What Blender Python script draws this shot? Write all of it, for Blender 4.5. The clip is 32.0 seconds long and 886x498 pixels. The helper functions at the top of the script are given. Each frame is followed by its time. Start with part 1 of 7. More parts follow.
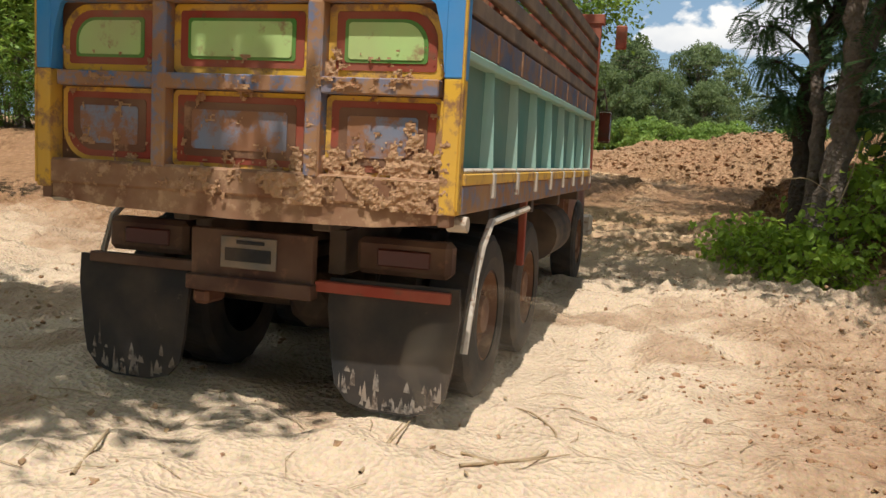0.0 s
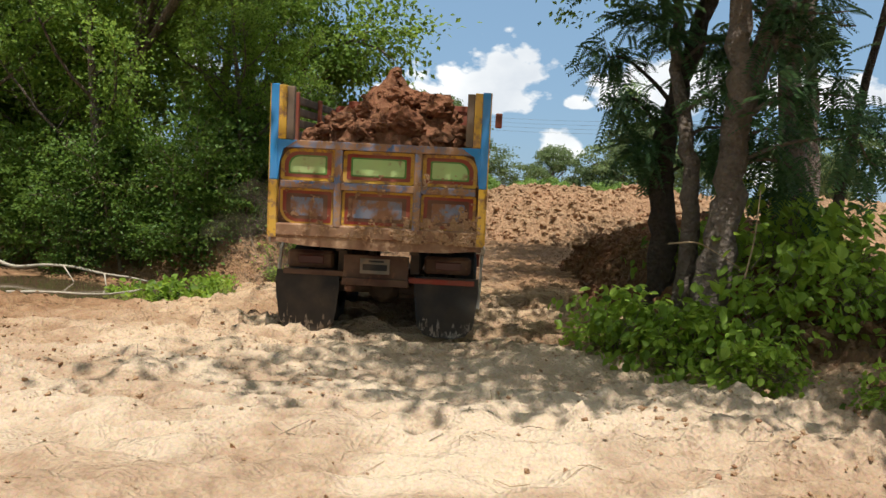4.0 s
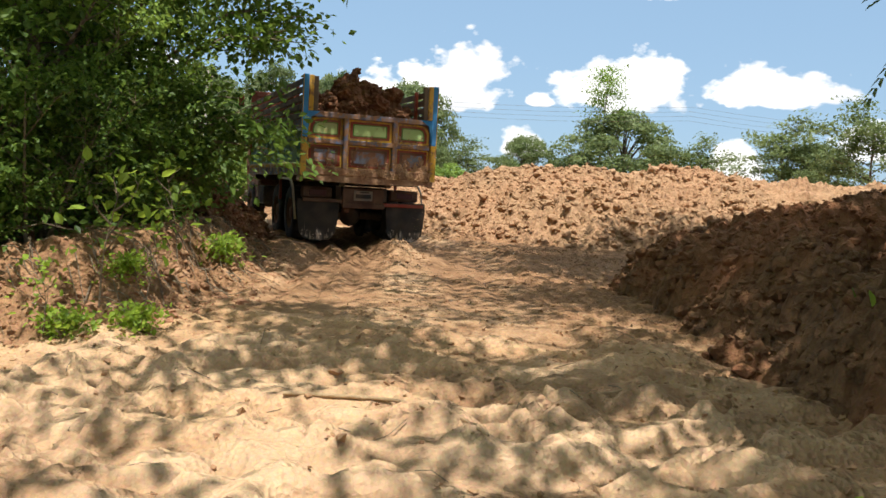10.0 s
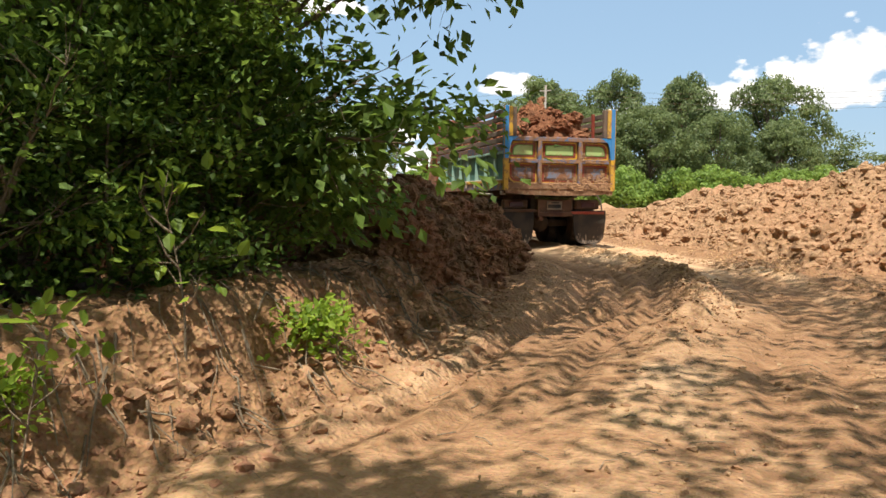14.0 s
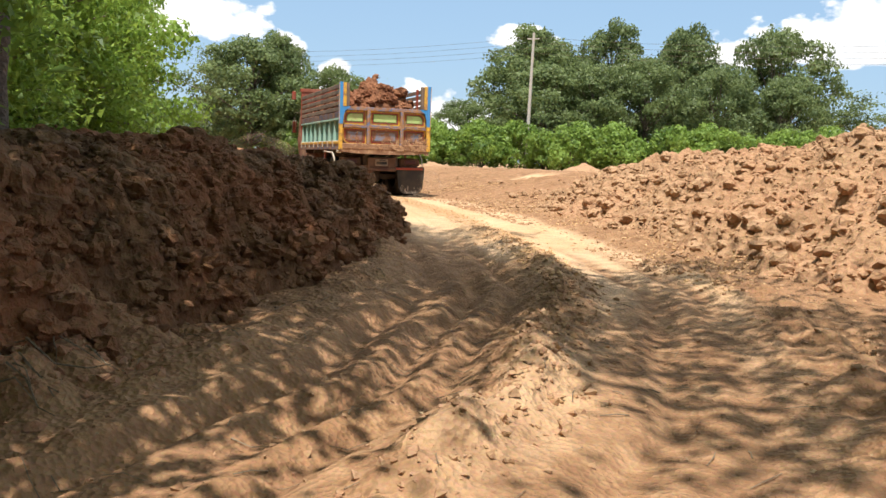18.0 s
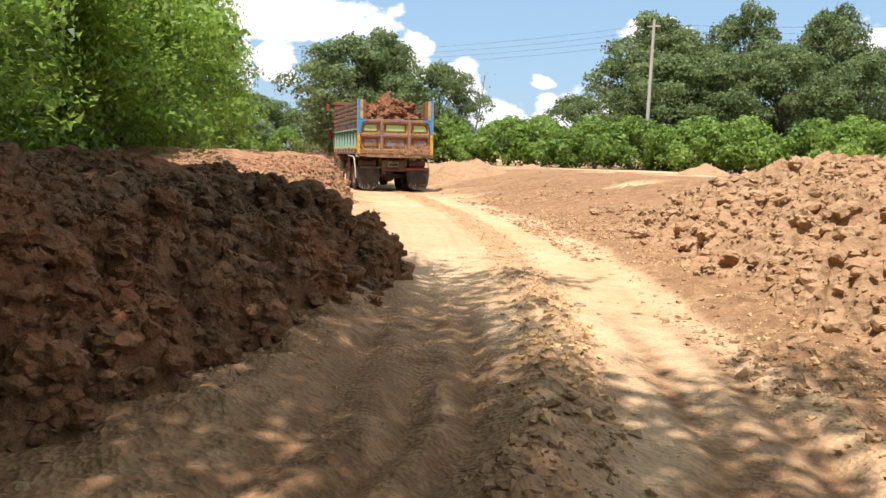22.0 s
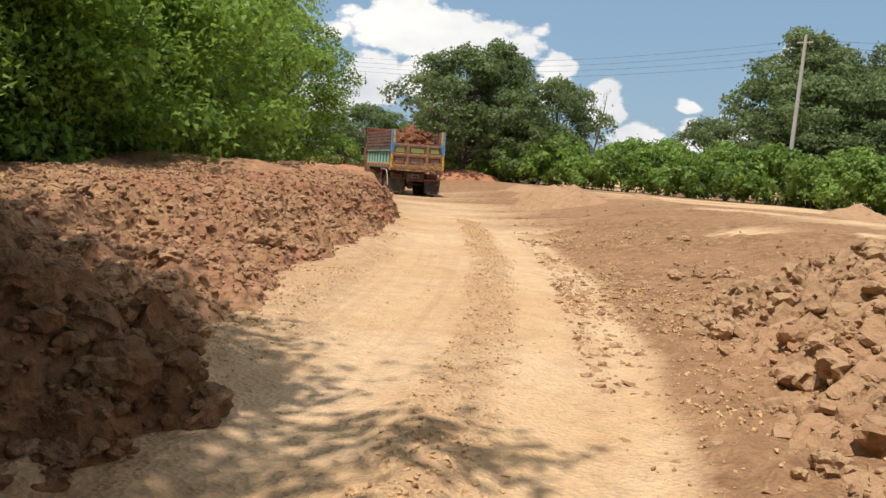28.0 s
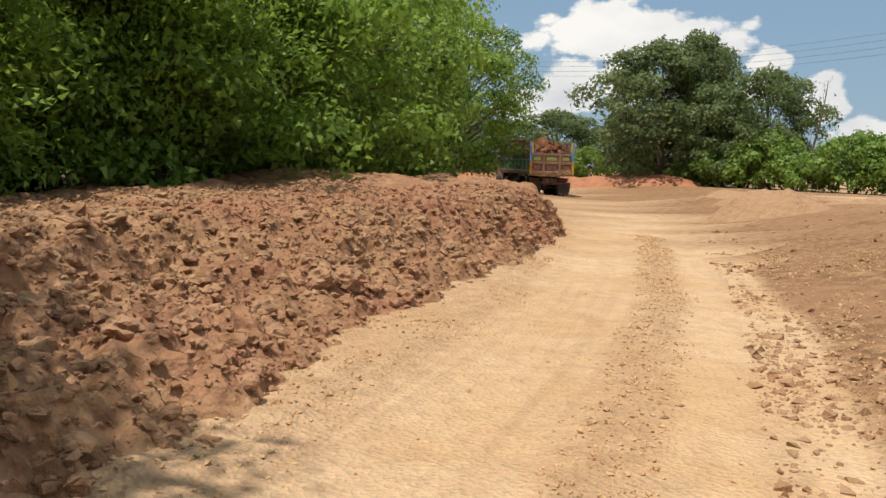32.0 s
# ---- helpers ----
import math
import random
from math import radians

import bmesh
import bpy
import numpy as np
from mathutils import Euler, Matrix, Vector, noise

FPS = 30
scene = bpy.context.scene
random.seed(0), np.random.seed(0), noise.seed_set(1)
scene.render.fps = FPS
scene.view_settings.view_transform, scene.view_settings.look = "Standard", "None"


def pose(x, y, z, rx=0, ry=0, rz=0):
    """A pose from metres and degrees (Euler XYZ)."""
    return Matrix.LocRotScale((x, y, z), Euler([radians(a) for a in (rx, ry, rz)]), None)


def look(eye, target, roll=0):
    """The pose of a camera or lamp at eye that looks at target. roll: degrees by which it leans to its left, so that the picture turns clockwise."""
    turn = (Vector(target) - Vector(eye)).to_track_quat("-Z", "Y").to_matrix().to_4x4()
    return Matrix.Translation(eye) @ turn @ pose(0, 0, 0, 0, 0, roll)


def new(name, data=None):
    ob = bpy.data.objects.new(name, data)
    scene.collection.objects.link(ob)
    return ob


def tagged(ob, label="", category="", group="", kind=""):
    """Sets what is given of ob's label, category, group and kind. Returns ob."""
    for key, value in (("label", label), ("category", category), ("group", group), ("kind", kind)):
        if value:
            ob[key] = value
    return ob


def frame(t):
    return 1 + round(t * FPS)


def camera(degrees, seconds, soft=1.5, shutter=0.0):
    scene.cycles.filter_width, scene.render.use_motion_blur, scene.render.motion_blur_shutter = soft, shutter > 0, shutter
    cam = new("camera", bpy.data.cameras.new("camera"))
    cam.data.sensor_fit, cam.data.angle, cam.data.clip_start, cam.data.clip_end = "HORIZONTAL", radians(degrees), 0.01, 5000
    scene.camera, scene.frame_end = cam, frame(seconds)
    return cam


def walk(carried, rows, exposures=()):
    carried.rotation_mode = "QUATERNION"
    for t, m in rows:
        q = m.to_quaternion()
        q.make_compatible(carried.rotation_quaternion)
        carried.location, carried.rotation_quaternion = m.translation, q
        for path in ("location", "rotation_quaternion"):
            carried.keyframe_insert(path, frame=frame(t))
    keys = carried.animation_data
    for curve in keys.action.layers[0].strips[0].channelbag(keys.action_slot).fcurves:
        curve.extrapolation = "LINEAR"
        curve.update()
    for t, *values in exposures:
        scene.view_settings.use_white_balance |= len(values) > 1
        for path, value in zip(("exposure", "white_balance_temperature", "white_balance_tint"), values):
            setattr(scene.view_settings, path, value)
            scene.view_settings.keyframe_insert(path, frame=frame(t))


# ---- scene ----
cam = camera(56.1, 32.0)
METRES, EYE, TILT, LEAN, TURN = 32.609, 1.5, 0.0, 0.0, 17.1
ROWS = [
    (0.0, 0.0, 0.0, 0.0, 0.44, -7.41, -3.42),
    (0.5, -0.0014, 0.0129, -0.0005, -2.15, -7.0, -4.22),
    (1.0, -0.0041, 0.0237, -0.0004, -4.6, -6.19, -4.07),
    (1.5, -0.0082, 0.0354, 0.0013, -7.67, -6.18, -3.8),
    (2.0, -0.0107, 0.0493, 0.0016, -8.56, -6.85, -3.23),
    (2.5, -0.0134, 0.0658, 0.0, -11.28, -7.22, -2.79),
    (3.0, -0.0139, 0.081, -0.0003, -14.55, -5.81, -2.63),
    (3.5, -0.0138, 0.0978, 0.0004, -16.48, -3.76, -3.31),
    (5.5, -0.0036, 0.1672, -0.0016, -18.78, -1.82, -3.12),
    (6.0, 0.0008, 0.1864, -0.0016, -19.23, -0.43, -3.11),
    (6.5, 0.0053, 0.2018, -0.0016, -19.19, 0.19, -3.1),
    (7.0, 0.0111, 0.2201, -0.0021, -17.99, 1.7, -3.1),
    (7.5, 0.0162, 0.2384, -0.0026, -18.79, 1.75, -3.12),
    (8.0, 0.0216, 0.2568, -0.0035, -18.95, -0.2, -3.73),
    (8.5, 0.0277, 0.2742, -0.0045, -20.27, -1.12, -4.52),
    (9.0, 0.0365, 0.2906, -0.006, -21.81, -1.76, -5.0),
    (9.5, 0.0426, 0.3081, -0.0066, -22.63, -2.15, -4.76),
    (10.0, 0.0499, 0.3257, -0.0067, -19.94, -2.94, -3.33),
    (10.5, 0.0567, 0.3392, -0.0064, -14.37, -2.93, -2.78),
    (11.0, 0.0641, 0.3576, -0.0059, -10.19, -2.83, -3.06),
    (11.5, 0.0718, 0.3732, -0.0058, -6.25, -4.02, -4.42),
    (12.0, 0.0796, 0.3912, -0.0061, -4.26, -4.38, -4.45),
    (12.5, 0.0884, 0.4081, -0.0062, -2.15, -5.04, -2.52),
    (13.0, 0.0959, 0.4257, -0.0067, 1.55, -4.87, -1.76),
    (13.5, 0.1047, 0.4441, -0.0048, 3.49, -3.52, -1.35),
    (15.5, 0.1344, 0.5083, 0.001, 5.68, -2.38, -0.87),
    (16.0, 0.1437, 0.5223, 0.0017, 3.89, -3.49, -0.65),
    (16.5, 0.1511, 0.5383, 0.0029, 4.05, -4.64, -2.06),
    (17.0, 0.1583, 0.5556, 0.0039, 3.86, -5.32, -2.11),
    (17.5, 0.1651, 0.5703, 0.0051, 4.61, -5.75, -1.6),
    (18.0, 0.1697, 0.5864, 0.0055, 5.03, -6.1, -2.32),
    (18.5, 0.1755, 0.6012, 0.0064, 5.52, -7.2, -2.05),
    (19.0, 0.1797, 0.6178, 0.0073, 6.56, -8.83, -2.34),
    (19.5, 0.1828, 0.6329, 0.0095, 7.11, -10.27, -3.26),
    (20.0, 0.1867, 0.6472, 0.0104, 9.35, -11.22, -2.71),
    (20.5, 0.1888, 0.6621, 0.0105, 10.83, -11.04, -1.59),
    (21.0, 0.1913, 0.675, 0.0113, 11.21, -8.18, -1.83),
    (21.5, 0.1938, 0.6897, 0.0127, 13.43, -6.07, -2.01),
    (22.0, 0.1956, 0.7044, 0.0132, 13.73, -6.58, -1.7),
    (22.5, 0.2001, 0.7158, 0.0133, 12.86, -6.76, -4.13),
    (23.0, 0.2031, 0.7287, 0.0138, 14.46, -6.02, -6.41),
    (23.5, 0.2047, 0.7414, 0.0157, 15.74, -5.84, -5.66),
    (24.0, 0.2072, 0.7561, 0.0162, 17.94, -6.14, -4.21),
    (24.5, 0.2079, 0.7693, 0.0163, 20.18, -6.43, -3.44),
    (25.0, 0.2081, 0.7809, 0.017, 20.33, -6.28, -2.95),
    (25.5, 0.2111, 0.7921, 0.0176, 20.77, -5.48, -3.34),
    (27.5, 0.2098, 0.8405, 0.0177, 22.33, -4.59, -4.23),
    (28.0, 0.2084, 0.8529, 0.0186, 23.05, -5.85, -4.4),
    (28.5, 0.2107, 0.8647, 0.0191, 26.35, -4.98, -4.75),
    (29.0, 0.2107, 0.8779, 0.0191, 27.59, -4.36, -5.53),
    (29.5, 0.2081, 0.8911, 0.0197, 25.04, -4.94, -4.5),
    (30.0, 0.205, 0.9052, 0.0196, 24.18, -5.2, -4.17),
    (30.5, 0.1996, 0.9168, 0.0189, 25.43, -5.57, -4.19),
    (31.0, 0.1938, 0.9288, 0.0194, 29.38, -6.41, -2.92),
    (31.5, 0.1913, 0.9398, 0.02, 33.86, -6.35, -2.2),
    (32.0, 0.1866, 0.9503, 0.0197, 36.75, -5.99, -2.08),
]
walk(cam, [(t, pose(0, 0, EYE, TILT, LEAN, TURN) @ pose(METRES * x, METRES * y, METRES * z, 90 + pitch, roll, yaw)) for t, x, y, z, yaw, pitch, roll in ROWS],
     [(0, 0.0, 6500, 10), (3, 0.0, 6300, 8), (6, 0.42, 6400, 10), (8, 0.48, 6400, 10), (9, 0.46, 6500, 10), (11, 0.46, 6700, 11), (13, 0.50, 6900, 12), (15.5, 0.56, 6700, 11), (17, 0.54, 6600, 11), (19, 0.60, 6800, 12), (20, 0.70, 7100, 12), (21.5, 0.62, 6600, 11), (23, 0.40, 6500, 11), (25, 0.34, 6600, 10), (28, 0.0, 6600, 10), (30, -0.12, 6600, 10), (32, -0.10, 6700, 10)])

# ---- world, sun, exposure ----
SUN_AZ = Vector((0.12, -0.99))        # where the sun stands, seen from above
SUN_EL = 70.0
world = bpy.data.worlds.new("sky_world")
scene.world = world
world.use_nodes = True


CLOUDS = [(1.4, 7.6, 6.6, 2.6), (4.3, 9.0, 3.2, 2.8), (-2.6, 7.2, 3.2, 1.6), (14.6, 8.0, 5.4, 3.0), (16.5, 8.4, 2.6, 2.6), (24.4, 8.2, 5.4, 1.9), (22.8, 8.4, 1.8, 2.2), (8.9, 7.4, 1.3, 0.8), (17.2, 15.6, 6.5, 2.8),
          (7.8, 4.3, 1.7, 1.6), (21.8, 3.3, 2.0, 2.2), (-17.0, 8.2, 3.0, 1.3), (-33.0, 6.7, 1.4, 1.4), (-30.6, 13.0, 3.2, 1.0), (-29.6, 5.0, 1.6, 1.8), (-42.0, 8.2, 8.6, 2.9), (-45.6, 4.6, 2.2, 3.4), (-42.0, 5.2, 1.5, 2.4),
          (-33.0, 5.4, 1.4, 2.6), (-29.4, 4.2, 2.0, 2.5), (-27.0, 2.4, 2.6, 2.0), (-24.2, 4.8, 1.0, 0.9), (-22.5, 2.6, 3.4, 1.8), (-48.5, 3.4, 2.6, 2.6), (-10.0, 6.0, 2.2, 0.9), (30.5, 5.0, 3.0, 2.0), (34.0, 9.0, 4.0, 2.2), (-56.0, 8.0, 5.0, 2.4)]


def build_sky():
    nt = world.node_tree
    nt.nodes.clear()
    N, K = nt.nodes.new, nt.links.new
    out, bg = N("ShaderNodeOutputWorld"), N("ShaderNodeBackground")
    sky = N("ShaderNodeTexSky")
    sky.sky_type, sky.sun_disc = "NISHITA", False
    sky.sun_elevation = radians(SUN_EL)
    sky.sun_rotation = math.atan2(SUN_AZ.x, SUN_AZ.y)
    sky.air_density, sky.dust_density, sky.ozone_density = 1.0, 0.9, 1.3
    tc, sep = N("ShaderNodeTexCoord"), N("ShaderNodeSeparateXYZ")
    K(tc.outputs["Generated"], sep.inputs[0])
    def math_(op, a, b=None, c=None, clamp=False):
        n = N("ShaderNodeMath")
        n.operation, n.use_clamp = op, clamp
        for k, v in enumerate((a, b, c)):
            if v is not None:
                if isinstance(v, bpy.types.NodeSocket):
                    K(v, n.inputs[k])
                else:
                    n.inputs[k].default_value = v
        return n.outputs[0]

    # heading and height of a direction in degrees, with ragged billows
    head = math_("MULTIPLY", math_("ARCTAN2", sep.outputs["X"], sep.outputs["Y"]), 57.2958)
    high = math_("MULTIPLY", math_("ARCSINE", sep.outputs["Z"]), 57.2958)
    mp = N("ShaderNodeMapping")
    mp.inputs["Scale"].default_value = (3.2, 3.2, 5.0)
    K(tc.outputs["Generated"], mp.inputs[0])
    n1, n3, n4 = N("ShaderNodeTexNoise"), N("ShaderNodeTexNoise"), N("ShaderNodeTexVoronoi")
    for n, sc, de in ((n1, 3.2, 9), (n3, 1.3, 5)):
        n.inputs["Scale"].default_value, n.inputs["Detail"].default_value = sc, de
        K(mp.outputs[0], n.inputs["Vector"])
    n1.inputs["Roughness"].default_value = 0.58
    n4.feature = "SMOOTH_F1"
    n4.inputs["Scale"].default_value, n4.inputs["Smoothness"].default_value = 11.0, 0.4
    n4.inputs["Detail"].default_value = 3
    K(mp.outputs[0], n4.inputs["Vector"])
    ragged = math_("MULTIPLY_ADD", n4.outputs["Distance"], -0.55, math_("MULTIPLY_ADD", n1.outputs["Fac"], 1.7, -0.62))
    body = None
    for az, el, wide, up in CLOUDS:
        dx = math_("MULTIPLY", math_("SUBTRACT", head, float(az)), 1.0 / wide)
        dy = math_("SUBTRACT", high, float(el))
        dy = math_("MAXIMUM", math_("MULTIPLY", dy, 1.0 / up), math_("MULTIPLY", dy, -2.2 / up))          # flat below, domed above
        q = math_("SQRT", math_("MULTIPLY_ADD", dx, dx, math_("MULTIPLY", dy, dy)))
        q = math_("SUBTRACT", 1.0, q)
        body = q if body is None else math_("SMOOTH_MAX", body, q, 0.12)
    placed = math_("MULTIPLY_ADD", ragged, 0.85, math_("ADD", math_("MAXIMUM", body, -0.9), 0.16))
    # away from the clouds named above, unseen cumulus added overhead whitens the fill
    away = N("ShaderNodeMapRange")
    away.inputs["From Min"].default_value, away.inputs["From Max"].default_value = -0.6, -0.9
    K(body, away.inputs["Value"])
    over = N("ShaderNodeMapRange")
    over.inputs["From Min"].default_value, over.inputs["From Max"].default_value = 19.0, 30.0
    K(high, over.inputs["Value"])
    free = math_("MULTIPLY_ADD", n3.outputs["Fac"], 3.0, -1.22)
    free = math_("MULTIPLY", free, math_("MULTIPLY", away.outputs[0], over.outputs[0]))
    add = math_("MAXIMUM", placed, math_("MULTIPLY_ADD", ragged, 0.25, math_("ADD", free, -0.05)))
    ramp = N("ShaderNodeValToRGB")
    ramp.color_ramp.elements[0].position, ramp.color_ramp.elements[1].position = 0.02, 0.22
    K(add, ramp.inputs[0])
    n2 = N("ShaderNodeTexNoise")
    n2.inputs["Scale"].default_value, n2.inputs["Detail"].default_value = 2.4, 6
    K(mp.outputs[0], n2.inputs["Vector"])
    shade = N("ShaderNodeValToRGB")
    shade.color_ramp.elements[0].position, shade.color_ramp.elements[1].position = 0.3, 0.62
    shade.color_ramp.elements[0].color = (11.0, 11.6, 12.4, 1)
    shade.color_ramp.elements[1].color = (16.5, 16.4, 16.0, 1)
    K(n2.outputs["Fac"], shade.inputs[0])
    mix = N("ShaderNodeMix")
    mix.data_type = "RGBA"
    K(ramp.outputs[0], mix.inputs["Factor"])
    haze = N("ShaderNodeMix")             # thin white haze over the blue
    haze.data_type = "RGBA"
    haze.inputs["Factor"].default_value = 0.45
    K(sky.outputs[0], haze.inputs["A"])
    haze.inputs["B"].default_value = (6.6, 10.6, 15.2, 1)
    K(haze.outputs["Result"], mix.inputs["A"])
    K(shade.outputs[0], mix.inputs["B"])
    K(mix.outputs["Result"], bg.inputs["Color"])
    bg.inputs["Strength"].default_value = 0.062
    K(bg.outputs[0], out.inputs[0])


build_sky()
sun = new("sun", bpy.data.lights.new("sun", "SUN"))
sun.data.energy, sun.data.angle, sun.data.color = 5.0, radians(0.6), (1.0, 0.972, 0.925)
sun_way = Vector((SUN_AZ.x, SUN_AZ.y, 0)).normalized() * math.cos(radians(SUN_EL)) + Vector((0, 0, math.sin(radians(SUN_EL))))
sun.matrix_world = look(sun_way * 60, (0, 0, 0))

# ---- materials ----


def soil(name, dark, mid, pale, scale=1.0, bump=0.35, rough=0.95, mask=False, red=None, clods=8.0, isle=0.42):
    """Loose earth: three tones mixed by large and small noise, with crumbly relief. mask: a pale packed tone where the mesh says so."""
    m = bpy.data.materials.new(name)
    m.use_nodes = True
    nt = m.node_tree
    N, K = nt.nodes.new, nt.links.new
    b = nt.nodes["Principled BSDF"]
    b.inputs["Roughness"].default_value = rough
    b.inputs["Specular IOR Level"].default_value = 0.15
    geo = N("ShaderNodeNewGeometry")
    big, fine, grit = N("ShaderNodeTexNoise"), N("ShaderNodeTexNoise"), N("ShaderNodeTexNoise")
    for n, s, d in ((big, 0.55 * scale, 4), (fine, 5.5 * scale, 6), (grit, 46 * scale, 3)):
        n.inputs["Scale"].default_value, n.inputs["Detail"].default_value = s, d
        n.inputs["Roughness"].default_value = 0.62
        K(geo.outputs["Position"], n.inputs["Vector"])
    r1 = N("ShaderNodeValToRGB")
    r1.color_ramp.elements[0].position, r1.color_ramp.elements[1].position = 0.33, 0.68
    r1.color_ramp.elements[0].color, r1.color_ramp.elements[1].color = (*dark, 1), (*mid, 1)
    K(fine.outputs["Fac"], r1.inputs[0])
    r2 = N("ShaderNodeMapRange")
    r2.inputs["From Min"].default_value, r2.inputs["From Max"].default_value = 0.42, 0.66
    K(big.outputs["Fac"], r2.inputs[0])
    m1 = N("ShaderNodeMix")
    m1.data_type = "RGBA"
    K(r2.outputs[0], m1.inputs["Factor"])
    K(r1.outputs[0], m1.inputs["A"])
    m1.inputs["B"].default_value = (*(red or mid), 1)
    col = m1.outputs["Result"]
    if mask:
        at = N("ShaderNodeAttribute")
        at.attribute_name = "packed"
        pm = N("ShaderNodeMix")
        pm.data_type = "RGBA"
        ma = N("ShaderNodeMath")
        ma.operation = "MULTIPLY_ADD"
        K(fine.outputs["Fac"], ma.inputs[0])
        ma.inputs[1].default_value = 0.9
        ma.inputs[2].default_value = -0.45
        ad = N("ShaderNodeMath")
        ad.use_clamp = True
        K(ma.outputs[0], ad.inputs[0])
        K(at.outputs["Fac"], ad.inputs[1])
        K(ad.outputs[0], pm.inputs["Factor"])
        K(col, pm.inputs["A"])
        pt = N("ShaderNodeMix")
        pt.data_type = "RGBA"
        K(r2.outputs[0], pt.inputs["Factor"])
        pt.inputs["A"].default_value = (*pale, 1)
        pt.inputs["B"].default_value = (pale[0] * 0.9, pale[1] * 0.84, pale[2] * 0.74, 1)
        bl, bs = N("ShaderNodeAttribute"), N("ShaderNodeMix")          # whiter sand where the track begins
        bl.attribute_name, bs.data_type = "bleached", "RGBA"
        K(bl.outputs["Fac"], bs.inputs["Factor"])
        K(pt.outputs["Result"], bs.inputs["A"])
        bs.inputs["B"].default_value = (0.60, 0.455, 0.315, 1)
        K(bs.outputs["Result"], pm.inputs["B"])
        run, on, streak = N("ShaderNodeAttribute"), N("ShaderNodeAttribute"), N("ShaderNodeTexNoise")          # fine streaks that tyres drew along the track
        run.attribute_name, on.attribute_name = "run", "streaked"
        streak.inputs["Scale"].default_value, streak.inputs["Detail"].default_value = 7.0, 3
        K(run.outputs["Vector"], streak.inputs["Vector"])
        cut, lay, sm = N("ShaderNodeMapRange"), N("ShaderNodeMath"), N("ShaderNodeMix")
        cut.inputs["From Min"].default_value, cut.inputs["From Max"].default_value = 0.50, 0.62
        K(streak.outputs["Fac"], cut.inputs[0])
        lay.operation, sm.data_type = "MULTIPLY", "RGBA"
        K(cut.outputs[0], lay.inputs[0])
        K(on.outputs["Fac"], lay.inputs[1])
        K(lay.outputs[0], sm.inputs["Factor"])
        K(pm.outputs["Result"], sm.inputs["A"])
        sm.inputs["B"].default_value = (*[0.5 * (a + c) for a, c in zip(dark, mid)], 1)
        col = sm.outputs["Result"]
    else:
        isl = N("ShaderNodeMapRange")
        K(geo.outputs["Random Per Island"], isl.inputs[0])
        isl.inputs["To Min"].default_value, isl.inputs["To Max"].default_value = 0.0, isle
        pm = N("ShaderNodeMix")
        pm.data_type = "RGBA"
        K(isl.outputs[0], pm.inputs["Factor"])
        K(col, pm.inputs["A"])
        pm.inputs["B"].default_value = (*pale, 1)
        col = pm.outputs["Result"]
    gm = N("ShaderNodeMix")
    gm.data_type, gm.blend_type = "RGBA", "OVERLAY"
    gm.inputs["Factor"].default_value = 0.45
    K(col, gm.inputs["A"])
    K(grit.outputs["Color"], gm.inputs["B"])
    hs = N("ShaderNodeHueSaturation")
    hs.inputs["Saturation"].default_value = 1.0
    K(gm.outputs["Result"], hs.inputs["Color"])
    bw = N("ShaderNodeMix")
    bw.data_type = "RGBA"
    bw.inputs["Factor"].default_value = 0.5
    K(col, bw.inputs["A"])
    K(hs.outputs[0], bw.inputs["B"])
    K(bw.outputs["Result"], b.inputs["Base Color"])
    vor = N("ShaderNodeTexVoronoi")
    vor.inputs["Scale"].default_value = clods * scale
    K(geo.outputs["Position"], vor.inputs["Vector"])
    hsum = N("ShaderNodeMath")
    hsum.operation = "MULTIPLY_ADD"
    K(fine.outputs["Fac"], hsum.inputs[0])
    hsum.inputs[1].default_value = 1.6
    K(vor.outputs["Distance"], hsum.inputs[2])
    hs2 = N("ShaderNodeMath")
    hs2.operation = "MULTIPLY_ADD"
    K(grit.outputs["Fac"], hs2.inputs[0])
    hs2.inputs[1].default_value = 0.5
    K(hsum.outputs[0], hs2.inputs[2])
    bp = N("ShaderNodeBump")
    bp.inputs["Strength"].default_value, bp.inputs["Distance"].default_value = bump, 0.05
    height = hs2.outputs[0]
    if mask:
        sunk = N("ShaderNodeMath")
        sunk.operation = "MULTIPLY_ADD"
        K(lay.outputs[0], sunk.inputs[0])
        sunk.inputs[1].default_value = -0.7
        K(height, sunk.inputs[2])
        height = sunk.outputs[0]
    K(height, bp.inputs["Height"])
    K(bp.outputs[0], b.inputs["Normal"])
    return m


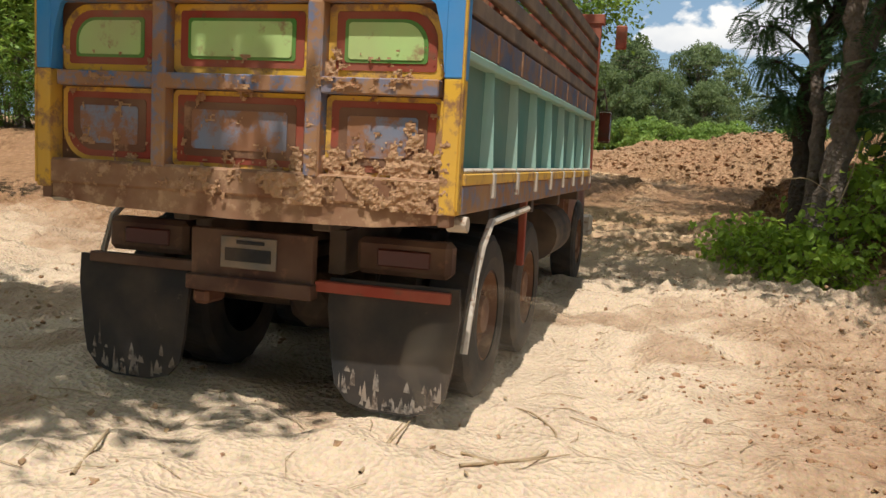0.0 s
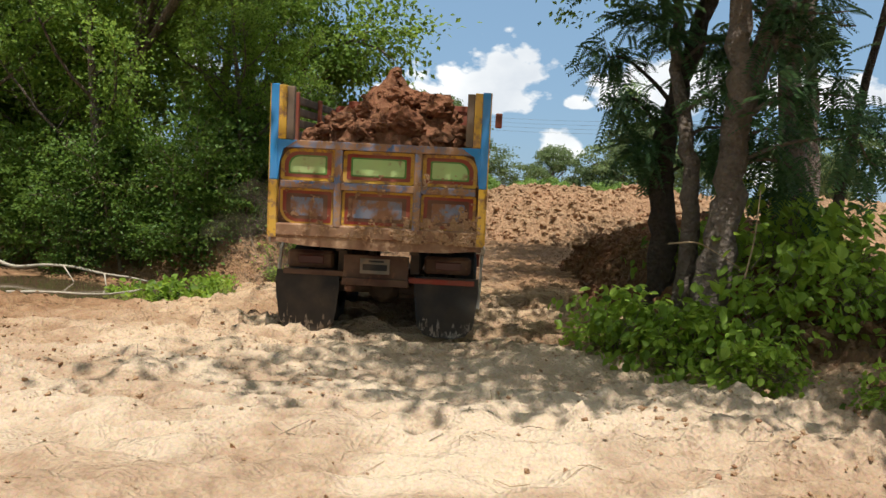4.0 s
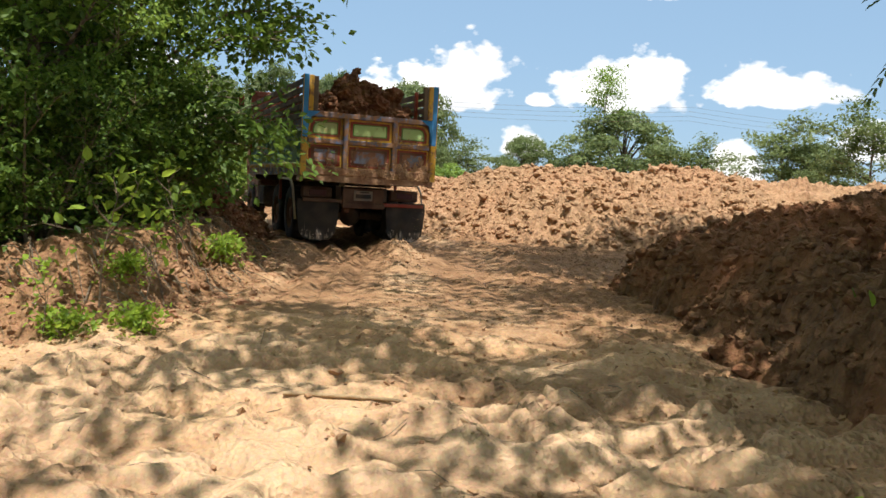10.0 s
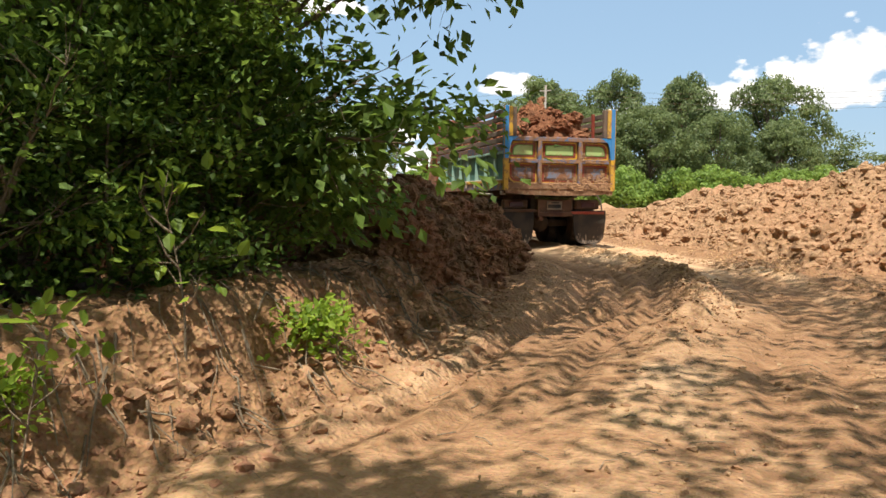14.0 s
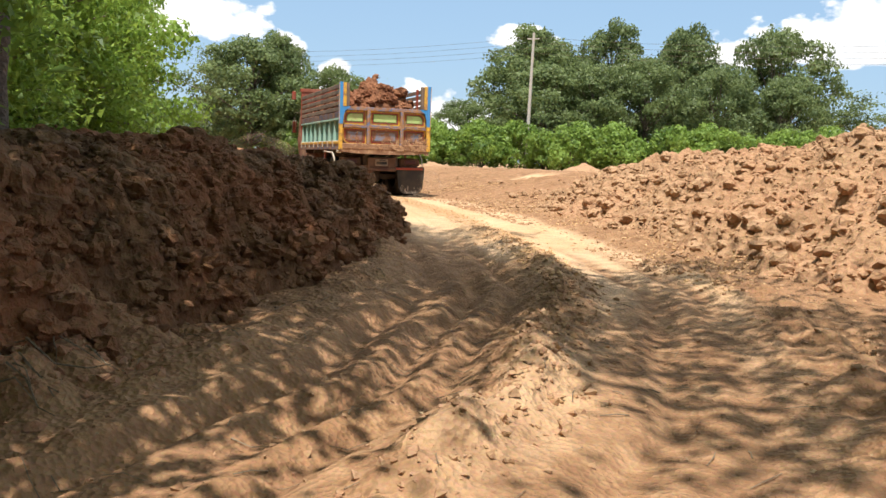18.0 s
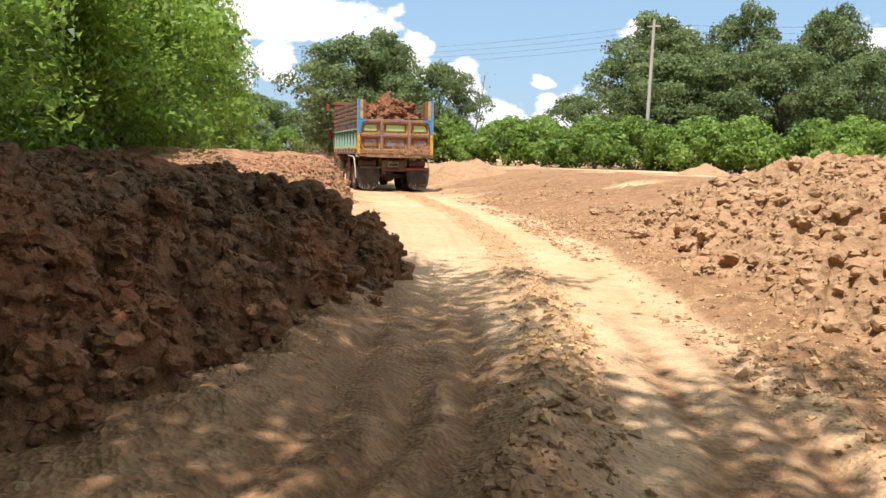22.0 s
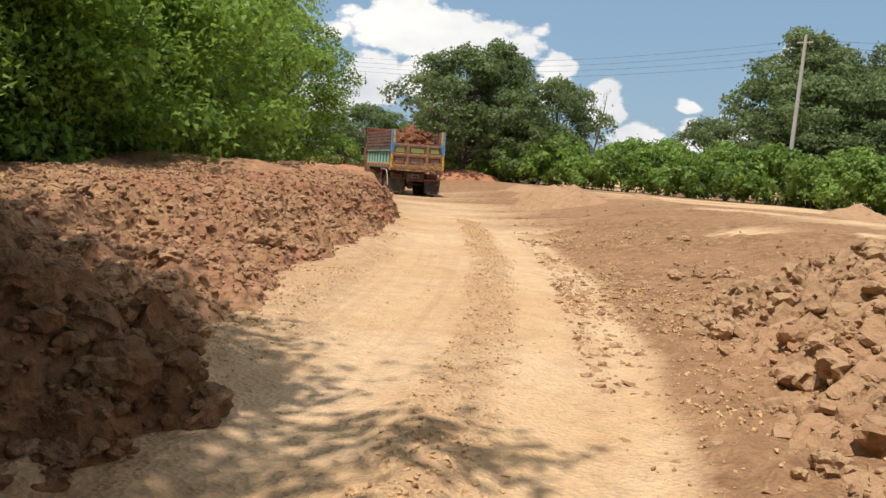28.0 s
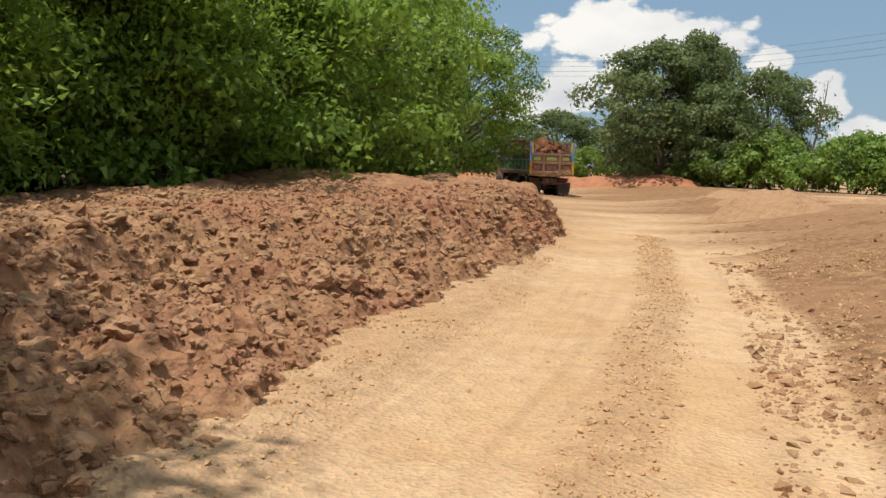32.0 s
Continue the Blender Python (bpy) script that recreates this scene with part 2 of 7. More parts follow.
def paint(name, colour, worn=(0.20, 0.10, 0.055), wear=0.5, rough=0.55, metal=0.0, scale=6.0, dust=(0.42, 0.27, 0.16), dusty=0.45):
    """Old paint: base colour, patches worn to rust or wood, and a film of dust."""
    m = bpy.data.materials.new(name)
    m.use_nodes = True
    nt = m.node_tree
    N, K = nt.nodes.new, nt.links.new
    b = nt.nodes["Principled BSDF"]
    b.inputs["Metallic"].default_value = metal
    tc = N("ShaderNodeTexCoord")
    n1, n2 = N("ShaderNodeTexNoise"), N("ShaderNodeTexNoise")
    n1.inputs["Scale"].default_value, n1.inputs["Detail"].default_value = scale, 8
    n1.inputs["Roughness"].default_value = 0.68
    n2.inputs["Scale"].default_value, n2.inputs["Detail"].default_value = scale * 0.33, 5
    K(tc.outputs["Object"], n1.inputs["Vector"])
    K(tc.outputs["Object"], n2.inputs["Vector"])
    r1 = N("ShaderNodeValToRGB")
    lo = 0.78 - 0.42 * wear
    r1.color_ramp.elements[0].position, r1.color_ramp.elements[1].position = lo, lo + 0.10
    K(n1.outputs["Fac"], r1.inputs[0])
    a = N("ShaderNodeMix")
    a.data_type = "RGBA"
    K(r1.outputs[0], a.inputs["Factor"])
    a.inputs["A"].default_value, a.inputs["B"].default_value = (*colour, 1), (*worn, 1)
    r2 = N("ShaderNodeMapRange")
    r2.inputs["From Min"].default_value, r2.inputs["From Max"].default_value = 0.35, 0.72
    r2.inputs["To Max"].default_value = dusty
    K(n2.outputs["Fac"], r2.inputs[0])
    d = N("ShaderNodeMix")
    d.data_type = "RGBA"
    K(r2.outputs[0], d.inputs["Factor"])
    K(a.outputs["Result"], d.inputs["A"])
    d.inputs["B"].default_value = (*dust, 1)
    K(d.outputs["Result"], b.inputs["Base Color"])
    rr = N("ShaderNodeMapRange")
    rr.inputs["To Min"].default_value, rr.inputs["To Max"].default_value = rough, 0.95
    K(n1.outputs["Fac"], rr.inputs[0])
    K(rr.outputs[0], b.inputs["Roughness"])
    bp = N("ShaderNodeBump")
    bp.inputs["Strength"].default_value, bp.inputs["Distance"].default_value = 0.25, 0.01
    K(n1.outputs["Fac"], bp.inputs["Height"])
    K(bp.outputs[0], b.inputs["Normal"])
    return m


def leafy(name, dark, pale, through_=0.45, rough=0.5):
    """Leaves: tone varies from leaf to leaf, with light coming through them."""
    m = bpy.data.materials.new(name)
    m.use_nodes = True
    nt = m.node_tree
    N, K = nt.nodes.new, nt.links.new
    b, out = nt.nodes["Principled BSDF"], nt.nodes["Material Output"]
    b.inputs["Roughness"].default_value = rough
    b.inputs["Specular IOR Level"].default_value = 0.3
    geo, oi = N("ShaderNodeNewGeometry"), N("ShaderNodeObjectInfo")
    n = N("ShaderNodeTexNoise")
    n.inputs["Scale"].default_value, n.inputs["Detail"].default_value = 0.6, 3
    K(geo.outputs["Position"], n.inputs["Vector"])
    mm = N("ShaderNodeMath")
    mm.operation = "MULTIPLY_ADD"
    K(geo.outputs["Random Per Island"], mm.inputs[0])
    mm.inputs[1].default_value = 0.55
    K(n.outputs["Fac"], mm.inputs[2])
    ro = N("ShaderNodeMath")
    ro.operation = "MULTIPLY_ADD"
    K(oi.outputs["Random"], ro.inputs[0])
    ro.inputs[1].default_value = 0.25
    K(mm.outputs[0], ro.inputs[2])
    ramp = N("ShaderNodeValToRGB")
    ramp.color_ramp.elements[0].position, ramp.color_ramp.elements[1].position = 0.45, 1.0
    ramp.color_ramp.elements[0].color, ramp.color_ramp.elements[1].color = (*dark, 1), (*pale, 1)
    K(ro.outputs[0], ramp.inputs[0])
    K(ramp.outputs[0], b.inputs["Base Color"])
    tr = N("ShaderNodeBsdfTranslucent")
    hs = N("ShaderNodeHueSaturation")
    hs.inputs["Value"].default_value = 1.5
    hs.inputs["Hue"].default_value = 0.485
    K(ramp.outputs[0], hs.inputs["Color"])
    K(hs.outputs[0], tr.inputs["Color"])
    mx = N("ShaderNodeMixShader")
    mx.inputs[0].default_value = through_
    K(b.outputs[0], mx.inputs[1])
    K(tr.outputs[0], mx.inputs[2])
    K(mx.outputs[0], out.inputs["Surface"])
    return m


SAND = (0.61, 0.415, 0.247)
M_GROUND = soil("earth_and_sand", (0.18, 0.094, 0.047), (0.345, 0.194, 0.096), SAND, mask=True, red=(0.305, 0.168, 0.088), bump=0.62, clods=27)
M_MOUND = soil("red_clay_clods", (0.20, 0.10, 0.052), (0.42, 0.245, 0.13), (0.48, 0.32, 0.19), red=(0.32, 0.15, 0.085), bump=0.6, clods=11, isle=0.3)
# damp clay of the long mound; its darkness also stands for shade on mound_r
M_DAMPSHADE = soil("damp_shaded_clay", (0.07, 0.036, 0.018), (0.24, 0.130, 0.064), (0.38, 0.25, 0.145), red=(0.25, 0.10, 0.046), bump=0.9, clods=9, isle=0.2)
M_PILE = soil("tan_clay_clods", (0.22, 0.125, 0.066), (0.40, 0.242, 0.13), (0.48, 0.32, 0.19), red=(0.34, 0.185, 0.098), bump=0.6, clods=11)
M_LOAD = soil("loaded_clay", (0.10, 0.038, 0.02), (0.28, 0.118, 0.058), (0.36, 0.20, 0.11), red=(0.20, 0.07, 0.034), bump=0.8, clods=9, isle=0.25)
M_STRAW = soil("dry_straw", (0.24, 0.16, 0.085), (0.40, 0.28, 0.16), (0.48, 0.36, 0.22), scale=3, bump=0.4)
M_TAN = soil("tan_crumbs", (0.46, 0.28, 0.13), (0.60, 0.39, 0.20), (0.62, 0.42, 0.24), red=(0.50, 0.30, 0.15), bump=0.5, clods=14)
M_CAKE = soil("caked_mud", (0.28, 0.13, 0.06), (0.44, 0.25, 0.135), (0.52, 0.34, 0.20), scale=4, bump=0.5, clods=9)
M_BARK = soil("grey_bark", (0.09, 0.065, 0.05), (0.20, 0.155, 0.12), (0.26, 0.21, 0.17), scale=2.2, bump=0.8, clods=9)
M_BARKDARK = soil("dark_bark", (0.04, 0.03, 0.025), (0.10, 0.078, 0.06), (0.13, 0.10, 0.08), scale=2.2, bump=0.9, clods=9)
M_TWIG = soil("twig_bark", (0.11, 0.08, 0.05), (0.22, 0.165, 0.11), (0.33, 0.27, 0.19), scale=3, bump=0.5)
M_BLEACH = soil("bleached_wood", (0.36, 0.29, 0.21), (0.50, 0.42, 0.32), (0.56, 0.48, 0.38), scale=4, bump=0.4)
M_LEAF = leafy("broad_leaves", (0.056, 0.115, 0.017), (0.25, 0.37, 0.064))
M_LEAF2 = leafy("dark_leaves", (0.028, 0.066, 0.011), (0.14, 0.23, 0.04))
M_WOOD = leafy("wood_leaves", (0.045, 0.098, 0.015), (0.20, 0.315, 0.05))
M_FEATHER = leafy("feathery_leaves", (0.025, 0.06, 0.025), (0.08, 0.15, 0.055), 0.4)
M_BRIGHT = leafy("fresh_leaves", (0.075, 0.14, 0.016), (0.27, 0.39, 0.05), 0.5)
M_FAR = leafy("far_leaves", (0.038, 0.088, 0.015), (0.175, 0.285, 0.05), 0.4)
M_FARPALE = leafy("far_pale_leaves", (0.050, 0.108, 0.019), (0.205, 0.305, 0.06), 0.4)
M_FAROLIVE = leafy("far_olive_leaves", (0.052, 0.084, 0.032), (0.165, 0.215, 0.078), 0.4)

P_BLUE = paint("blue_paint", (0.02, 0.24, 0.56), wear=0.40, dusty=0.2)
P_YELLOW = paint("yellow_paint", (0.68, 0.38, 0.025), worn=(0.28, 0.14, 0.055), wear=0.66, dusty=0.5, dust=(0.50, 0.30, 0.15), scale=8)
P_RED = paint("red_paint", (0.27, 0.035, 0.015), worn=(0.14, 0.06, 0.03), wear=0.5, dusty=0.35)
# red mixed with tan so the airborne haze is in the cab's colour
P_CABHAZE = paint("haze_toned_red_paint", (0.16, 0.04, 0.025), worn=(0.30, 0.19, 0.12), wear=0.6, dusty=0.85)
P_GREEN = paint("green_paint", (0.07, 0.22, 0.03), wear=0.4, dusty=0.3)
P_LIME = paint("pale_green_paint", (0.40, 0.58, 0.20), worn=(0.28, 0.20, 0.09), wear=0.52, dusty=0.5)
P_GREYBLUE = paint("faded_blue_paint", (0.17, 0.20, 0.27), worn=(0.25, 0.105, 0.05), wear=0.85, dusty=0.5, dust=(0.36, 0.20, 0.10))
P_TEAL = paint("teal_paint", (0.06, 0.20, 0.17), wear=0.2, dusty=0.25)
P_MINT = paint("mint_paint", (0.25, 0.46, 0.39), wear=0.22, dusty=0.35)
P_RUST = paint("rusty_steel", (0.13, 0.05, 0.024), worn=(0.30, 0.15, 0.075), wear=0.5, rough=0.75, dusty=0.4)
# rusty steel darkened for the deep shade under the tailgate
P_SHADERUST = paint("shade_dark_rust", (0.07, 0.028, 0.016), worn=(0.16, 0.07, 0.035), wear=0.5, rough=0.8, dusty=0.42)
P_MUD = paint("mud_caked_steel", (0.20, 0.09, 0.045), worn=(0.42, 0.25, 0.14), wear=0.6, rough=0.9, dusty=0.65, scale=11, dust=(0.48, 0.30, 0.17))
P_RUSTBLUE = paint("rust_over_blue", (0.06, 0.14, 0.28), worn=(0.27, 0.13, 0.065), wear=0.84, dusty=0.65, scale=9, dust=(0.42, 0.235, 0.105))
P_BAND = paint("dark_rusted_band", (0.035, 0.06, 0.12), worn=(0.15, 0.075, 0.042), wear=0.75, dusty=0.32, scale=8, dust=(0.34, 0.20, 0.11))
P_WOOD = paint("grey_weathered_boards", (0.10, 0.075, 0.06), worn=(0.20, 0.15, 0.115), wear=0.5, rough=0.85, scale=9)
P_CHASSIS = paint("dark_oily_steel", (0.022, 0.018, 0.016), worn=(0.10, 0.06, 0.04), wear=0.35, rough=0.7)
P_RUBBER = paint("black_rubber", (0.018, 0.017, 0.016), worn=(0.10, 0.075, 0.055), wear=0.3, rough=0.8, scale=9, dusty=0.15)
P_CHALK = paint("chalky_white", (0.50, 0.44, 0.36), wear=0.52, scale=12, dusty=0.6)
P_CHALKY = paint("pale_scuffed_rubber", (0.26, 0.22, 0.18), worn=(0.035, 0.03, 0.028), wear=0.72, rough=0.9, scale=16)
P_PLATE = paint("plate_white", (0.13, 0.125, 0.105), wear=0.45, scale=14, dusty=0.6)
P_BLACK = paint("black_marks", (0.015, 0.015, 0.015), wear=0.2)
P_POLE = paint("pale_concrete", (0.42, 0.39, 0.34), worn=(0.30, 0.27, 0.23), wear=0.4, dusty=0.1)
M_GLASS = bpy.data.materials.new("cab_glass")
M_GLASS.use_nodes = True
M_GLASS.node_tree.nodes["Principled BSDF"].inputs["Transmission Weight"].default_value = 1.0
M_GLASS.node_tree.nodes["Principled BSDF"].inputs["Roughness"].default_value = 0.03
M_MIRROR = bpy.data.materials.new("mirror_glass")
M_MIRROR.use_nodes = True
M_MIRROR.node_tree.nodes["Principled BSDF"].inputs["Metallic"].default_value = 1.0
M_MIRROR.node_tree.nodes["Principled BSDF"].inputs["Roughness"].default_value = 0.06
M_WATER = bpy.data.materials.new("muddy_water")
M_WATER.use_nodes = True
M_WATER.node_tree.nodes["Principled BSDF"].inputs["Base Color"].default_value = (0.10, 0.07, 0.035, 1)
M_WATER.node_tree.nodes["Principled BSDF"].inputs["Roughness"].default_value = 0.06
M_LAMP = bpy.data.materials.new("red_lens")
M_LAMP.use_nodes = True
M_LAMP.node_tree.nodes["Principled BSDF"].inputs["Base Color"].default_value = (0.09, 0.018, 0.012, 1)
M_LAMP.node_tree.nodes["Principled BSDF"].inputs["Roughness"].default_value = 0.3

# ---- mesh helpers ----


def fast_mesh(name, verts, faces, smooth=False):
    """A mesh from arrays; every face has the same number of corners."""
    verts, faces = np.asarray(verts, np.float32), np.asarray(faces, np.int32)
    me = bpy.data.meshes.new(name)
    n, k = faces.shape
    me.vertices.add(len(verts))
    me.vertices.foreach_set("co", verts.ravel())
    me.loops.add(n * k)
    me.loops.foreach_set("vertex_index", faces.ravel())
    me.polygons.add(n)
    me.polygons.foreach_set("loop_start", np.arange(0, n * k, k, dtype=np.int32))
    me.polygons.foreach_set("use_smooth", np.full(n, smooth))
    me.update(calc_edges=True)
    return me


def part(name, geo, material, parent=None, label="", at=None):
    """Links a bmesh or mesh as one object, under a thing or a part."""
    if isinstance(geo, bmesh.types.BMesh):
        me = bpy.data.meshes.new(name)
        geo.to_mesh(me)
        geo.free()
    else:
        me = geo
    if material and not me.materials:
        me.materials.append(material)
    ob = new(name, me)
    if parent:
        ob.parent = parent
    if at:
        ob.matrix_basis = at
    return tagged(ob, label)


def box(x0, x1, y0, y1, z0, z1, bevel=0.006, bm=None):
    bm = bm or bmesh.new()
    made = bmesh.ops.create_cube(bm, size=1, matrix=Matrix.Translation(((x0 + x1) / 2, (y0 + y1) / 2, (z0 + z1) / 2)) @ Matrix.Diagonal((x1 - x0, y1 - y0, z1 - z0, 1)))
    if bevel:
        edges = {e for v in made["verts"] for e in v.link_edges}
        bmesh.ops.bevel(bm, geom=list(edges), offset=bevel, segments=1, affect="EDGES")
    return bm


def prism(points, y0, y1):
    """An outline in x and z, as a slab between two depths."""
    bm = bmesh.new()
    a = [bm.verts.new((x, y0, z)) for x, z in points]
    b = [bm.verts.new((x, y1, z)) for x, z in points]
    bm.faces.new(a), bm.faces.new(b[::-1])
    for i in range(len(a)):
        j = (i + 1) % len(a)
        bm.faces.new((a[j], a[i], b[i], b[j]))
    bmesh.ops.recalc_face_normals(bm, faces=bm.faces)
    return bm


def rounded(x0, x1, z0, z1, radii):
    """A rectangle with its own radius at each corner: bottom left, bottom right, top right, top left."""
    pts = []
    for (cx, cz, sx, sz, a0), r in zip(((x0, z0, 1, 1, 180), (x1, z0, -1, 1, 270), (x1, z1, -1, -1, 0), (x0, z1, 1, -1, 90)), radii):
        n = 6 if r > 0.03 else 1
        for i in range(n + 1):
            a = radians(a0 + 90 * i / n)
            pts.append((cx + sx * r + r * math.cos(a), cz + sz * r + r * math.sin(a)))
    return pts


def tube(path, radii, sides=6):
    """Arrays of a tapered tube along a path."""
    path, radii = np.asarray(path, float), np.asarray(radii, float)
    k = len(path)
    tang = np.gradient(path, axis=0)
    tang /= np.linalg.norm(tang, axis=1, keepdims=True) + 1e-9
    ref = np.where(np.abs(tang[:, 2:3]) > 0.9, np.array([[1.0, 0, 0]]), np.array([[0, 0, 1.0]]))
    u = np.cross(tang, ref)
    u /= np.linalg.norm(u, axis=1, keepdims=True) + 1e-9
    w = np.cross(tang, u)
    a = np.linspace(0, 2 * np.pi, sides, endpoint=False)
    v = path[:, None] + radii[:, None, None] * (np.cos(a)[None, :, None] * u[:, None] + np.sin(a)[None, :, None] * w[:, None])
    i, j = np.meshgrid(np.arange(k - 1), np.arange(sides), indexing="ij")
    j2 = (j + 1) % sides
    f = np.stack([i * sides + j, i * sides + j2, (i + 1) * sides + j2, (i + 1) * sides + j], -1).reshape(-1, 4)
    return v.reshape(-1, 3), f


def join(pieces):
    vs, fs, n = [], [], 0
    for v, f in pieces:
        vs.append(v)
        fs.append(f + n)
        n += len(v)
    return np.concatenate(vs), np.concatenate(fs)


def hash2(i, j, seed):
    h = (i.astype(np.int64) * 374761393 + j.astype(np.int64) * 668265263 + seed * 1442695041) & 0xFFFFFFFF
    h = ((h ^ (h >> 13)) * 1274126177) & 0xFFFFFFFF
    return ((h ^ (h >> 16)) & 0xFFFFFF) / float(0xFFFFFF)


def vnoise(x, y, seed=0):
    i, j = np.floor(x), np.floor(y)
    u, v = x - i, y - j
    u, v = u * u * (3 - 2 * u), v * v * (3 - 2 * v)
    a, b = hash2(i, j, seed), hash2(i + 1, j, seed)
    c, d = hash2(i, j + 1, seed), hash2(i + 1, j + 1, seed)
    return (a * (1 - u) + b * u) * (1 - v) + (c * (1 - u) + d * u) * v - 0.5


def fbm(x, y, seed=0, octaves=4, gain=0.5):
    s, amp = 0, 1.0
    for o in range(octaves):
        s = s + amp * vnoise(x * 2 ** o + 17.3 * o, y * 2 ** o + 9.1 * o, seed + o)
        amp *= gain
    return s


def lumps(x, y, size, seed=0):
    """Rounded, broken lumps that cover a surface: 0 in the gaps, 1 on top, each lump with its own height."""
    x, y = x / size, y / size
    i, j = np.floor(x), np.floor(y)
    best = np.zeros_like(x)
    for di in (-1, 0, 1):
        for dj in (-1, 0, 1):
            ci, cj = i + di, j + dj
            px, py = ci + hash2(ci, cj, seed), cj + hash2(ci, cj, seed + 1)
            r = 0.45 + 0.6 * hash2(ci, cj, seed + 2)
            top = 0.35 + 0.65 * hash2(ci, cj, seed + 3)
            a = hash2(ci, cj, seed + 4) * 6.283
            ex, ey = (x - px) * np.cos(a) + (y - py) * np.sin(a), (y - py) * np.cos(a) - (x - px) * np.sin(a)
            d = np.sqrt(ex ** 2 + (1.5 * ey) ** 2) / r
            best = np.maximum(best, top * np.clip(1.15 * (1 - d ** 2.4), 0, 1) ** 0.6)
    return best


def blocks(x, y, size, seed=0):
    """Broken clods: each cell a tilted flat face of its own height, with cracks between."""
    x, y = x / size, y / size
    i, j = np.floor(x), np.floor(y)
    d1, d2, top = np.full(np.shape(x), 9.0), np.full(np.shape(x), 9.0), np.zeros(np.shape(x))
    for di in (-1, 0, 1):
        for dj in (-1, 0, 1):
            ci, cj = i + di, j + dj
            px, py = ci + hash2(ci, cj, seed), cj + hash2(ci, cj, seed + 1)
            d = np.hypot(x - px, y - py)
            h = 0.25 + 0.75 * hash2(ci, cj, seed + 2) + 0.9 * (hash2(ci, cj, seed + 3) - 0.5) * (x - px) + 0.9 * (hash2(ci, cj, seed + 4) - 0.5) * (y - py) - 0.45 * d * d
            near = d < d1
            d2 = np.where(near, d1, np.minimum(d2, d))
            top = np.where(near, h, top)
            d1 = np.where(near, d, d1)
    return top * smooth(-0.08, 0.42, d2 - d1)


def smooth(a, b, v):
    u = np.clip((v - a) / (b - a), 0, 1)
    return u * u * (3 - 2 * u)


def along(x, y, line):
    """Signed distance to a polyline (positive on its left) and how far along it, for arrays of points."""
    best, side, where = np.full(np.shape(x), 1e9), np.zeros(np.shape(x)), np.zeros(np.shape(x))
    run = 0.0
    for (ax, ay), (bx, by) in zip(line, line[1:]):
        dx, dy = bx - ax, by - ay
        n = math.hypot(dx, dy)
        u = np.clip(((x - ax) * dx + (y - ay) * dy) / n ** 2, 0, 1)
        d = np.hypot(x - ax - u * dx, y - ay - u * dy)
        s = np.sign(dx * (y - ay) - dy * (x - ax))
        m = d < best - 1e-6
        best, side, where = np.where(m, d, best), np.where(m, s, side), np.where(m, run + u * n, where)
        run += n
    return best * side, where


# ---- the lie of the land ----
ROAD_Y = [-60, 0, 4, 6, 8.4, 11.6, 16, 18, 20.4, 23, 25, 28, 32, 38, 45, 55, 62, 90, 200]
ROAD_Z = [0, 0, -.03, -.08, -.14, -.14, .06, .2, .32, .43, .5, .55, .62, .68, .66, .6, .5, .45, .4]
BANK = [(-40, 26), (-14, 20.0), (-8.2, 18.5), (-5.4, 17.3), (-4.3, 17.1), (-3.6, 17.9), (-3.2, 19.4), (-3.3, 21.2), (-3.8, 23.9), (-5.3, 27), (-8.2, 31), (-12.4, 35.2), (-15.4, 39.2), (-19, 44.4), (-25, 50.2), (-38, 60), (-60, 70)]
LOT = [(60, 24), (12, 27), (3, 26.3), (0.7, 27.0), (-0.2, 28.2), (-1.5, 30.2), (-2.6, 32), (-4.6, 34.9), (-8.4, 40), (-16.6, 50), (-24, 57.5), (-34, 66), (-60, 84)]
RIGHT = [(6, 24.5), (2.4, 23.2), (1.3, 22.2), (1.15, 19), (0.95, 16), (0.75, 13.2), (1.2, 11.7), (2.0, 9.8), (4.0, 7.5), (9, 4), (30, -6)]
CENTRE = [(-2.2, -10), (-2.4, 8), (-2.0, 14), (-1.6, 20), (-1.5, 24), (-2.2, 27.6), (-3.4, 30), (-5.8, 34), (-8.9, 38.3), (-14.1, 44.5), (-20, 50.5), (-28, 57), (-36, 62.2), (-60, 74)]


def land(x, y):
    """Ground height without the fine relief."""
    z = np.interp(y, ROAD_Y, ROAD_Z)
    low = smooth(-4.4, -5.9, x) * (1 - smooth(19.5, 22, y)) * smooth(9, 12, y)
    z = z * (1 - low) - 0.10 * low
    d, _ = along(x, y, BANK)
    d = d + 0.35 * fbm(x * 1.1, y * 1.1, 5, 3)
    z = z + smooth(-0.05, 0.75, d) * np.interp(y, [14, 16.5, 18, 22, 30, 60], [0.3, 0.5, 0.62, 0.55, 0.4, 0.3]) * np.maximum(np.interp(x, [-8, -4.6], [0.25, 1]), smooth(21, 23, y))
    d, _ = along(x, y, LOT)
    z = z + smooth(-0.3, 4.6, -d) * np.interp(y, [20, 26, 34, 60, 120], [0.3, 0.8, 0.85, 0.75, 0.6])
    d, _ = along(x, y, RIGHT)
    z = z + smooth(0.0, 2.2, d) * np.interp(y, [4, 9, 13, 20], [0.1, 0.3, 0.5, 0.5])
    pond = np.exp(-(((x + 7.0) * 0.9) / 2.2) ** 4 - ((y - 16.25 + (x + 7.0) * 0.12) / 1.15) ** 4)
    return z - 0.42 * pond


RUTS = ((-1.7, 64, 0.085), (-1.2, 60, 0.105), (-0.75, 65, 0.09), (0.5, 66, 0.085), (0.85, 62, 0.09), (1.25, 63, 0.105))


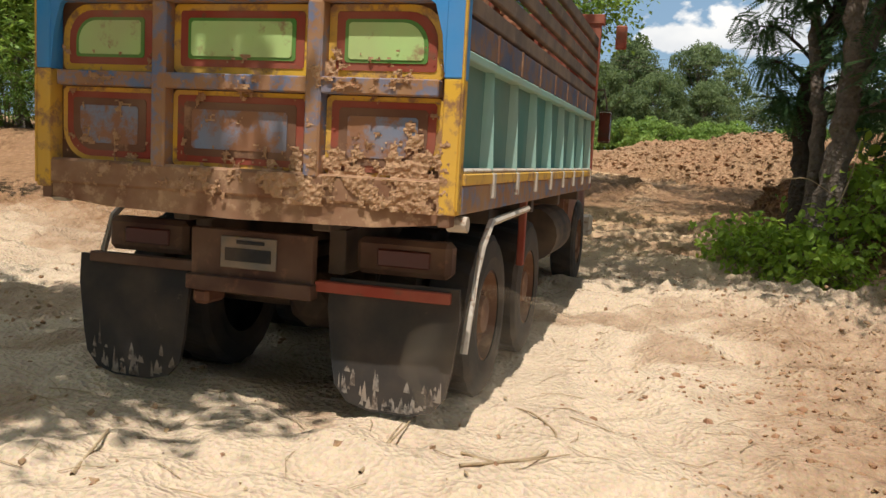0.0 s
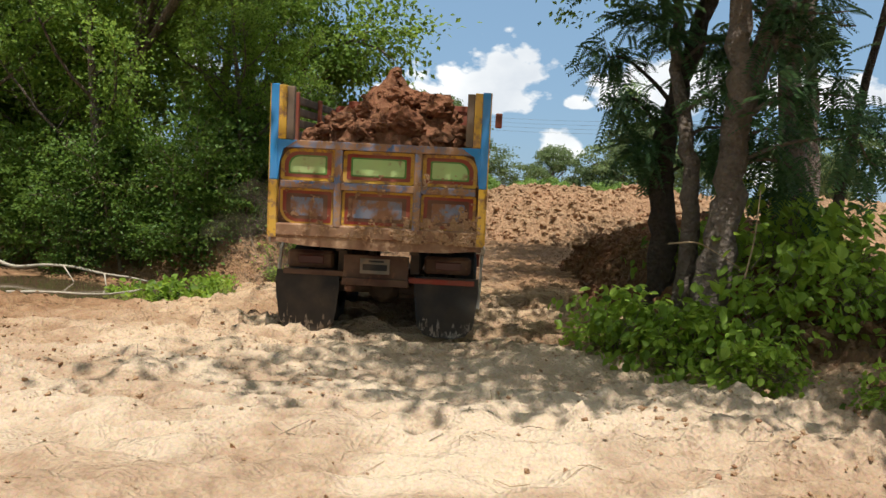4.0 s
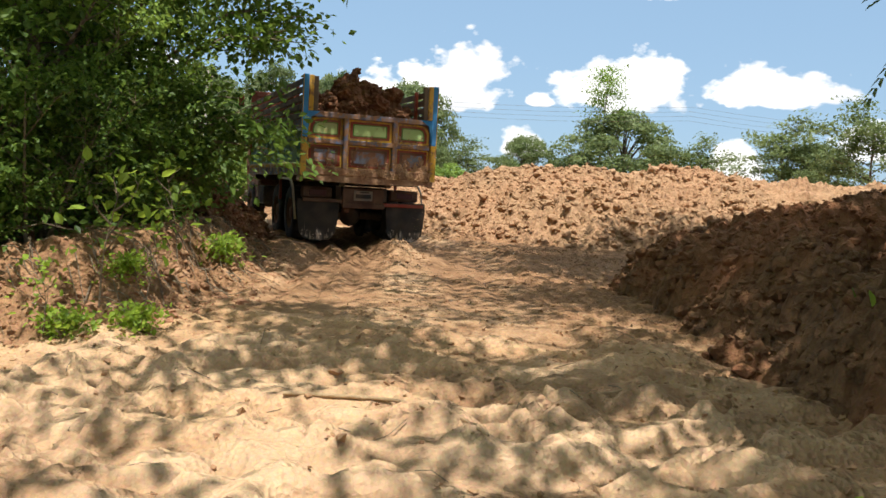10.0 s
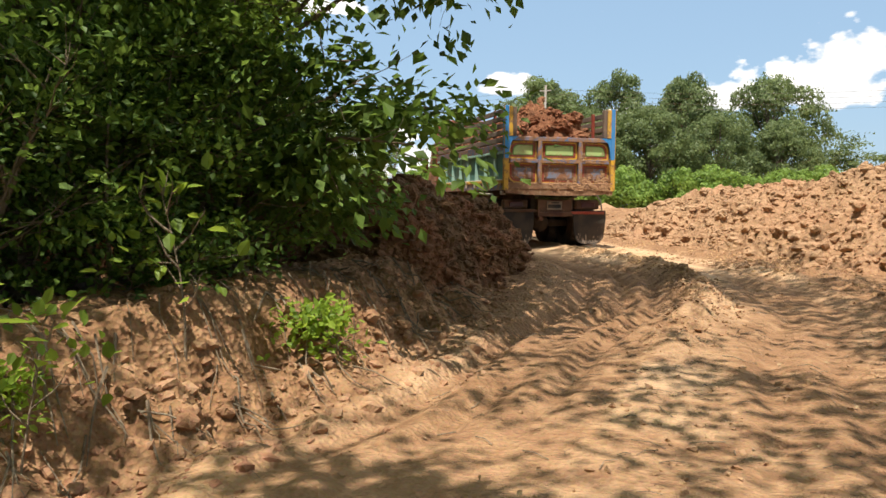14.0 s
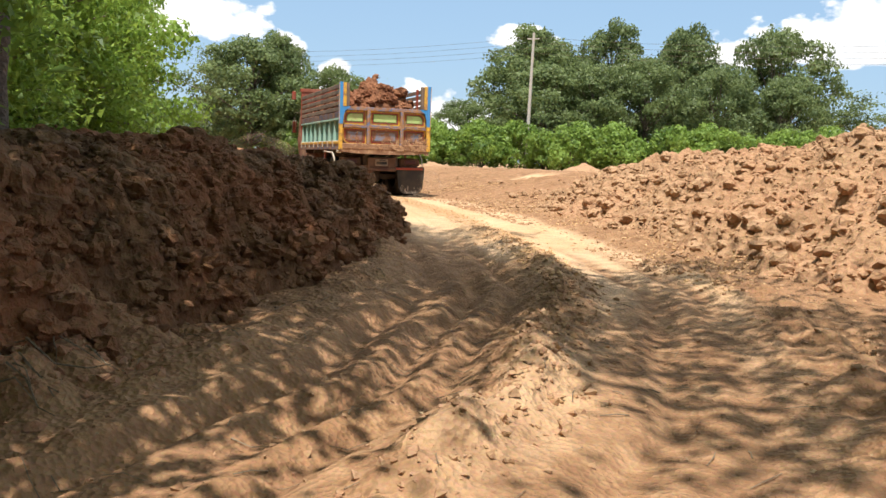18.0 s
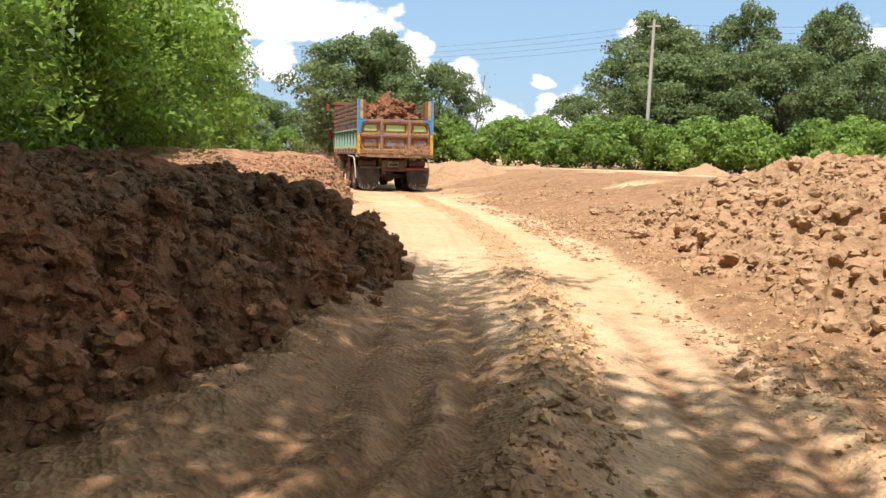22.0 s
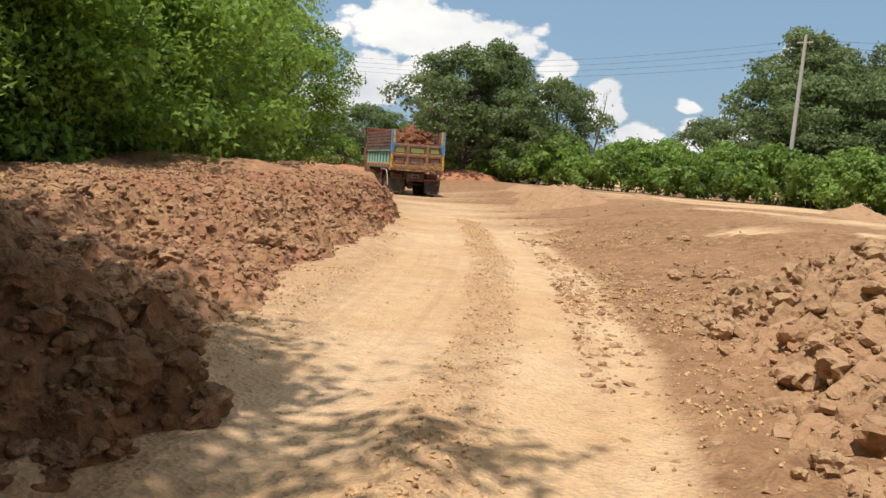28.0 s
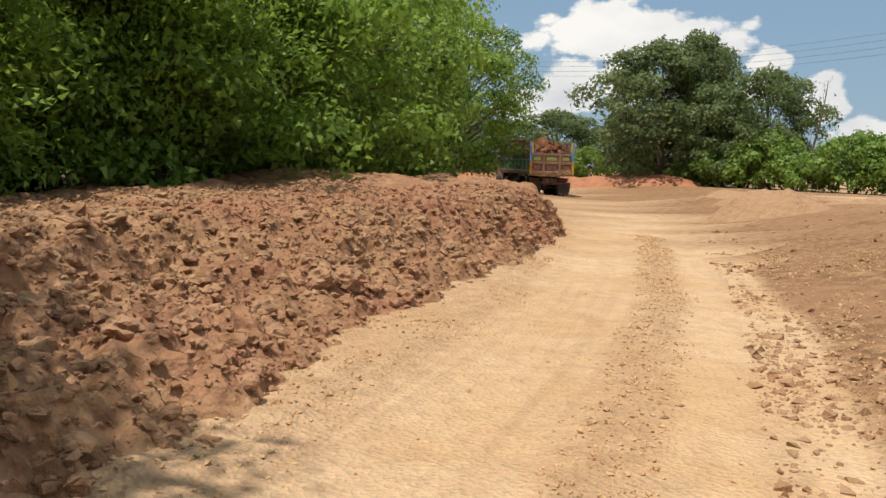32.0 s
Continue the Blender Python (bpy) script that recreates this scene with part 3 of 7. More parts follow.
def rut(e, s, c, k):
    """How far aside of a narrow rut, and how strong the rut is there."""
    return e - c - 0.14 * fbm(s * 0.22, s * 0 + 7, 60, 2) - 0.05 * fbm(s * 0.3, s * 0 + k, k, 1), smooth(-0.3, 0.0, fbm(s * 0.25, s * 0 + k, k + 5, 2))


def relief(x, y):
    """Crusted ripples across the early track, wheel grooves and a broken middle ridge further on, crumbs on the shoulders."""
    d, s = along(x, y, CENTRE)
    on = 1 - smooth(2.0, 4.0, np.abs(d))
    mid = smooth(6.5, 9.5, y) * (1 - smooth(15.5, 19.5, y))
    bend = 0.5 * fbm(x * 0.45, y * 0.45, 20, 2)
    fold = 1 - np.abs(2 * fbm(x * 1.15 + bend, y * 3.0 + bend, 21, 4, 0.55))
    crest = smooth(0.72, 1.0, fold) * smooth(-0.12, 0.12, fbm(x * 0.5, y * 0.6, 22, 2))
    ridged = 1 - np.abs(2.2 * fbm(x * 1.25 + bend, y * 3.0 + bend, 27, 3, 0.55))
    rip = (0.10 * smooth(0.3, 1.0, ridged) + crest * (0.04 + 0.075 * lumps(x, y, 0.24, 23) + 0.035 * blocks(x, y, 0.13, 24)) + 0.085 * fbm(x * 0.8, y * 1.9, 25, 3) + 0.03 * fbm(x * 4.0, y * 6.0, 28, 2, 0.7)) * mid
    old = fbm(x * 1.5, y * 2.2, 31, 5, 0.6) * 0.10 * (1 - smooth(6, 12, y))
    late = smooth(17.5, 21.5, y) * on
    fade = 1 - 0.8 * smooth(30.5, 34, y)
    w = 0.12 * fbm(s * 0.7, s * 0 + 3, 44, 2)
    e = d + w
    broken = 0.35 + 1.0 * lumps(x, y, 0.34, 3) + 0.5 * lumps(x, y, 0.15, 4) + 1.3 * fbm(x * 1.5, y * 1.5, 5, 2)
    ridge = (np.interp(y, [24, 28], [0.12, 0.085]) * np.exp(-(e / 0.24) ** 2) * broken - 0.055 * np.exp(-((np.abs(e) - 0.85) / 0.42) ** 2)
             + 0.065 * np.exp(-((np.abs(e) - 1.78) / 0.22) ** 2) * (0.4 + 1.1 * lumps(x, y, 0.30, 6))) * smooth(20.5, 24, y) * on * fade
    groove = fbm(e * 2.6, s * 0.12, 8, 2)
    tread = 0.05 * (np.abs(groove) - 0.2) * late * (1 - smooth(29, 32, y))
    for c, k, wide in RUTS:          # narrow ruts with a raised lip
        u, deep = rut(e, s, c, k)
        tread = tread + (0.85 if c > 0 else 0.35) * wide * (0.5 * np.exp(-((u - 1.8 * wide) / wide) ** 2) * (0.4 + lumps(x, y, 0.20, k)) - np.exp(-(u / wide) ** 2)) * deep * late * (1 - smooth(28.5, 31, y))
    rough = 0.035 * fbm(x * 2.6, y * 2.6, 12, 4) * (1 - 0.8 * late) * (1 - 0.6 * mid) + (0.022 + 0.02 * mid + 0.028 * (1 - smooth(7, 10, y))) * fbm(x * 3.6, y * 3.9, 13, 2, 0.7) * (1 - 0.75 * smooth(30, 33, y) * on) * (1 - 0.65 * late * (1 - smooth(1.5, 2.0, np.abs(d))))
    patch = smooth(0.0, 0.25, fbm(x * 0.7, y * 0.7, 77, 2) + 0.15)
    crumbs = (0.045 * lumps(x, y, 0.19, 50) + 0.028 * lumps(x, y, 0.10, 51)) * np.maximum(smooth(1.35, 1.9, np.abs(d)) * np.maximum(patch, 0.8 * smooth(29, 32, y)), mid * patch * 0.55)
    steep = (0.24 * fbm(x * 2.2, y * 2.2, 61, 4) + 0.16 * blocks(x, y, 0.42, 62) + 0.08 * blocks(x, y, 0.2, 66) - 0.10) * np.exp(-((along(x, y, BANK)[0] - 0.35) / 0.5) ** 2) * (1 - smooth(24, 28, y))
    near = np.exp(-(np.maximum(0, np.hypot(x + 4, y - 24) - 30) / 18) ** 2)
    return (rip + old + ridge + tread + rough + crumbs + steep) * near


def ground_z(x, y):
    xa, ya = np.array([float(x)]), np.array([float(y)])
    return float((land(xa, ya) + relief(xa, ya))[0])


def ground_many(points):
    """Points (x, y, lift) as places on the ground, raised by their lift."""
    p = np.array(points, float)
    p[:, 2] += land(p[:, 0], p[:, 1]) + relief(p[:, 0], p[:, 1])
    return p


def spread(lo, hi, step, far, grow=1.16):
    inner = list(np.arange(lo, hi + 1e-6, step))
    a, s = [], step
    p = lo
    while p > -far:
        s *= grow
        p -= s
        a.append(p)
    b, s, p = [], step, inner[-1]
    while p < far:
        s *= grow
        p += s
        b.append(p)
    return np.array(a[::-1] + inner + b)


def build_ground():
    xs, ys = spread(-5.4, 2.4, 0.058, 1800, 1.18), spread(2.0, 32.0, 0.058, 1800, 1.16)
    xs = np.concatenate([xs[xs < -12.5], np.arange(-12.5, -5.45, 0.10), xs[xs > -5.42]])
    ys = np.concatenate([ys[ys < 32.01], np.arange(32.08, 43.0, 0.115), ys[ys > 43.0]])
    X, Y = np.meshgrid(xs, ys)
    Z = land(X, Y) + relief(X, Y)
    nx, ny = len(xs), len(ys)
    i, j = np.meshgrid(np.arange(nx - 1), np.arange(ny - 1))
    f = np.stack([j * nx + i, j * nx + i + 1, (j + 1) * nx + i + 1, (j + 1) * nx + i], -1).reshape(-1, 4)
    me = fast_mesh("ground", np.stack([X, Y, Z], -1).reshape(-1, 3), f, True)
    d, S = along(X, Y, CENTRE)
    bank, _ = along(X, Y, BANK)
    lot, _ = along(X, Y, LOT)
    w = np.interp(Y, [0, 14, 22, 28, 31, 60], [4.2, 3.2, 2.2, 1.7, 1.45, 1.5])
    soft = np.interp(Y, [18, 26, 30], [0.65, 0.30, 0.07])
    p = 1 - smooth(w - soft, w + soft * 1.5, np.abs(d + (0.14 + 0.6 * soft) * fbm(X * 0.6, Y * 0.6, 71, 3)))
    p = p * np.interp(Y, [6, 10, 14, 22, 27, 30], [0.95, 0.84, 0.80, 0.68, 0.68, 0.92])
    p = p * (1 - (0.30 + 0.25 * (1 - smooth(27, 30, Y))) * smooth(0.02, 0.22, fbm(d * 3.2, S * 0.12, 47, 3)) * smooth(18, 22, Y) * (1 - 0.7 * smooth(28, 30, Y)))
    p = p * (1 - 0.8 * smooth(-0.05, 0.10, fbm(d * 3.6, S * 0.06, 48, 2)) * smooth(17, 21, Y) * (1 - 0.85 * smooth(27.5, 29.5, Y)))
    p = p * (1 - 0.55 * smooth(0.0, 0.22, fbm(X * 0.8, Y * 1.3, 95, 4)) * smooth(8, 11, Y) * (1 - smooth(28, 31, Y)))
    bend = 0.5 * fbm(X * 0.45, Y * 0.45, 20, 2)
    ridged = 1 - np.abs(2.2 * fbm(X * 1.25 + bend, Y * 3.0 + bend, 27, 3, 0.55))
    p = p * (1 - 0.4 * (1 - smooth(0.35, 0.8, ridged)) * smooth(7.5, 10, Y) * (1 - smooth(18, 22, Y)))          # shade in the hollows between the ripples, put into the colour as brown
    for c, k, wide in RUTS:
        u, deep = rut(d + 0.12 * fbm(S * 0.7, S * 0 + 3, 44, 2), S, c, k)
        p = p * (1 - 0.9 * np.exp(-(u / wide) ** 2) * deep * smooth(18, 22, Y) * (1 - smooth(29, 32, Y)))
    p = p + 0.75 * (1 - smooth(9, 14, Y)) * (1 - smooth(1.5, 4.5, X)) * smooth(-0.1, 0.25, fbm(X * 0.25, Y * 0.25, 90, 3) + 0.2)
    p = np.clip(p, 0, 1) * (1 - (1 - smooth(8, 11, Y)) * np.maximum(0.55 * smooth(0.0, 0.25, fbm(X * 0.9, Y * 0.9, 92, 4)), 0.7 * smooth(-0.3, 1.0, X + 0.6 * fbm(X, Y, 93, 3))))
    p = p * (1 - 0.8 * smooth(0.3, 0.7, d) * smooth(20.5, 23, Y) * (1 - smooth(29.5, 31.5, Y)))          # churned earth beside the mound, browned further for the warm tone of shade
    # right lane and shaded stretch also browned: tree shade put into the colour
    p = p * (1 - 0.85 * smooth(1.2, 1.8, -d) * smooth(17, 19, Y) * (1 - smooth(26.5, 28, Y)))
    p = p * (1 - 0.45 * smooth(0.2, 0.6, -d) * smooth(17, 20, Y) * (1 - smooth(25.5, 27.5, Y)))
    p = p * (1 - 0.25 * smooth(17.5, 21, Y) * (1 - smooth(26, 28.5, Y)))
    strip = (1 - smooth(0.18, 0.28, np.abs(d + 0.10 + 0.12 * fbm(S * 0.7, S * 0 + 3, 44, 2) + 0.10 * fbm(X * 4, Y * 4, 46, 3)))) * smooth(24, 27, Y)
    p = p * (1 - np.interp(Y, [26, 28.5], [0.9, 0.25]) * strip)
    p = p + (0.12 + 0.9 * smooth(-0.02, 0.06, fbm(X * 0.10, Y * 0.42, 91, 3))) * smooth(4, 9, -lot)
    for cx, cy, half in ((-9.5, 51.5, 2.2), (-6.0, 43.0, 1.8), (-5.3, 52.5, 2.0), (-12.6, 59.8, 3.0), (-3.2, 44.2, 1.3), (-1.2, 48.0, 1.6)):   # dry crust on the open lot
        u, v = X - cx + 0.4 * fbm(X, Y, 96, 2), Y - cy + 0.25 * (X - cx) + 0.9 * fbm(X * 0.9, Y * 0.9, 97, 3)
        p = np.maximum(p, 1.15 * (1 - smooth(0.6, 1.1, np.hypot(u / half, v / 0.55))))
    p = np.maximum(p, 0.6 * smooth(29, 31, Y) * smooth(1.2, 1.5, d) * (1 - smooth(2.2, 3.0, d)))
    p = np.clip(p, 0, 1) * (1 - np.where(Y < 24, smooth(-0.35, 0.15, bank), smooth(0.4, 1.0, bank)))
    at = me.attributes.new("packed", "FLOAT", "POINT")
    at.data.foreach_set("value", p.astype(np.float32).ravel())
    at = me.attributes.new("bleached", "FLOAT", "POINT")
    at.data.foreach_set("value", (1 - smooth(9, 17, Y)).astype(np.float32).ravel())
    at = me.attributes.new("streaked", "FLOAT", "POINT")
    worn = (0.75 * smooth(16.5, 20, Y) * (1 - smooth(27, 29, Y)) + 0.16 * smooth(27, 29, Y)) * (1 - smooth(1.6, 2.1, np.abs(d))) * smooth(0.15, 0.4, np.abs(d + 0.1)) * smooth(-0.25, 0.15, fbm(d * 1.1, S * 0.16, 49, 2))
    at.data.foreach_set("value", worn.astype(np.float32).ravel())
    at = me.attributes.new("run", "FLOAT_VECTOR", "POINT")
    at.data.foreach_set("vector", np.stack([d + 0.10 * fbm(S * 0.25, S * 0, 60, 2), S * 0.012, 0 * S], -1).astype(np.float32).ravel())
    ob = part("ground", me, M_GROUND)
    return tagged(ob, "pale sandy dirt track between brown clay soil, rutted", "ground", kind="structure")


ground = build_ground()


def heap(name, line, top, rise, back, box_, step, material, seed, lump=0.22, rough_=0.16, side=1, label="", ends=(1.0, 1.0), cap=None):
    """A tipped bank of clods along a foot line: rises on one side of it, levels off, falls away behind."""
    x0, x1, y0, y1 = box_
    xs, ys = np.arange(x0, x1, step), np.arange(y0, y1, step)
    X, Y = np.meshgrid(xs, ys)
    d, s = along(X, Y, line)
    d = d * side
    total = sum(math.dist(a, b) for a, b in zip(line, line[1:]))
    knots = np.linspace(0, total, len(top))
    H = np.interp(s, knots, top)
    R = np.interp(s, knots, rise)
    d = d + 0.30 * fbm(X * 1.3, Y * 1.3, seed, 3) + 0.22 * fbm(X * 3.7, Y * 3.7, seed + 1, 2, 0.7)
    prof = (1 - (1 - np.clip(d / R, 0, 1)) ** 1.5) * (1 - smooth(back, back * 1.7, d))
    prof = prof * smooth(0.0, ends[0], s) * smooth(0.0, ends[1], total - s)
    h = H * prof * (1 + 0.35 * fbm(X * 0.8, Y * 0.8, seed + 3, 3))
    crag = 1 - np.abs(2 * fbm(X * 1.6, Y * 1.6, seed + 4, 4, 0.6))
    edge = smooth(0.02, 0.25, h)
    h = h + edge * (rough_ * (0.7 * fbm(X * 1.7, Y * 1.7, seed + 5, 4) + 0.8 * (crag - 0.75)) + 0.08 * fbm(X * 4.3, Y * 4.3, seed + 6, 2, 0.8) + 0.26 * lump * blocks(X + 0.1 * fbm(X * 3, Y * 3, seed + 12, 2), Y, lump * 2.4, seed + 9) + 0.20 * lump * blocks(X + 3, Y + 0.05 * fbm(X * 7, Y * 7, seed + 13, 2), lump, seed + 7) + 0.22 * lump * lumps(X, Y, lump * 0.8, seed + 14) + 0.05 * fbm(X * 9, Y * 9, seed + 15, 2, 0.7) + 0.40 * lump * 0.5 * blocks(X, Y + 5, lump * 0.5, seed + 8))
    h = h - 0.12
    Z = land(X, Y) + h
    if cap:          # levelled off on top
        flat = np.interp(Y, (34, 43), cap) + 0.20 * fbm(X * 1.1, Y * 1.1, seed + 11, 3)
        Z = np.where(Z > flat, flat + 0.3 * (Z - flat), Z)
    keep = h > -0.10
    q = keep[:-1, :-1] | keep[1:, :-1] | keep[:-1, 1:] | keep[1:, 1:]
    nx = len(xs)
    j, i = np.nonzero(q)
    f = np.stack([j * nx + i, j * nx + i + 1, (j + 1) * nx + i + 1, (j + 1) * nx + i], -1)
    used, inv = np.unique(f.ravel(), return_inverse=True)
    me = fast_mesh(name, np.stack([X, Y, Z], -1).reshape(-1, 3)[used], inv.reshape(-1, 4))
    ob = part(name, me, material)
    tagged(ob, label, "soil mound", kind="stuff")
    return ob, (xs, ys, Z, h)


L_FOOT = [(-3.55, 21.8), (-3.7, 24.3), (-4.05, 26.2), (-4.5, 28.6), (-5.7, 31.9)]
L_FOOT2 = [(-5.9, 31.5), (-7.5, 33.7), (-9.6, 35.8), (-11.9, 39.0), (-14.4, 42.0), (-17.2, 45.2)]
R_FOOT = [(-5.9, 38.0), (-5.2, 36.4), (-3.1, 33.2), (-1.65, 30.8), (-0.3, 28.6), (0.9, 27.2), (4, 26.4), (10, 27), (22, 29)]
R_MOUND = [(1.25, 22.6), (1.15, 21.3), (1.05, 18), (0.95, 15.6), (0.9, 13.4), (1.5, 11.8), (2.6, 10.2), (5, 8.4)]
mound_1 = heap("soil_mound", L_FOOT, [0.45, 1.0, 1.15, 1.20, 1.20], [1.2, 1.4, 1.5, 1.6, 1.7], 3.4, (-11.5, -3.0, 21, 34), 0.044, M_DAMPSHADE, 100, lump=0.36, rough_=0.36, ends=(1.2, 0.8), cap=(1.54, 1.54),
               label="long mound of dark reddish clay clods beside the track")
mound_2 = heap("soil_mound", L_FOOT2, [0.46, 0.52, 0.66, 0.95, 1.30, 1.20], [2.4, 2.5, 2.1, 1.6, 1.2, 1.0], 5.5, (-21, -5, 29, 48), 0.075, M_MOUND, 140, lump=0.30, rough_=0.24, ends=(0.3, 1.4), cap=(1.42, 1.66),
               label="broad mound of red-brown clay clods, dug up and crumbly")
pile_r = heap("soil_mound", R_FOOT, [0.5, 0.55, 0.92, 1.0, 0.95, 0.9, 1.0, 1.1, 1.1], [1.8, 2.6, 3.0, 3.0, 3.2, 3.5, 4, 4, 4], 5.0, (-6, 20, 25.5, 42), 0.075, M_PILE, 180, lump=0.32, rough_=0.26, side=1, ends=(1.6, 3),
              label="spread of tan clay clods along the edge of the bare lot")
# dark clay here carries the old trees' shade in its colour
mound_r = heap("soil_mound", R_MOUND, [0.4, 0.75, 0.75, 0.72, 0.6, 0.4, 0.35, 0.3], [0.7, 0.9, 1.0, 1.0, 1.1, 1.3, 1.5, 1.5], 3.0, (0.3, 8, 8, 24), 0.06, M_DAMPSHADE, 220, lump=0.30, rough_=0.26, ends=(0.9, 2),
               label="shaded heap of clay clods round the foot of the old trees")
HEAPS = (mound_1[1], mound_2[1], pile_r[1], mound_r[1])


def top_z(x, y):
    """Ground or heap, whichever is higher."""
    z = ground_z(x, y)
    for xs, ys, Z, h in HEAPS:
        i, j = int(round((x - xs[0]) / (xs[1] - xs[0]))), int(round((y - ys[0]) / (ys[1] - ys[0])))
        if 0 <= i < len(xs) and 0 <= j < len(ys) and h[j, i] > -0.10:
            z = max(z, float(Z[j, i]))
    return z


water = part("water", fast_mesh("water", [(-10.5, 13.5, -0.13), (-4.6, 13.5, -0.13), (-4.6, 18.6, -0.13), (-10.5, 18.6, -0.13)], [(0, 1, 2, 3)]), M_WATER)
tagged(water, "small pool of brown standing water beside the track", "water", kind="structure")


# ---- clods ----


def chunk(level, rng):
    bm = bmesh.new()
    bmesh.ops.create_icosphere(bm, subdivisions=level, radius=1)
    v = np.array([q.co[:] for q in bm.verts])
    f = np.array([[q.index for q in p.verts] for p in bm.faces])
    bm.free()
    for _ in range(5):          # cut facets
        a = rng.normal(0, 1, 3)
        a /= np.linalg.norm(a)
        c = rng.uniform(0.45, 0.8)
        over = np.maximum(0, v @ a - c)
        v = v - over[:, None] * a * 0.9
    v = v * rng.uniform(0.86, 1.14, (len(v), 1))
    return v, f


_rng = np.random.default_rng(5)
CHUNKS = {1: [chunk(1, _rng) for _ in range(6)], 2: [chunk(2, _rng) for _ in range(8)]}
OCTA = np.array([(1, 0, 0), (0, 1, 0), (-1, 0, 0), (0, -1, 0), (0, 0, 1), (0, 0, -1)], float)
OCTA_F = np.array([(0, 1, 4), (1, 2, 4), (2, 3, 4), (3, 0, 4), (1, 0, 5), (2, 1, 5), (3, 2, 5), (0, 3, 5)])
CHUNKS[0] = [(OCTA * _rng.uniform(0.7, 1.2, (6, 1)) + _rng.normal(0, 0.2, (6, 3)), OCTA_F) for _ in range(9)]


TETRA = np.array([(1, 1, 1), (1, -1, -1), (-1, 1, -1), (-1, -1, 1)], float) * 0.75
CHUNKS[-1] = [(TETRA * _rng.uniform(0.7, 1.2, (4, 1)) + _rng.normal(0, 0.2, (4, 3)), np.array([(0, 1, 2), (0, 3, 1), (0, 2, 3), (1, 3, 2)])) for _ in range(9)]


def ragged(seed, level=3):
    """A broken clod with a rough, pitted skin."""
    bm = bmesh.new()
    bmesh.ops.create_icosphere(bm, subdivisions=level, radius=1)
    o = Vector((seed * 5.3, seed * 1.7, 0))
    for v in bm.verts:
        q = v.co.copy()
        v.co = q * (1 + 0.42 * noise.noise(q * 1.3 + o) + 0.30 * noise.noise(q * 2.9 + o) + 0.20 * noise.noise(q * 6.5 + o) + 0.10 * noise.noise(q * 13 + o))
    v = np.array([q.co[:] for q in bm.verts])
    f = np.array([[q.index for q in p.verts] for p in bm.faces])
    bm.free()
    return v, f


CHUNKS[3], CHUNKS[4] = [ragged(k) for k in range(6)], [ragged(k, 2) for k in range(8)]


def pile_up(points, sizes, rng, level=1, flat=0.75):
    """Many clods as arrays: one random chunk at each point, turned and stretched by chance."""
    vs, fs, n0 = [], [], 0
    kind = rng.integers(0, len(CHUNKS[level]), len(points))
    for k, (cv, cf) in enumerate(CHUNKS[level]):
        m = kind == k
        p, s = points[m], sizes[m]
        n = len(p)
        if not n:
            continue
        q = rng.normal(0, 1, (n, 4))
        q /= np.linalg.norm(q, axis=1, keepdims=True)
        w, x, y, z = q.T
        R = np.stack([1 - 2 * (y * y + z * z), 2 * (x * y - z * w), 2 * (x * z + y * w), 2 * (x * y + z * w), 1 - 2 * (x * x + z * z), 2 * (y * z - x * w), 2 * (x * z - y * w), 2 * (y * z + x * w), 1 - 2 * (x * x + y * y)], -1).reshape(n, 3, 3)
        st = s[:, None] * rng.uniform(0.7, 1.25, (n, 3))
        v = np.einsum("nij,nkj->nki", R, cv[None] * st[:, None])
        v[:, :, 2] *= flat
        v = v + p[:, None]
        vs.append(v.reshape(-1, 3))
        fs.append((cf[None] + (np.arange(n) * len(cv))[:, None, None] + n0).reshape(-1, 3))
        n0 += n * len(cv)
    if not vs:
        return np.zeros((0, 3)), np.zeros((0, 3), int)
    return np.concatenate(vs), np.concatenate(fs)


def clods_on(name, data, count, lo, hi, material, seed, label, keep=None, level=1, sink=0.2):
    """Loose clods all over a heap, small ones far more than large."""
    rng = np.random.default_rng(seed)
    xs, ys, Z, h = data
    j, i = np.nonzero(h > -0.02)
    gy, gx = np.gradient(Z, ys[1] - ys[0], xs[1] - xs[0])
    slope = np.sqrt(1 + np.minimum(gx ** 2 + gy ** 2, 9.0))[j, i]          # as many on steep faces as on flat ones
    pick = rng.choice(len(i), count * 2, p=slope / slope.sum())
    x, y = xs[i[pick]] + rng.uniform(-0.04, 0.04, count * 2), ys[j[pick]] + rng.uniform(-0.04, 0.04, count * 2)
    z = Z[j[pick], i[pick]] + rng.uniform(-0.02, 0.02, count * 2)
    m = keep(x, y) if keep else np.ones(len(x), bool)
    x, y, z = x[m][:count], y[m][:count], z[m][:count]
    s = lo * (hi / lo) ** (rng.uniform(0, 1, len(x)) ** 3.6) / 2
    P = np.stack([x, y, z + s * np.where(s > 0.035, -0.15, sink)], -1)
    tiny, large = s < 0.021, s > 0.075
    small = s < 0.027
    v, f = join([pile_up(P[tiny], s[tiny], rng, -1), pile_up(P[small & ~tiny], s[small & ~tiny], rng, 0), pile_up(P[~small & ~large], s[~small & ~large], rng, 1), pile_up(P[large], s[large], rng, 3 if hi > 0.28 else 4)])
    ob = part(name, fast_mesh(name, v, f), material)
    return tagged(ob, label, "clods", kind="stuff")


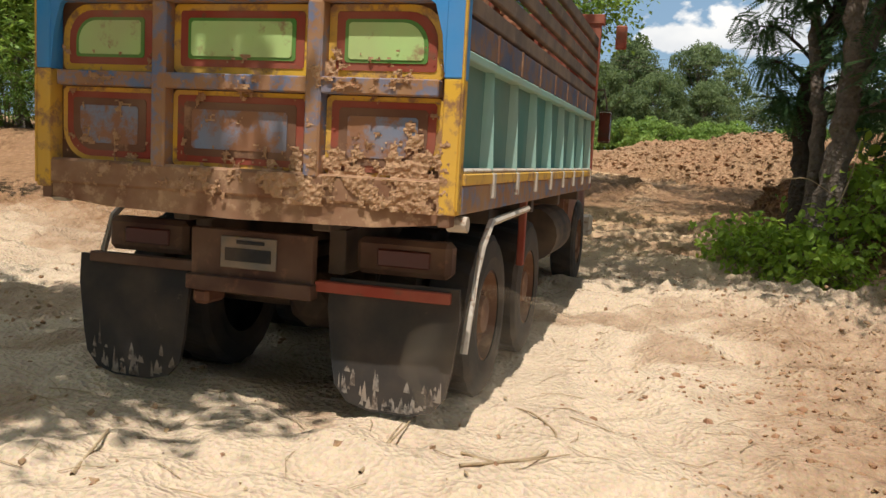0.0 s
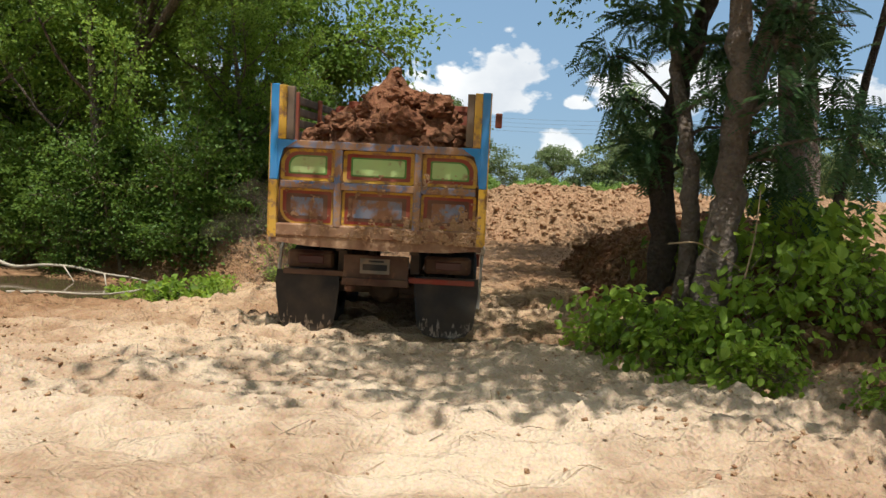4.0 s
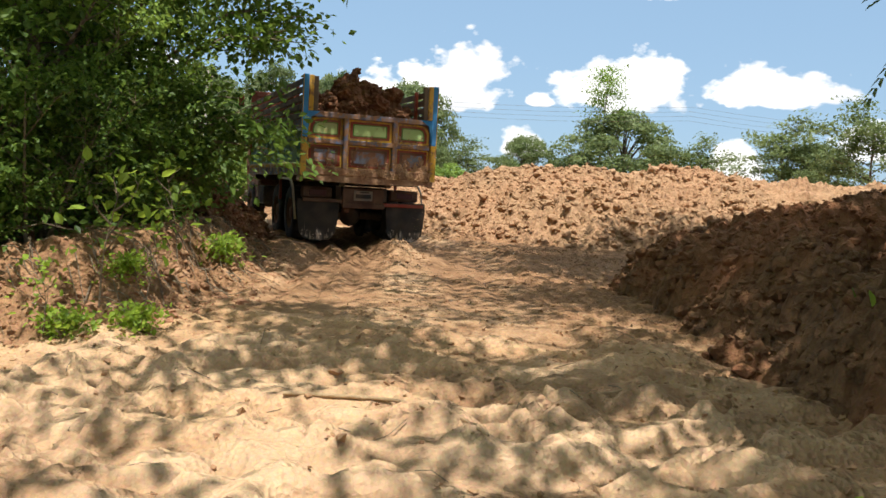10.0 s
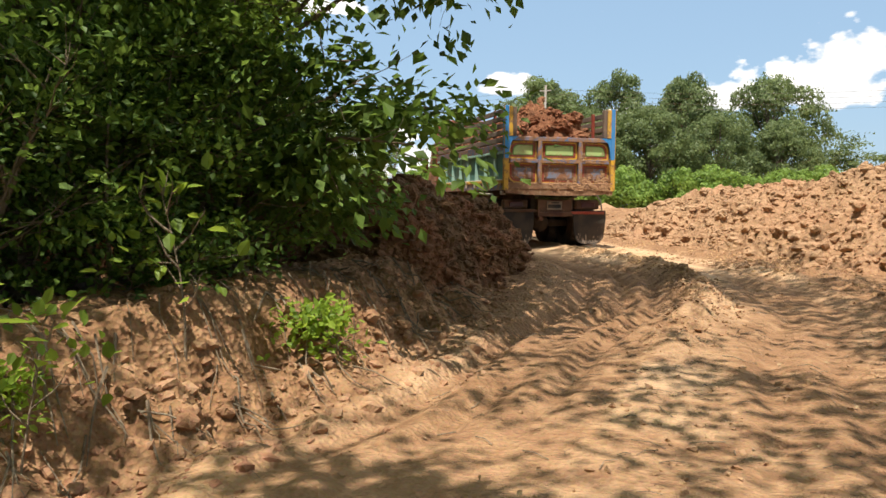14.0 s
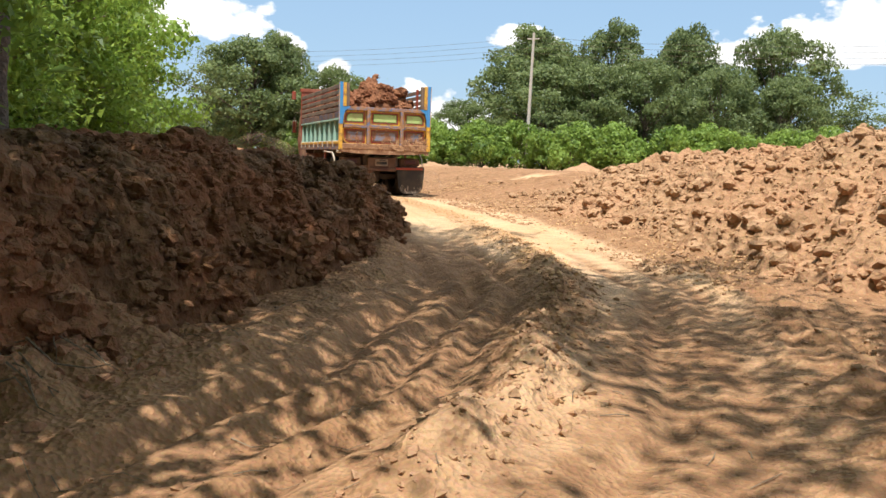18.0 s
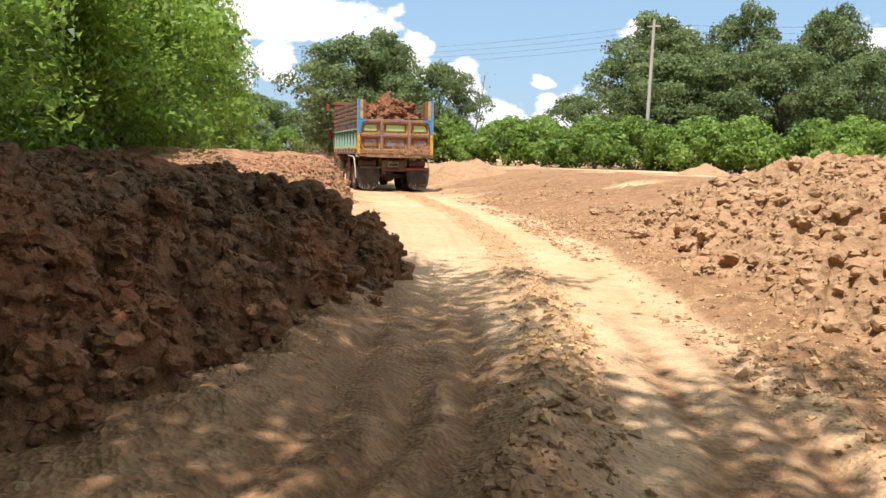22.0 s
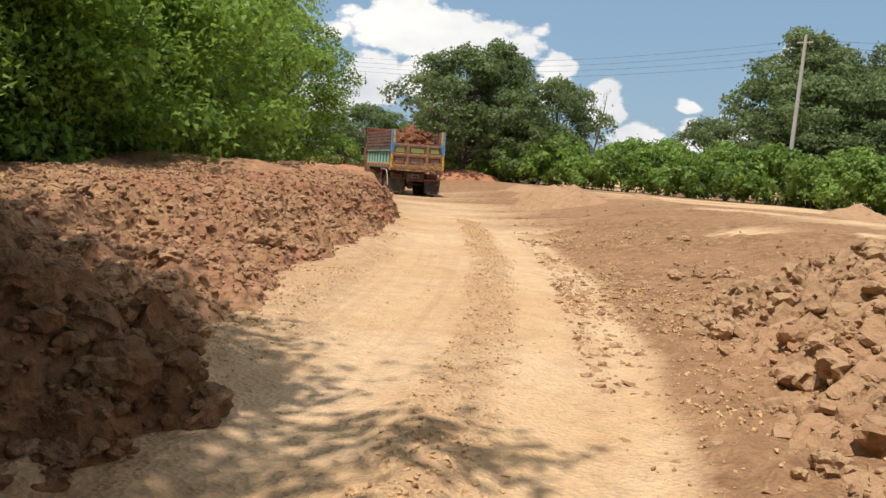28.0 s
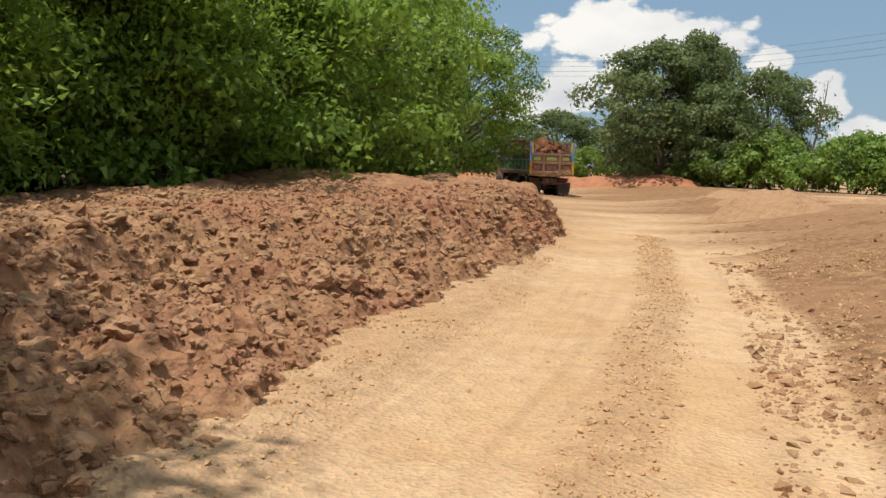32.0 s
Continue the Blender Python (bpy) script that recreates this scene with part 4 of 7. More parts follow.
clods_on("clay_clods", mound_1[1], 15000, 0.035, 0.17, M_DAMPSHADE, 301, "dark reddish clay clods on the long mound", lambda x, y: x > -7.5)
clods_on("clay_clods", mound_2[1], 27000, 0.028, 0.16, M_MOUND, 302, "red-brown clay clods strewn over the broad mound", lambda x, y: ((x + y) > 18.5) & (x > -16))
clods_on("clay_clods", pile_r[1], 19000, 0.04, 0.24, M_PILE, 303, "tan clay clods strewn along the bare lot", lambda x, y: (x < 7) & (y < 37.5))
clods_on("clay_clods", mound_r[1], 9000, 0.04, 0.20, M_DAMPSHADE, 304, "clay clods on the shaded heap", lambda x, y: x < 4.5)


clods_on("clay_lumps", mound_1[1], 800, 0.12, 0.36, M_DAMPSHADE, 305, "big broken lumps of dark clay on the long mound", lambda x, y: x > -6.5)
clods_on("clay_lumps", mound_2[1], 420, 0.11, 0.30, M_MOUND, 306, "big lumps of red-brown clay on the broad mound", lambda x, y: ((x + y) > 18.5) & (x > -14))


def bank_clods():
    """Broken lumps and roots' earth on the cut face of the bank."""
    rng = np.random.default_rng(66)
    n = 16000
    y, x = rng.uniform(16.2, 24.5, n), rng.uniform(-6.2, -2.6, n)
    d, _ = along(x, y, BANK)
    ok = (d > -0.55) & (d < 0.75) & (rng.uniform(0, 1, n) < np.exp(-((d - 0.15) / 0.38) ** 2))
    x, y = x[ok], y[ok]
    s = 0.024 * 6.0 ** (rng.uniform(0, 1, len(x)) ** 3.0) / 2
    P = np.stack([x, y, land(x, y) + relief(x, y) - 0.15 * s], -1)
    small = s < 0.04
    v, f = join([pile_up(P[small], s[small], rng, 0), pile_up(P[~small], s[~small], rng, 1)])
    tagged(part("bank_clods", fast_mesh("bank_clods", v, f), M_MOUND), "crumbling clods on the cut face of the bank", "clods", kind="stuff")


bank_clods()


def verge_clods():
    """Crumbs and clods on the slope between the track and the bare lot."""
    rng = np.random.default_rng(67)
    n = 28000
    y = rng.uniform(29, 56, n)
    x = np.interp(y, [p[1] for p in LOT[2:12]], [p[0] for p in LOT[2:12]]) + rng.gamma(1.3, 0.9, n) - 0.75
    ok = rng.uniform(0, 1, n) < np.clip(0.45 + 1.6 * fbm(x * 0.7, y * 0.7, 68, 3), 0.05, 1) * np.interp(y, [29, 40, 56], [1, 0.7, 0.3])
    x, y = x[ok], y[ok]
    s = 0.019 * 7.0 ** (rng.uniform(0, 1, len(x)) ** 3.0) / 2
    v, f = pile_up(np.stack([x, y, land(x, y) + relief(x, y) - 0.1 * s], -1), s, rng, 0)
    tagged(part("verge_clods", fast_mesh("verge_clods", v, f), M_PILE), "crumbled tan clods along the verge of the track", "clods", kind="stuff")


verge_clods()


def cone_heap(x, y, r_, h_, seed):
    g = np.arange(-r_, r_ + 0.01, r_ / 14)
    X, Y = np.meshgrid(g, g)
    q = np.hypot(X, Y * 1.2) / r_
    Z = h_ * np.clip(1 - q ** 1.2, 0, 1) * (1 + 0.5 * fbm(X * 1.5, Y * 1.5, seed, 3)) + 0.08 * fbm(X * 3, Y * 3, seed + 2, 2) * (q < 1)
    n = len(g)
    i, j = np.meshgrid(np.arange(n - 1), np.arange(n - 1))
    f = np.stack([j * n + i, j * n + i + 1, (j + 1) * n + i + 1, (j + 1) * n + i], -1).reshape(-1, 4)
    base = land(X + x, Y + y)
    ob = part("soil_cone", fast_mesh("soil_cone", np.stack([X + x, Y + y, base + Z - 0.08], -1).reshape(-1, 3), f), M_PILE)
    tagged(ob, "small tipped heap of tan soil on the bare lot", "soil heap", "lot heaps")


cone_heap(-17.3, 53.2, 2.0, 0.95, 505)
cone_heap(-21.5, 59.8, 2.4, 0.5, 501)
cone_heap(-9.5, 61.0, 1.5, 0.5, 502)
cone_heap(-25.5, 62.8, 1.8, 0.35, 503)
cone_heap(-16.0, 57.0, 1.5, 0.25, 504)
M_FARBANK = soil("red_bank_earth", (0.30, 0.12, 0.06), (0.44, 0.20, 0.105), (0.48, 0.28, 0.16), red=(0.40, 0.16, 0.085), bump=0.5, clods=3)
heap("soil_mound", [(-35, 75.5), (-39, 72), (-44, 70), (-52, 70), (-62, 72)][::-1], [0.8, 0.85, 0.8, 0.75, 0.5], [1.6] * 5, 6, (-64, -34, 66, 86), 0.3, M_FARBANK, 520, ends=(2, 2), label="low red earth bank beyond the bend in the track")


def big_clods():
    rng = np.random.default_rng(77)
    meshes, damp = [], []
    for k in range(8):
        v, f = ragged(k + 10)
        v = v * np.array([1, 1, 0.72]) + 0.05 * np.stack([fbm(v[:, 1] * 2 + k, v[:, 2] * 2, 5, 2), fbm(v[:, 0] * 2 + k, v[:, 2] * 2, 6, 2), fbm(v[:, 1] * 2, v[:, 0] * 2 + k, 7, 2)], -1)
        me = fast_mesh("clod", v, f)
        wet = me.copy()
        me.materials.append((M_MOUND, M_PILE)[k % 2])
        wet.materials.append(M_DAMPSHADE)
        meshes.append(me)
        damp.append(wet)
    for k in range(75):
        data, lim, odd = ((mound_2[1], -12.5, 0), (pile_r[1], -6, 1), (mound_1[1], -6.2, 0))[k % 3]
        xs, ys, Z, h = data
        for _ in range(200):
            i, j = rng.integers(0, len(xs)), rng.integers(0, len(ys))
            if h[j, i] > 0.0 and xs[i] > lim and xs[i] < 3:
                break
        s = 0.07 + 0.09 * rng.uniform(0, 1) ** 2
        ob = new("clod", (damp if k % 3 == 2 else meshes)[2 * rng.integers(0, 4) + odd])
        ob.matrix_basis = pose(xs[i], ys[j], Z[j, i] + 0.25 * s, rng.uniform(-25, 25), rng.uniform(-25, 25), rng.uniform(0, 360)) @ Matrix.Diagonal((s, s * rng.uniform(0.7, 1.1), s * rng.uniform(0.7, 1.1), 1))
        tagged(ob, ("large red-brown clay clod lying on the mound", "large tan clay clod lying on the spread soil")[odd], "clod", ("mound clods", "lot clods")[odd])

    for cx, cy, n in ((-5.8, 38.7, 7), (-4.9, 37.9, 5), (-4.5, 35.8, 5), (-7.9, 42.6, 4), (-3.2, 34.6, 5), (-1.8, 33.5, 5), (-2.6, 33.0, 3)):          # broken clumps at the edge of the lot
        for k in range(n):
            x, y, s = cx + rng.normal(0, 0.2), cy + rng.normal(0, 0.16), 0.055 + 0.10 * rng.uniform(0, 1) ** 2
            ob = new("clod", meshes[2 * rng.integers(0, 4) + 1])
            ob.matrix_basis = pose(x, y, top_z(x, y) + 0.3 * s, rng.uniform(-30, 30), rng.uniform(-30, 30), rng.uniform(0, 360)) @ Matrix.Diagonal((s, s * rng.uniform(0.7, 1.1), s * rng.uniform(0.7, 1.1), 1))
            tagged(ob, "large tan clay clod in a broken clump beside the track", "clod", "lot clods")


big_clods()


def crumbs():
    """Crumbs of earth on the track's shoulders, along its middle strip and over the ripples."""
    rng = np.random.default_rng(88)
    n = 310000
    y = rng.uniform(2.2, 46, n)
    x = np.interp(y, [p[1] for p in CENTRE[1:12]], [p[0] for p in CENTRE[1:12]]) + rng.uniform(-5.0, 4.6, n)
    d, s_ = along(x, y, CENTRE)
    e = d + 0.12 * fbm(s_ * 0.7, s_ * 0 + 3, 44, 2) + 0.10
    a = np.abs(d)
    clumpy = np.clip(0.5 + 2.2 * fbm(x * 0.8, y * 0.8, 99, 3), 0.08, 1)
    dens = 0.75 * smooth(1.25, 1.7, a + 0.8 * (1 - smooth(24, 28, y)) * -1) * (0.22 + 0.78 * smooth(22, 28, y)) * clumpy + 0.012
    dens = dens + np.interp(y, [25, 28], [0.35, 1.0]) * np.exp(-(e / 0.29) ** 4) * smooth(21, 24, y) * (1 + 0.6 * smooth(30, 33, y)) * (0.55 + 0.45 * clumpy)
    dens = dens + 0.10 * smooth(8, 11, y) * (1 - smooth(21, 25, y)) * clumpy ** 2 + 0.5 * smooth(-0.2, 0.8, x) * (1 - smooth(6, 9, y)) * clumpy
    ok = rng.uniform(0, 1, n) < dens
    x, y, e = x[ok], y[ok], e[ok]
    z = land(x, y) + relief(x, y)
    s = 0.006 * (5.5 ** (rng.uniform(0, 1, len(x)) ** 2.4))
    ridge = (np.abs(e) < 0.3) & (y > 21) & (y < 31)
    s = np.where(ridge, s * 1.35, s) * np.interp(y, [29, 32], [1, 0.72])
    P = np.stack([x, y, z + 0.2 * s], -1)
    small = s < 0.013
    late = y > 27.3 + rng.uniform(0, 1.4, len(y))
    for m, mat, label in ((~late, M_PILE, "small crumbs of dry earth scattered over the track"), (late, M_TAN, "small tan crumbs along the middle and shoulders of the track")):
        v, f = join([pile_up(P[small & m], s[small & m], rng, -1), pile_up(P[~small & m], s[~small & m], rng, 0)])
        tagged(part("earth_crumbs", fast_mesh("earth_crumbs", v, f), mat), label, "soil", kind="stuff")
    # broken slabs of crust on the middle ridge, the shoulders and the ripples
    n = 5200
    y = rng.uniform(9, 29.5, n)
    x = np.interp(y, [p[1] for p in CENTRE[1:12]], [p[0] for p in CENTRE[1:12]]) + np.where(rng.uniform(0, 1, n) < 0.45, rng.normal(0, 0.2, n), rng.uniform(-3.2, 3.0, n))
    d, s_ = along(x, y, CENTRE)
    e = d + 0.12 * fbm(s_ * 0.7, s_ * 0 + 3, 44, 2)
    want = np.maximum(np.exp(-(e / 0.24) ** 4) * 0.6 * smooth(20, 23, y), np.exp(-((np.abs(e) - 1.85) / 0.3) ** 2) * 0.8 * smooth(18, 22, y)) + 0.04 * (1 - smooth(19, 24, y))
    ok = rng.uniform(0, 1, n) < want
    x, y = x[ok], y[ok]
    s = 0.015 * 3.6 ** (rng.uniform(0, 1, len(x)) ** 2.2)
    v, f = pile_up(np.stack([x, y, land(x, y) + relief(x, y) - 0.15 * s], -1), s, rng, 1, 0.6)
    tagged(part("crust_lumps", fast_mesh("crust_lumps", v, f), M_PILE), "broken lumps of crust on the ridges of the track", "clods", kind="stuff")
    # reddish clods where soil fell beside the start of the track
    n = 2400
    x, y = rng.normal(1.1, 0.85, n), rng.normal(4.9, 1.5, n)
    ok = (y > 2.4) & (x > -0.9) & (rng.uniform(0, 1, n) < np.clip(0.55 + 2 * fbm(x * 1.2, y * 1.2, 98, 3), 0.05, 1))
    x, y = x[ok], y[ok]
    s = 0.008 * 5.5 ** (rng.uniform(0, 1, len(x)) ** 2.6)
    v, f = pile_up(np.stack([x, y, land(x, y) + relief(x, y) - 0.1 * s], -1), s, rng, 1, 0.7)
    tagged(part("spilt_clods", fast_mesh("spilt_clods", v, f), M_MOUND), "reddish clods spilt on the pale sand", "clods", kind="stuff")


crumbs()

# ---- the truck ----
BED, LONG, HALF = 1.18, 5.5, 1.20      # bed's underside, its length, half its width


def tyre_mesh(r=0.50, w=0.27):
    prof = [(-w / 2, r * 0.56), (-w / 2 - 0.012, r * 0.72), (-w / 2, r * 0.92), (-w * 0.40, r * 0.985), (w * 0.40, r * 0.985), (w / 2, r * 0.92), (w / 2 + 0.012, r * 0.72), (w / 2, r * 0.56)]
    n, k = 40, len(prof)
    v, f = [], []
    for i in range(n):
        a = 2 * math.pi * i / n
        for q, (x, rad) in enumerate(prof):
            lug = 0.016 if q in (3, 4) and (i + (q == 4)) % 2 else 0
            v.append((x, (rad + lug) * math.cos(a), (rad + lug) * math.sin(a)))
    for i in range(n):
        for q in range(k - 1):
            a, b = i * k + q, ((i + 1) % n) * k + q
            f.append((a, b, b + 1, a + 1))
    return fast_mesh("tyre", v, f)


def disc_mesh(name, prof, n=28):
    v, f, k = [], [], len(prof)
    for i in range(n):
        a = 2 * math.pi * i / n
        v += [(x, r * math.cos(a), r * math.sin(a)) for x, r in prof]
    for i in range(n):
        for q in range(k - 1):
            a, b = i * k + q, ((i + 1) % n) * k + q
            f.append((a, b, b + 1, a + 1))
    return fast_mesh(name, v, f)


TYRE = tyre_mesh()
RIM = disc_mesh("rim", [(0.125, 0.285), (0.13, 0.265), (0.06, 0.25), (0.03, 0.20), (0.05, 0.13), (0.115, 0.11), (0.125, 0.0)])
NUT = bmesh.new()
bmesh.ops.create_cone(NUT, cap_ends=True, segments=6, radius1=0.018, radius2=0.014, depth=0.03, matrix=Matrix.Translation((0.065, 0, 0.165)) @ pose(0, 0, 0, 0, 90, 0))
NUT_MESH = bpy.data.meshes.new("wheel_nut")
NUT.to_mesh(NUT_MESH)
NUT.free()
NUT_MESH.materials.append(P_RUST)


def make_wheel(truck, x, y, dual):
    """A wheel that turns on its axle; dual wheels carry a second tyre inside."""
    out = 1 if x > 0 else -1
    w = part("wheel", TYRE, P_RUBBER, truck, "dusty black lorry tyre")
    rim = part("rim", RIM, P_RUST, w, "rusty red-brown steel rim", at=pose(0, 0, 0, 0, 0, 0 if out > 0 else 180))
    for a in range(8):
        part("wheel_nut", NUT_MESH, P_RUST, rim, at=pose(0, 0, 0, 45 * a, 0, 0))
    if dual:
        part("inner_tyre", TYRE, P_RUBBER, w, at=pose(-0.31 * out, 0, 0))
    return w, (x, y)


def panel(truck, x0, x1, z0, z1, radii, colours, insets=(0.042, 0.088, 0.108)):
    """A recessed tailgate panel, painted in nested borders."""
    back = part("tailgate_panel", prism(rounded(x0, x1, z0, z1, radii), 0.072, 0.09), colours[0], truck)
    for n, (inset, col) in enumerate(zip(insets, colours[1:])):
        rr = [max(r - inset * 0.55, 0.012) for r in radii]
        part("painted_field", prism(rounded(x0 + inset, x1 - inset, z0 + inset * 0.8, z1 - inset * 0.8, rr), 0.068 - 0.004 * n, 0.080), col, back)


def build_truck():
    truck = new("dump_truck")
    tagged(truck, "old blue and yellow painted dump truck, rusty, loaded with soil", "truck")
    T = truck
    b = BED
    # tailgate frame
    part("tailgate_sheet", box(-HALF + 0.03, HALF - 0.03, 0.088, 0.105, b + 0.05, b + 1.06), P_RUST, T)
    part("bottom_rail", box(-HALF + 0.02, HALF - 0.02, 0.0, 0.10, b + 0.02, b + 0.16, 0.014), P_MUD, T, "rail caked with dry mud")
    part("middle_rail", box(-HALF + 0.12, HALF - 0.12, 0.003, 0.088, b + 0.555, b + 0.635), P_RUSTBLUE, T)
    part("top_rail", box(-HALF + 0.10, HALF - 0.10, -0.002, 0.08, b + 0.995, b + 1.08), P_RUSTBLUE, T)
    for x in (-0.44, 0.44):
        part("tailgate_pillar", box(x - 0.042, x + 0.042, -0.006, 0.088, b + 0.14, b + 1.0, 0.01), P_RUSTBLUE, T)
    up, dn = (P_YELLOW, P_RED, P_GREEN, P_LIME), (P_YELLOW, P_RED, P_RUST, P_GREYBLUE)
    panel(T, -1.09, -0.485, b + 0.64, b + 0.99, (0.02, 0.02, 0.02, 0.17), up)
    panel(T, -0.395, 0.395, b + 0.64, b + 0.99, (0.02,) * 4, up)
    panel(T, 0.485, 1.09, b + 0.64, b + 0.99, (0.02, 0.02, 0.17, 0.02), up)
    panel(T, -1.09, -0.485, b + 0.155, b + 0.55, (0.17, 0.02, 0.02, 0.02), dn, (0.03, 0.072, 0.12))
    panel(T, -0.395, 0.395, b + 0.155, b + 0.55, (0.02,) * 4, dn, (0.03, 0.072, 0.12))
    panel(T, 0.485, 1.09, b + 0.155, b + 0.55, (0.02, 0.17, 0.02, 0.02), dn, (0.03, 0.072, 0.12))
    # underside lip, bent and rusty, with a drooping middle
    lip = prism([(-1.17, b + 0.02), (-1.12, b - 0.05), (-0.75, b - 0.085), (0.0, b - 0.10), (0.78, b - 0.085), (1.13, b - 0.05), (1.17, b + 0.02)], 0.012, 0.05)
    part("tailgate_lip", lip, P_MUD, T)
    # dried mud caked on the lower corner and the rails
    xs, zs = np.arange(-1.10, 1.16, 0.009), np.arange(0.0, 0.80, 0.009)
    X, Z = np.meshgrid(xs, zs)
    face = np.where((Z < 0.16) | ((Z > 0.555) & (Z < 0.635)) | (np.abs(np.abs(X) - 0.44) < 0.042) | (np.abs(X) > 1.10), 0.0, 0.062)
    thick = 0.55 * np.exp(-((1.02 - X) / 0.75) ** 2 - ((Z - 0.08) / 0.30) ** 2) + 0.34 * np.exp(-((Z - 0.09) / 0.09) ** 2) * smooth(-1.0, 0.4, X) + 0.30 * np.exp(-((Z - 0.66) / 0.07) ** 2) * smooth(0.1, 0.7, X)
    thick = thick + 0.10 * np.exp(-((Z - 0.20) / 0.06) ** 2) + 0.9 * fbm(X * 15, Z * 15, 700, 4, 0.75) - 0.34
    thick = 0.012 * np.clip(thick, -0.2, 0.9) + 0.008 * lumps(X, Z, 0.024, 710) * (thick > 0)
    keep = thick > 0.0005
    quad = keep[:-1, :-1] & keep[1:, :-1] & keep[:-1, 1:] & keep[1:, 1:]
    jj, ii = np.nonzero(quad)
    nx = len(xs)
    f = np.stack([jj * nx + ii, jj * nx + ii + 1, (jj + 1) * nx + ii + 1, (jj + 1) * nx + ii], -1)
    used, inv = np.unique(f.ravel(), return_inverse=True)
    me = fast_mesh("mud_crust", np.stack([X, face - thick - 0.001, b + Z], -1).reshape(-1, 3)[used], inv.reshape(-1, 4))
    tagged(part("mud_crust", me, M_CAKE, T, "dried tan mud caked on the tailgate"), kind="stuff")
    for s in (-1, 1):
        # corner post: blue outside, yellow inside, timber behind
        post = part("corner_post", box(s * 1.155 - 0.045, s * 1.155 + 0.045, -0.012, 0.10, b + 0.64, b + 1.68), P_BLUE, T, "blue steel corner post")
        part("post_stripe", box(s * 1.068 - 0.042, s * 1.068 + 0.042, -0.016, 0.07, b + 1.085, b + 1.67), P_YELLOW, post, "yellow painted stripe")
        part("post_timber", box(s * 0.985 - 0.040, s * 0.985 + 0.040, 0.0, 0.09, b + 1.085, b + 1.66), P_WOOD, post, "brown timber upright")
        part("post_edge", box(s * 1.202 - 0.006, s * 1.202 + 0.006, -0.018, 0.02, b + 0.02, b + 1.68), P_YELLOW, post, "yellow edge line")
        part("corner_foot", box(s * 1.155 - 0.043, s * 1.155 + 0.043, -0.010, 0.10, b + 0.0, b + 0.64), P_YELLOW, T, "chipped yellow corner foot")
        gus = prism([(s * 1.11, b + 0.64), (s * 1.11, b + 1.08), (s * 0.90, b + 1.08), (s * 1.05, b + 0.98), (s * 1.09, b + 0.84)], -0.004, 0.03)
        part("corner_gusset", gus, P_BLUE, T, "blue curved corner")
        hinge = bmesh.new()
        bmesh.ops.create_cone(hinge, cap_ends=True, segments=12, radius1=0.04, radius2=0.04, depth=0.10, matrix=Matrix.Translation((s * 1.17, 0.16, b - 0.05)) @ pose(0, 0, 0, 0, 90, 0))
        part("tailgate_hinge", hinge, P_CHALK, T)
        part("drip_bracket", box(s * 1.14 - 0.03, s * 1.14 + 0.03, 0.0, 0.09, b - 0.06, b + 0.02), P_RUST, T)
        # side of the bed
        x = s * HALF
        y0, y1 = 0.10, LONG
        lo = lambda a, c: (min(a, c), max(a, c))
        part("side_sill", box(*lo(x - s * 0.10, x), y0, y1, b, b + 0.14), P_RUSTBLUE, T, "rusty sill with worn blue paint")
        part("side_ledge", box(*lo(x - s * 0.11, x + s * 0.012), y0, y1, b + 0.142, b + 0.20), P_YELLOW, T, "yellow ledge with sand on it")
        part("ledge_sand", box(*lo(x - s * 0.07, x + s * 0.002), y0 + 0.03, y1, b + 0.20, b + 0.225, 0.01), P_CHALK, T)
        part("side_sheet", box(*lo(x - s * 0.085, x - s * 0.065), y0, y1, b + 0.20, b + 0.76), P_TEAL, T, "teal painted side sheet")
        part("side_rail", box(*lo(x - s * 0.09, x), y0, y1, b + 0.74, b + 0.785), P_MINT, T)
        part("upper_band", box(*lo(x - s * 0.08, x - s * 0.006), y0, y1, b + 0.788, b + 0.94), P_BAND, T, "dark rusted upper band")
        part("inner_sheet", box(*lo(x - s * 0.12, x - s * 0.10), y0, y1, b + 0.1, b + 0.94), P_RUST, T)
        n = 8
        for k in range(n):
            yy = 0.10 + (k + 0.5) * (LONG - 0.2) / n + 0.28
            if yy > LONG - 0.05:
                continue
            rb = bmesh.new()
            vs = [rb.verts.new(p) for p in ((x - s * 0.066, yy - 0.055, b + 0.20), (x - s * 0.066, yy + 0.055, b + 0.20), (x + s * 0.004, yy, b + 0.20), (x - s * 0.066, yy - 0.028, b + 0.74), (x - s * 0.066, yy + 0.028, b + 0.74), (x - s * 0.02, yy, b + 0.74))]
            for q in ((0, 1, 2), (3, 5, 4), (0, 2, 5, 3), (1, 4, 5, 2), (0, 3, 4, 1)):
                rb.faces.new([vs[i] for i in q])
            bmesh.ops.recalc_face_normals(rb, faces=rb.faces)
            part("side_rib", rb, P_MINT, T, "mint green stiffening rib")
            part("sill_bracket", box(*lo(x - s * 0.02, x + s * 0.022), yy - 0.03, yy + 0.03, b + 0.06, b + 0.20), P_CHALK, T)
            part("band_strap", box(*lo(x - s * 0.01, x + s * 0.004), yy - 0.015, yy + 0.015, b + 0.79, b + 0.94, 0.003), P_RUST, T)
        for k in range(5):
            z = b + 0.965 + 0.142 * k
            part("side_slat", box(*lo(x - s * 0.06, x - s * 0.015), y0, y1 + 0.02, z, z + 0.098, 0.008), P_WOOD, T, "weathered grey-brown side board")
        for k in range(4):
            yy = 0.9 + k * 1.42
            part("slat_stake", box(*lo(x - s * 0.115, x - s * 0.062), yy - 0.04, yy + 0.04, b + 0.90, b + 1.66), P_RED, T, "dull red stake")
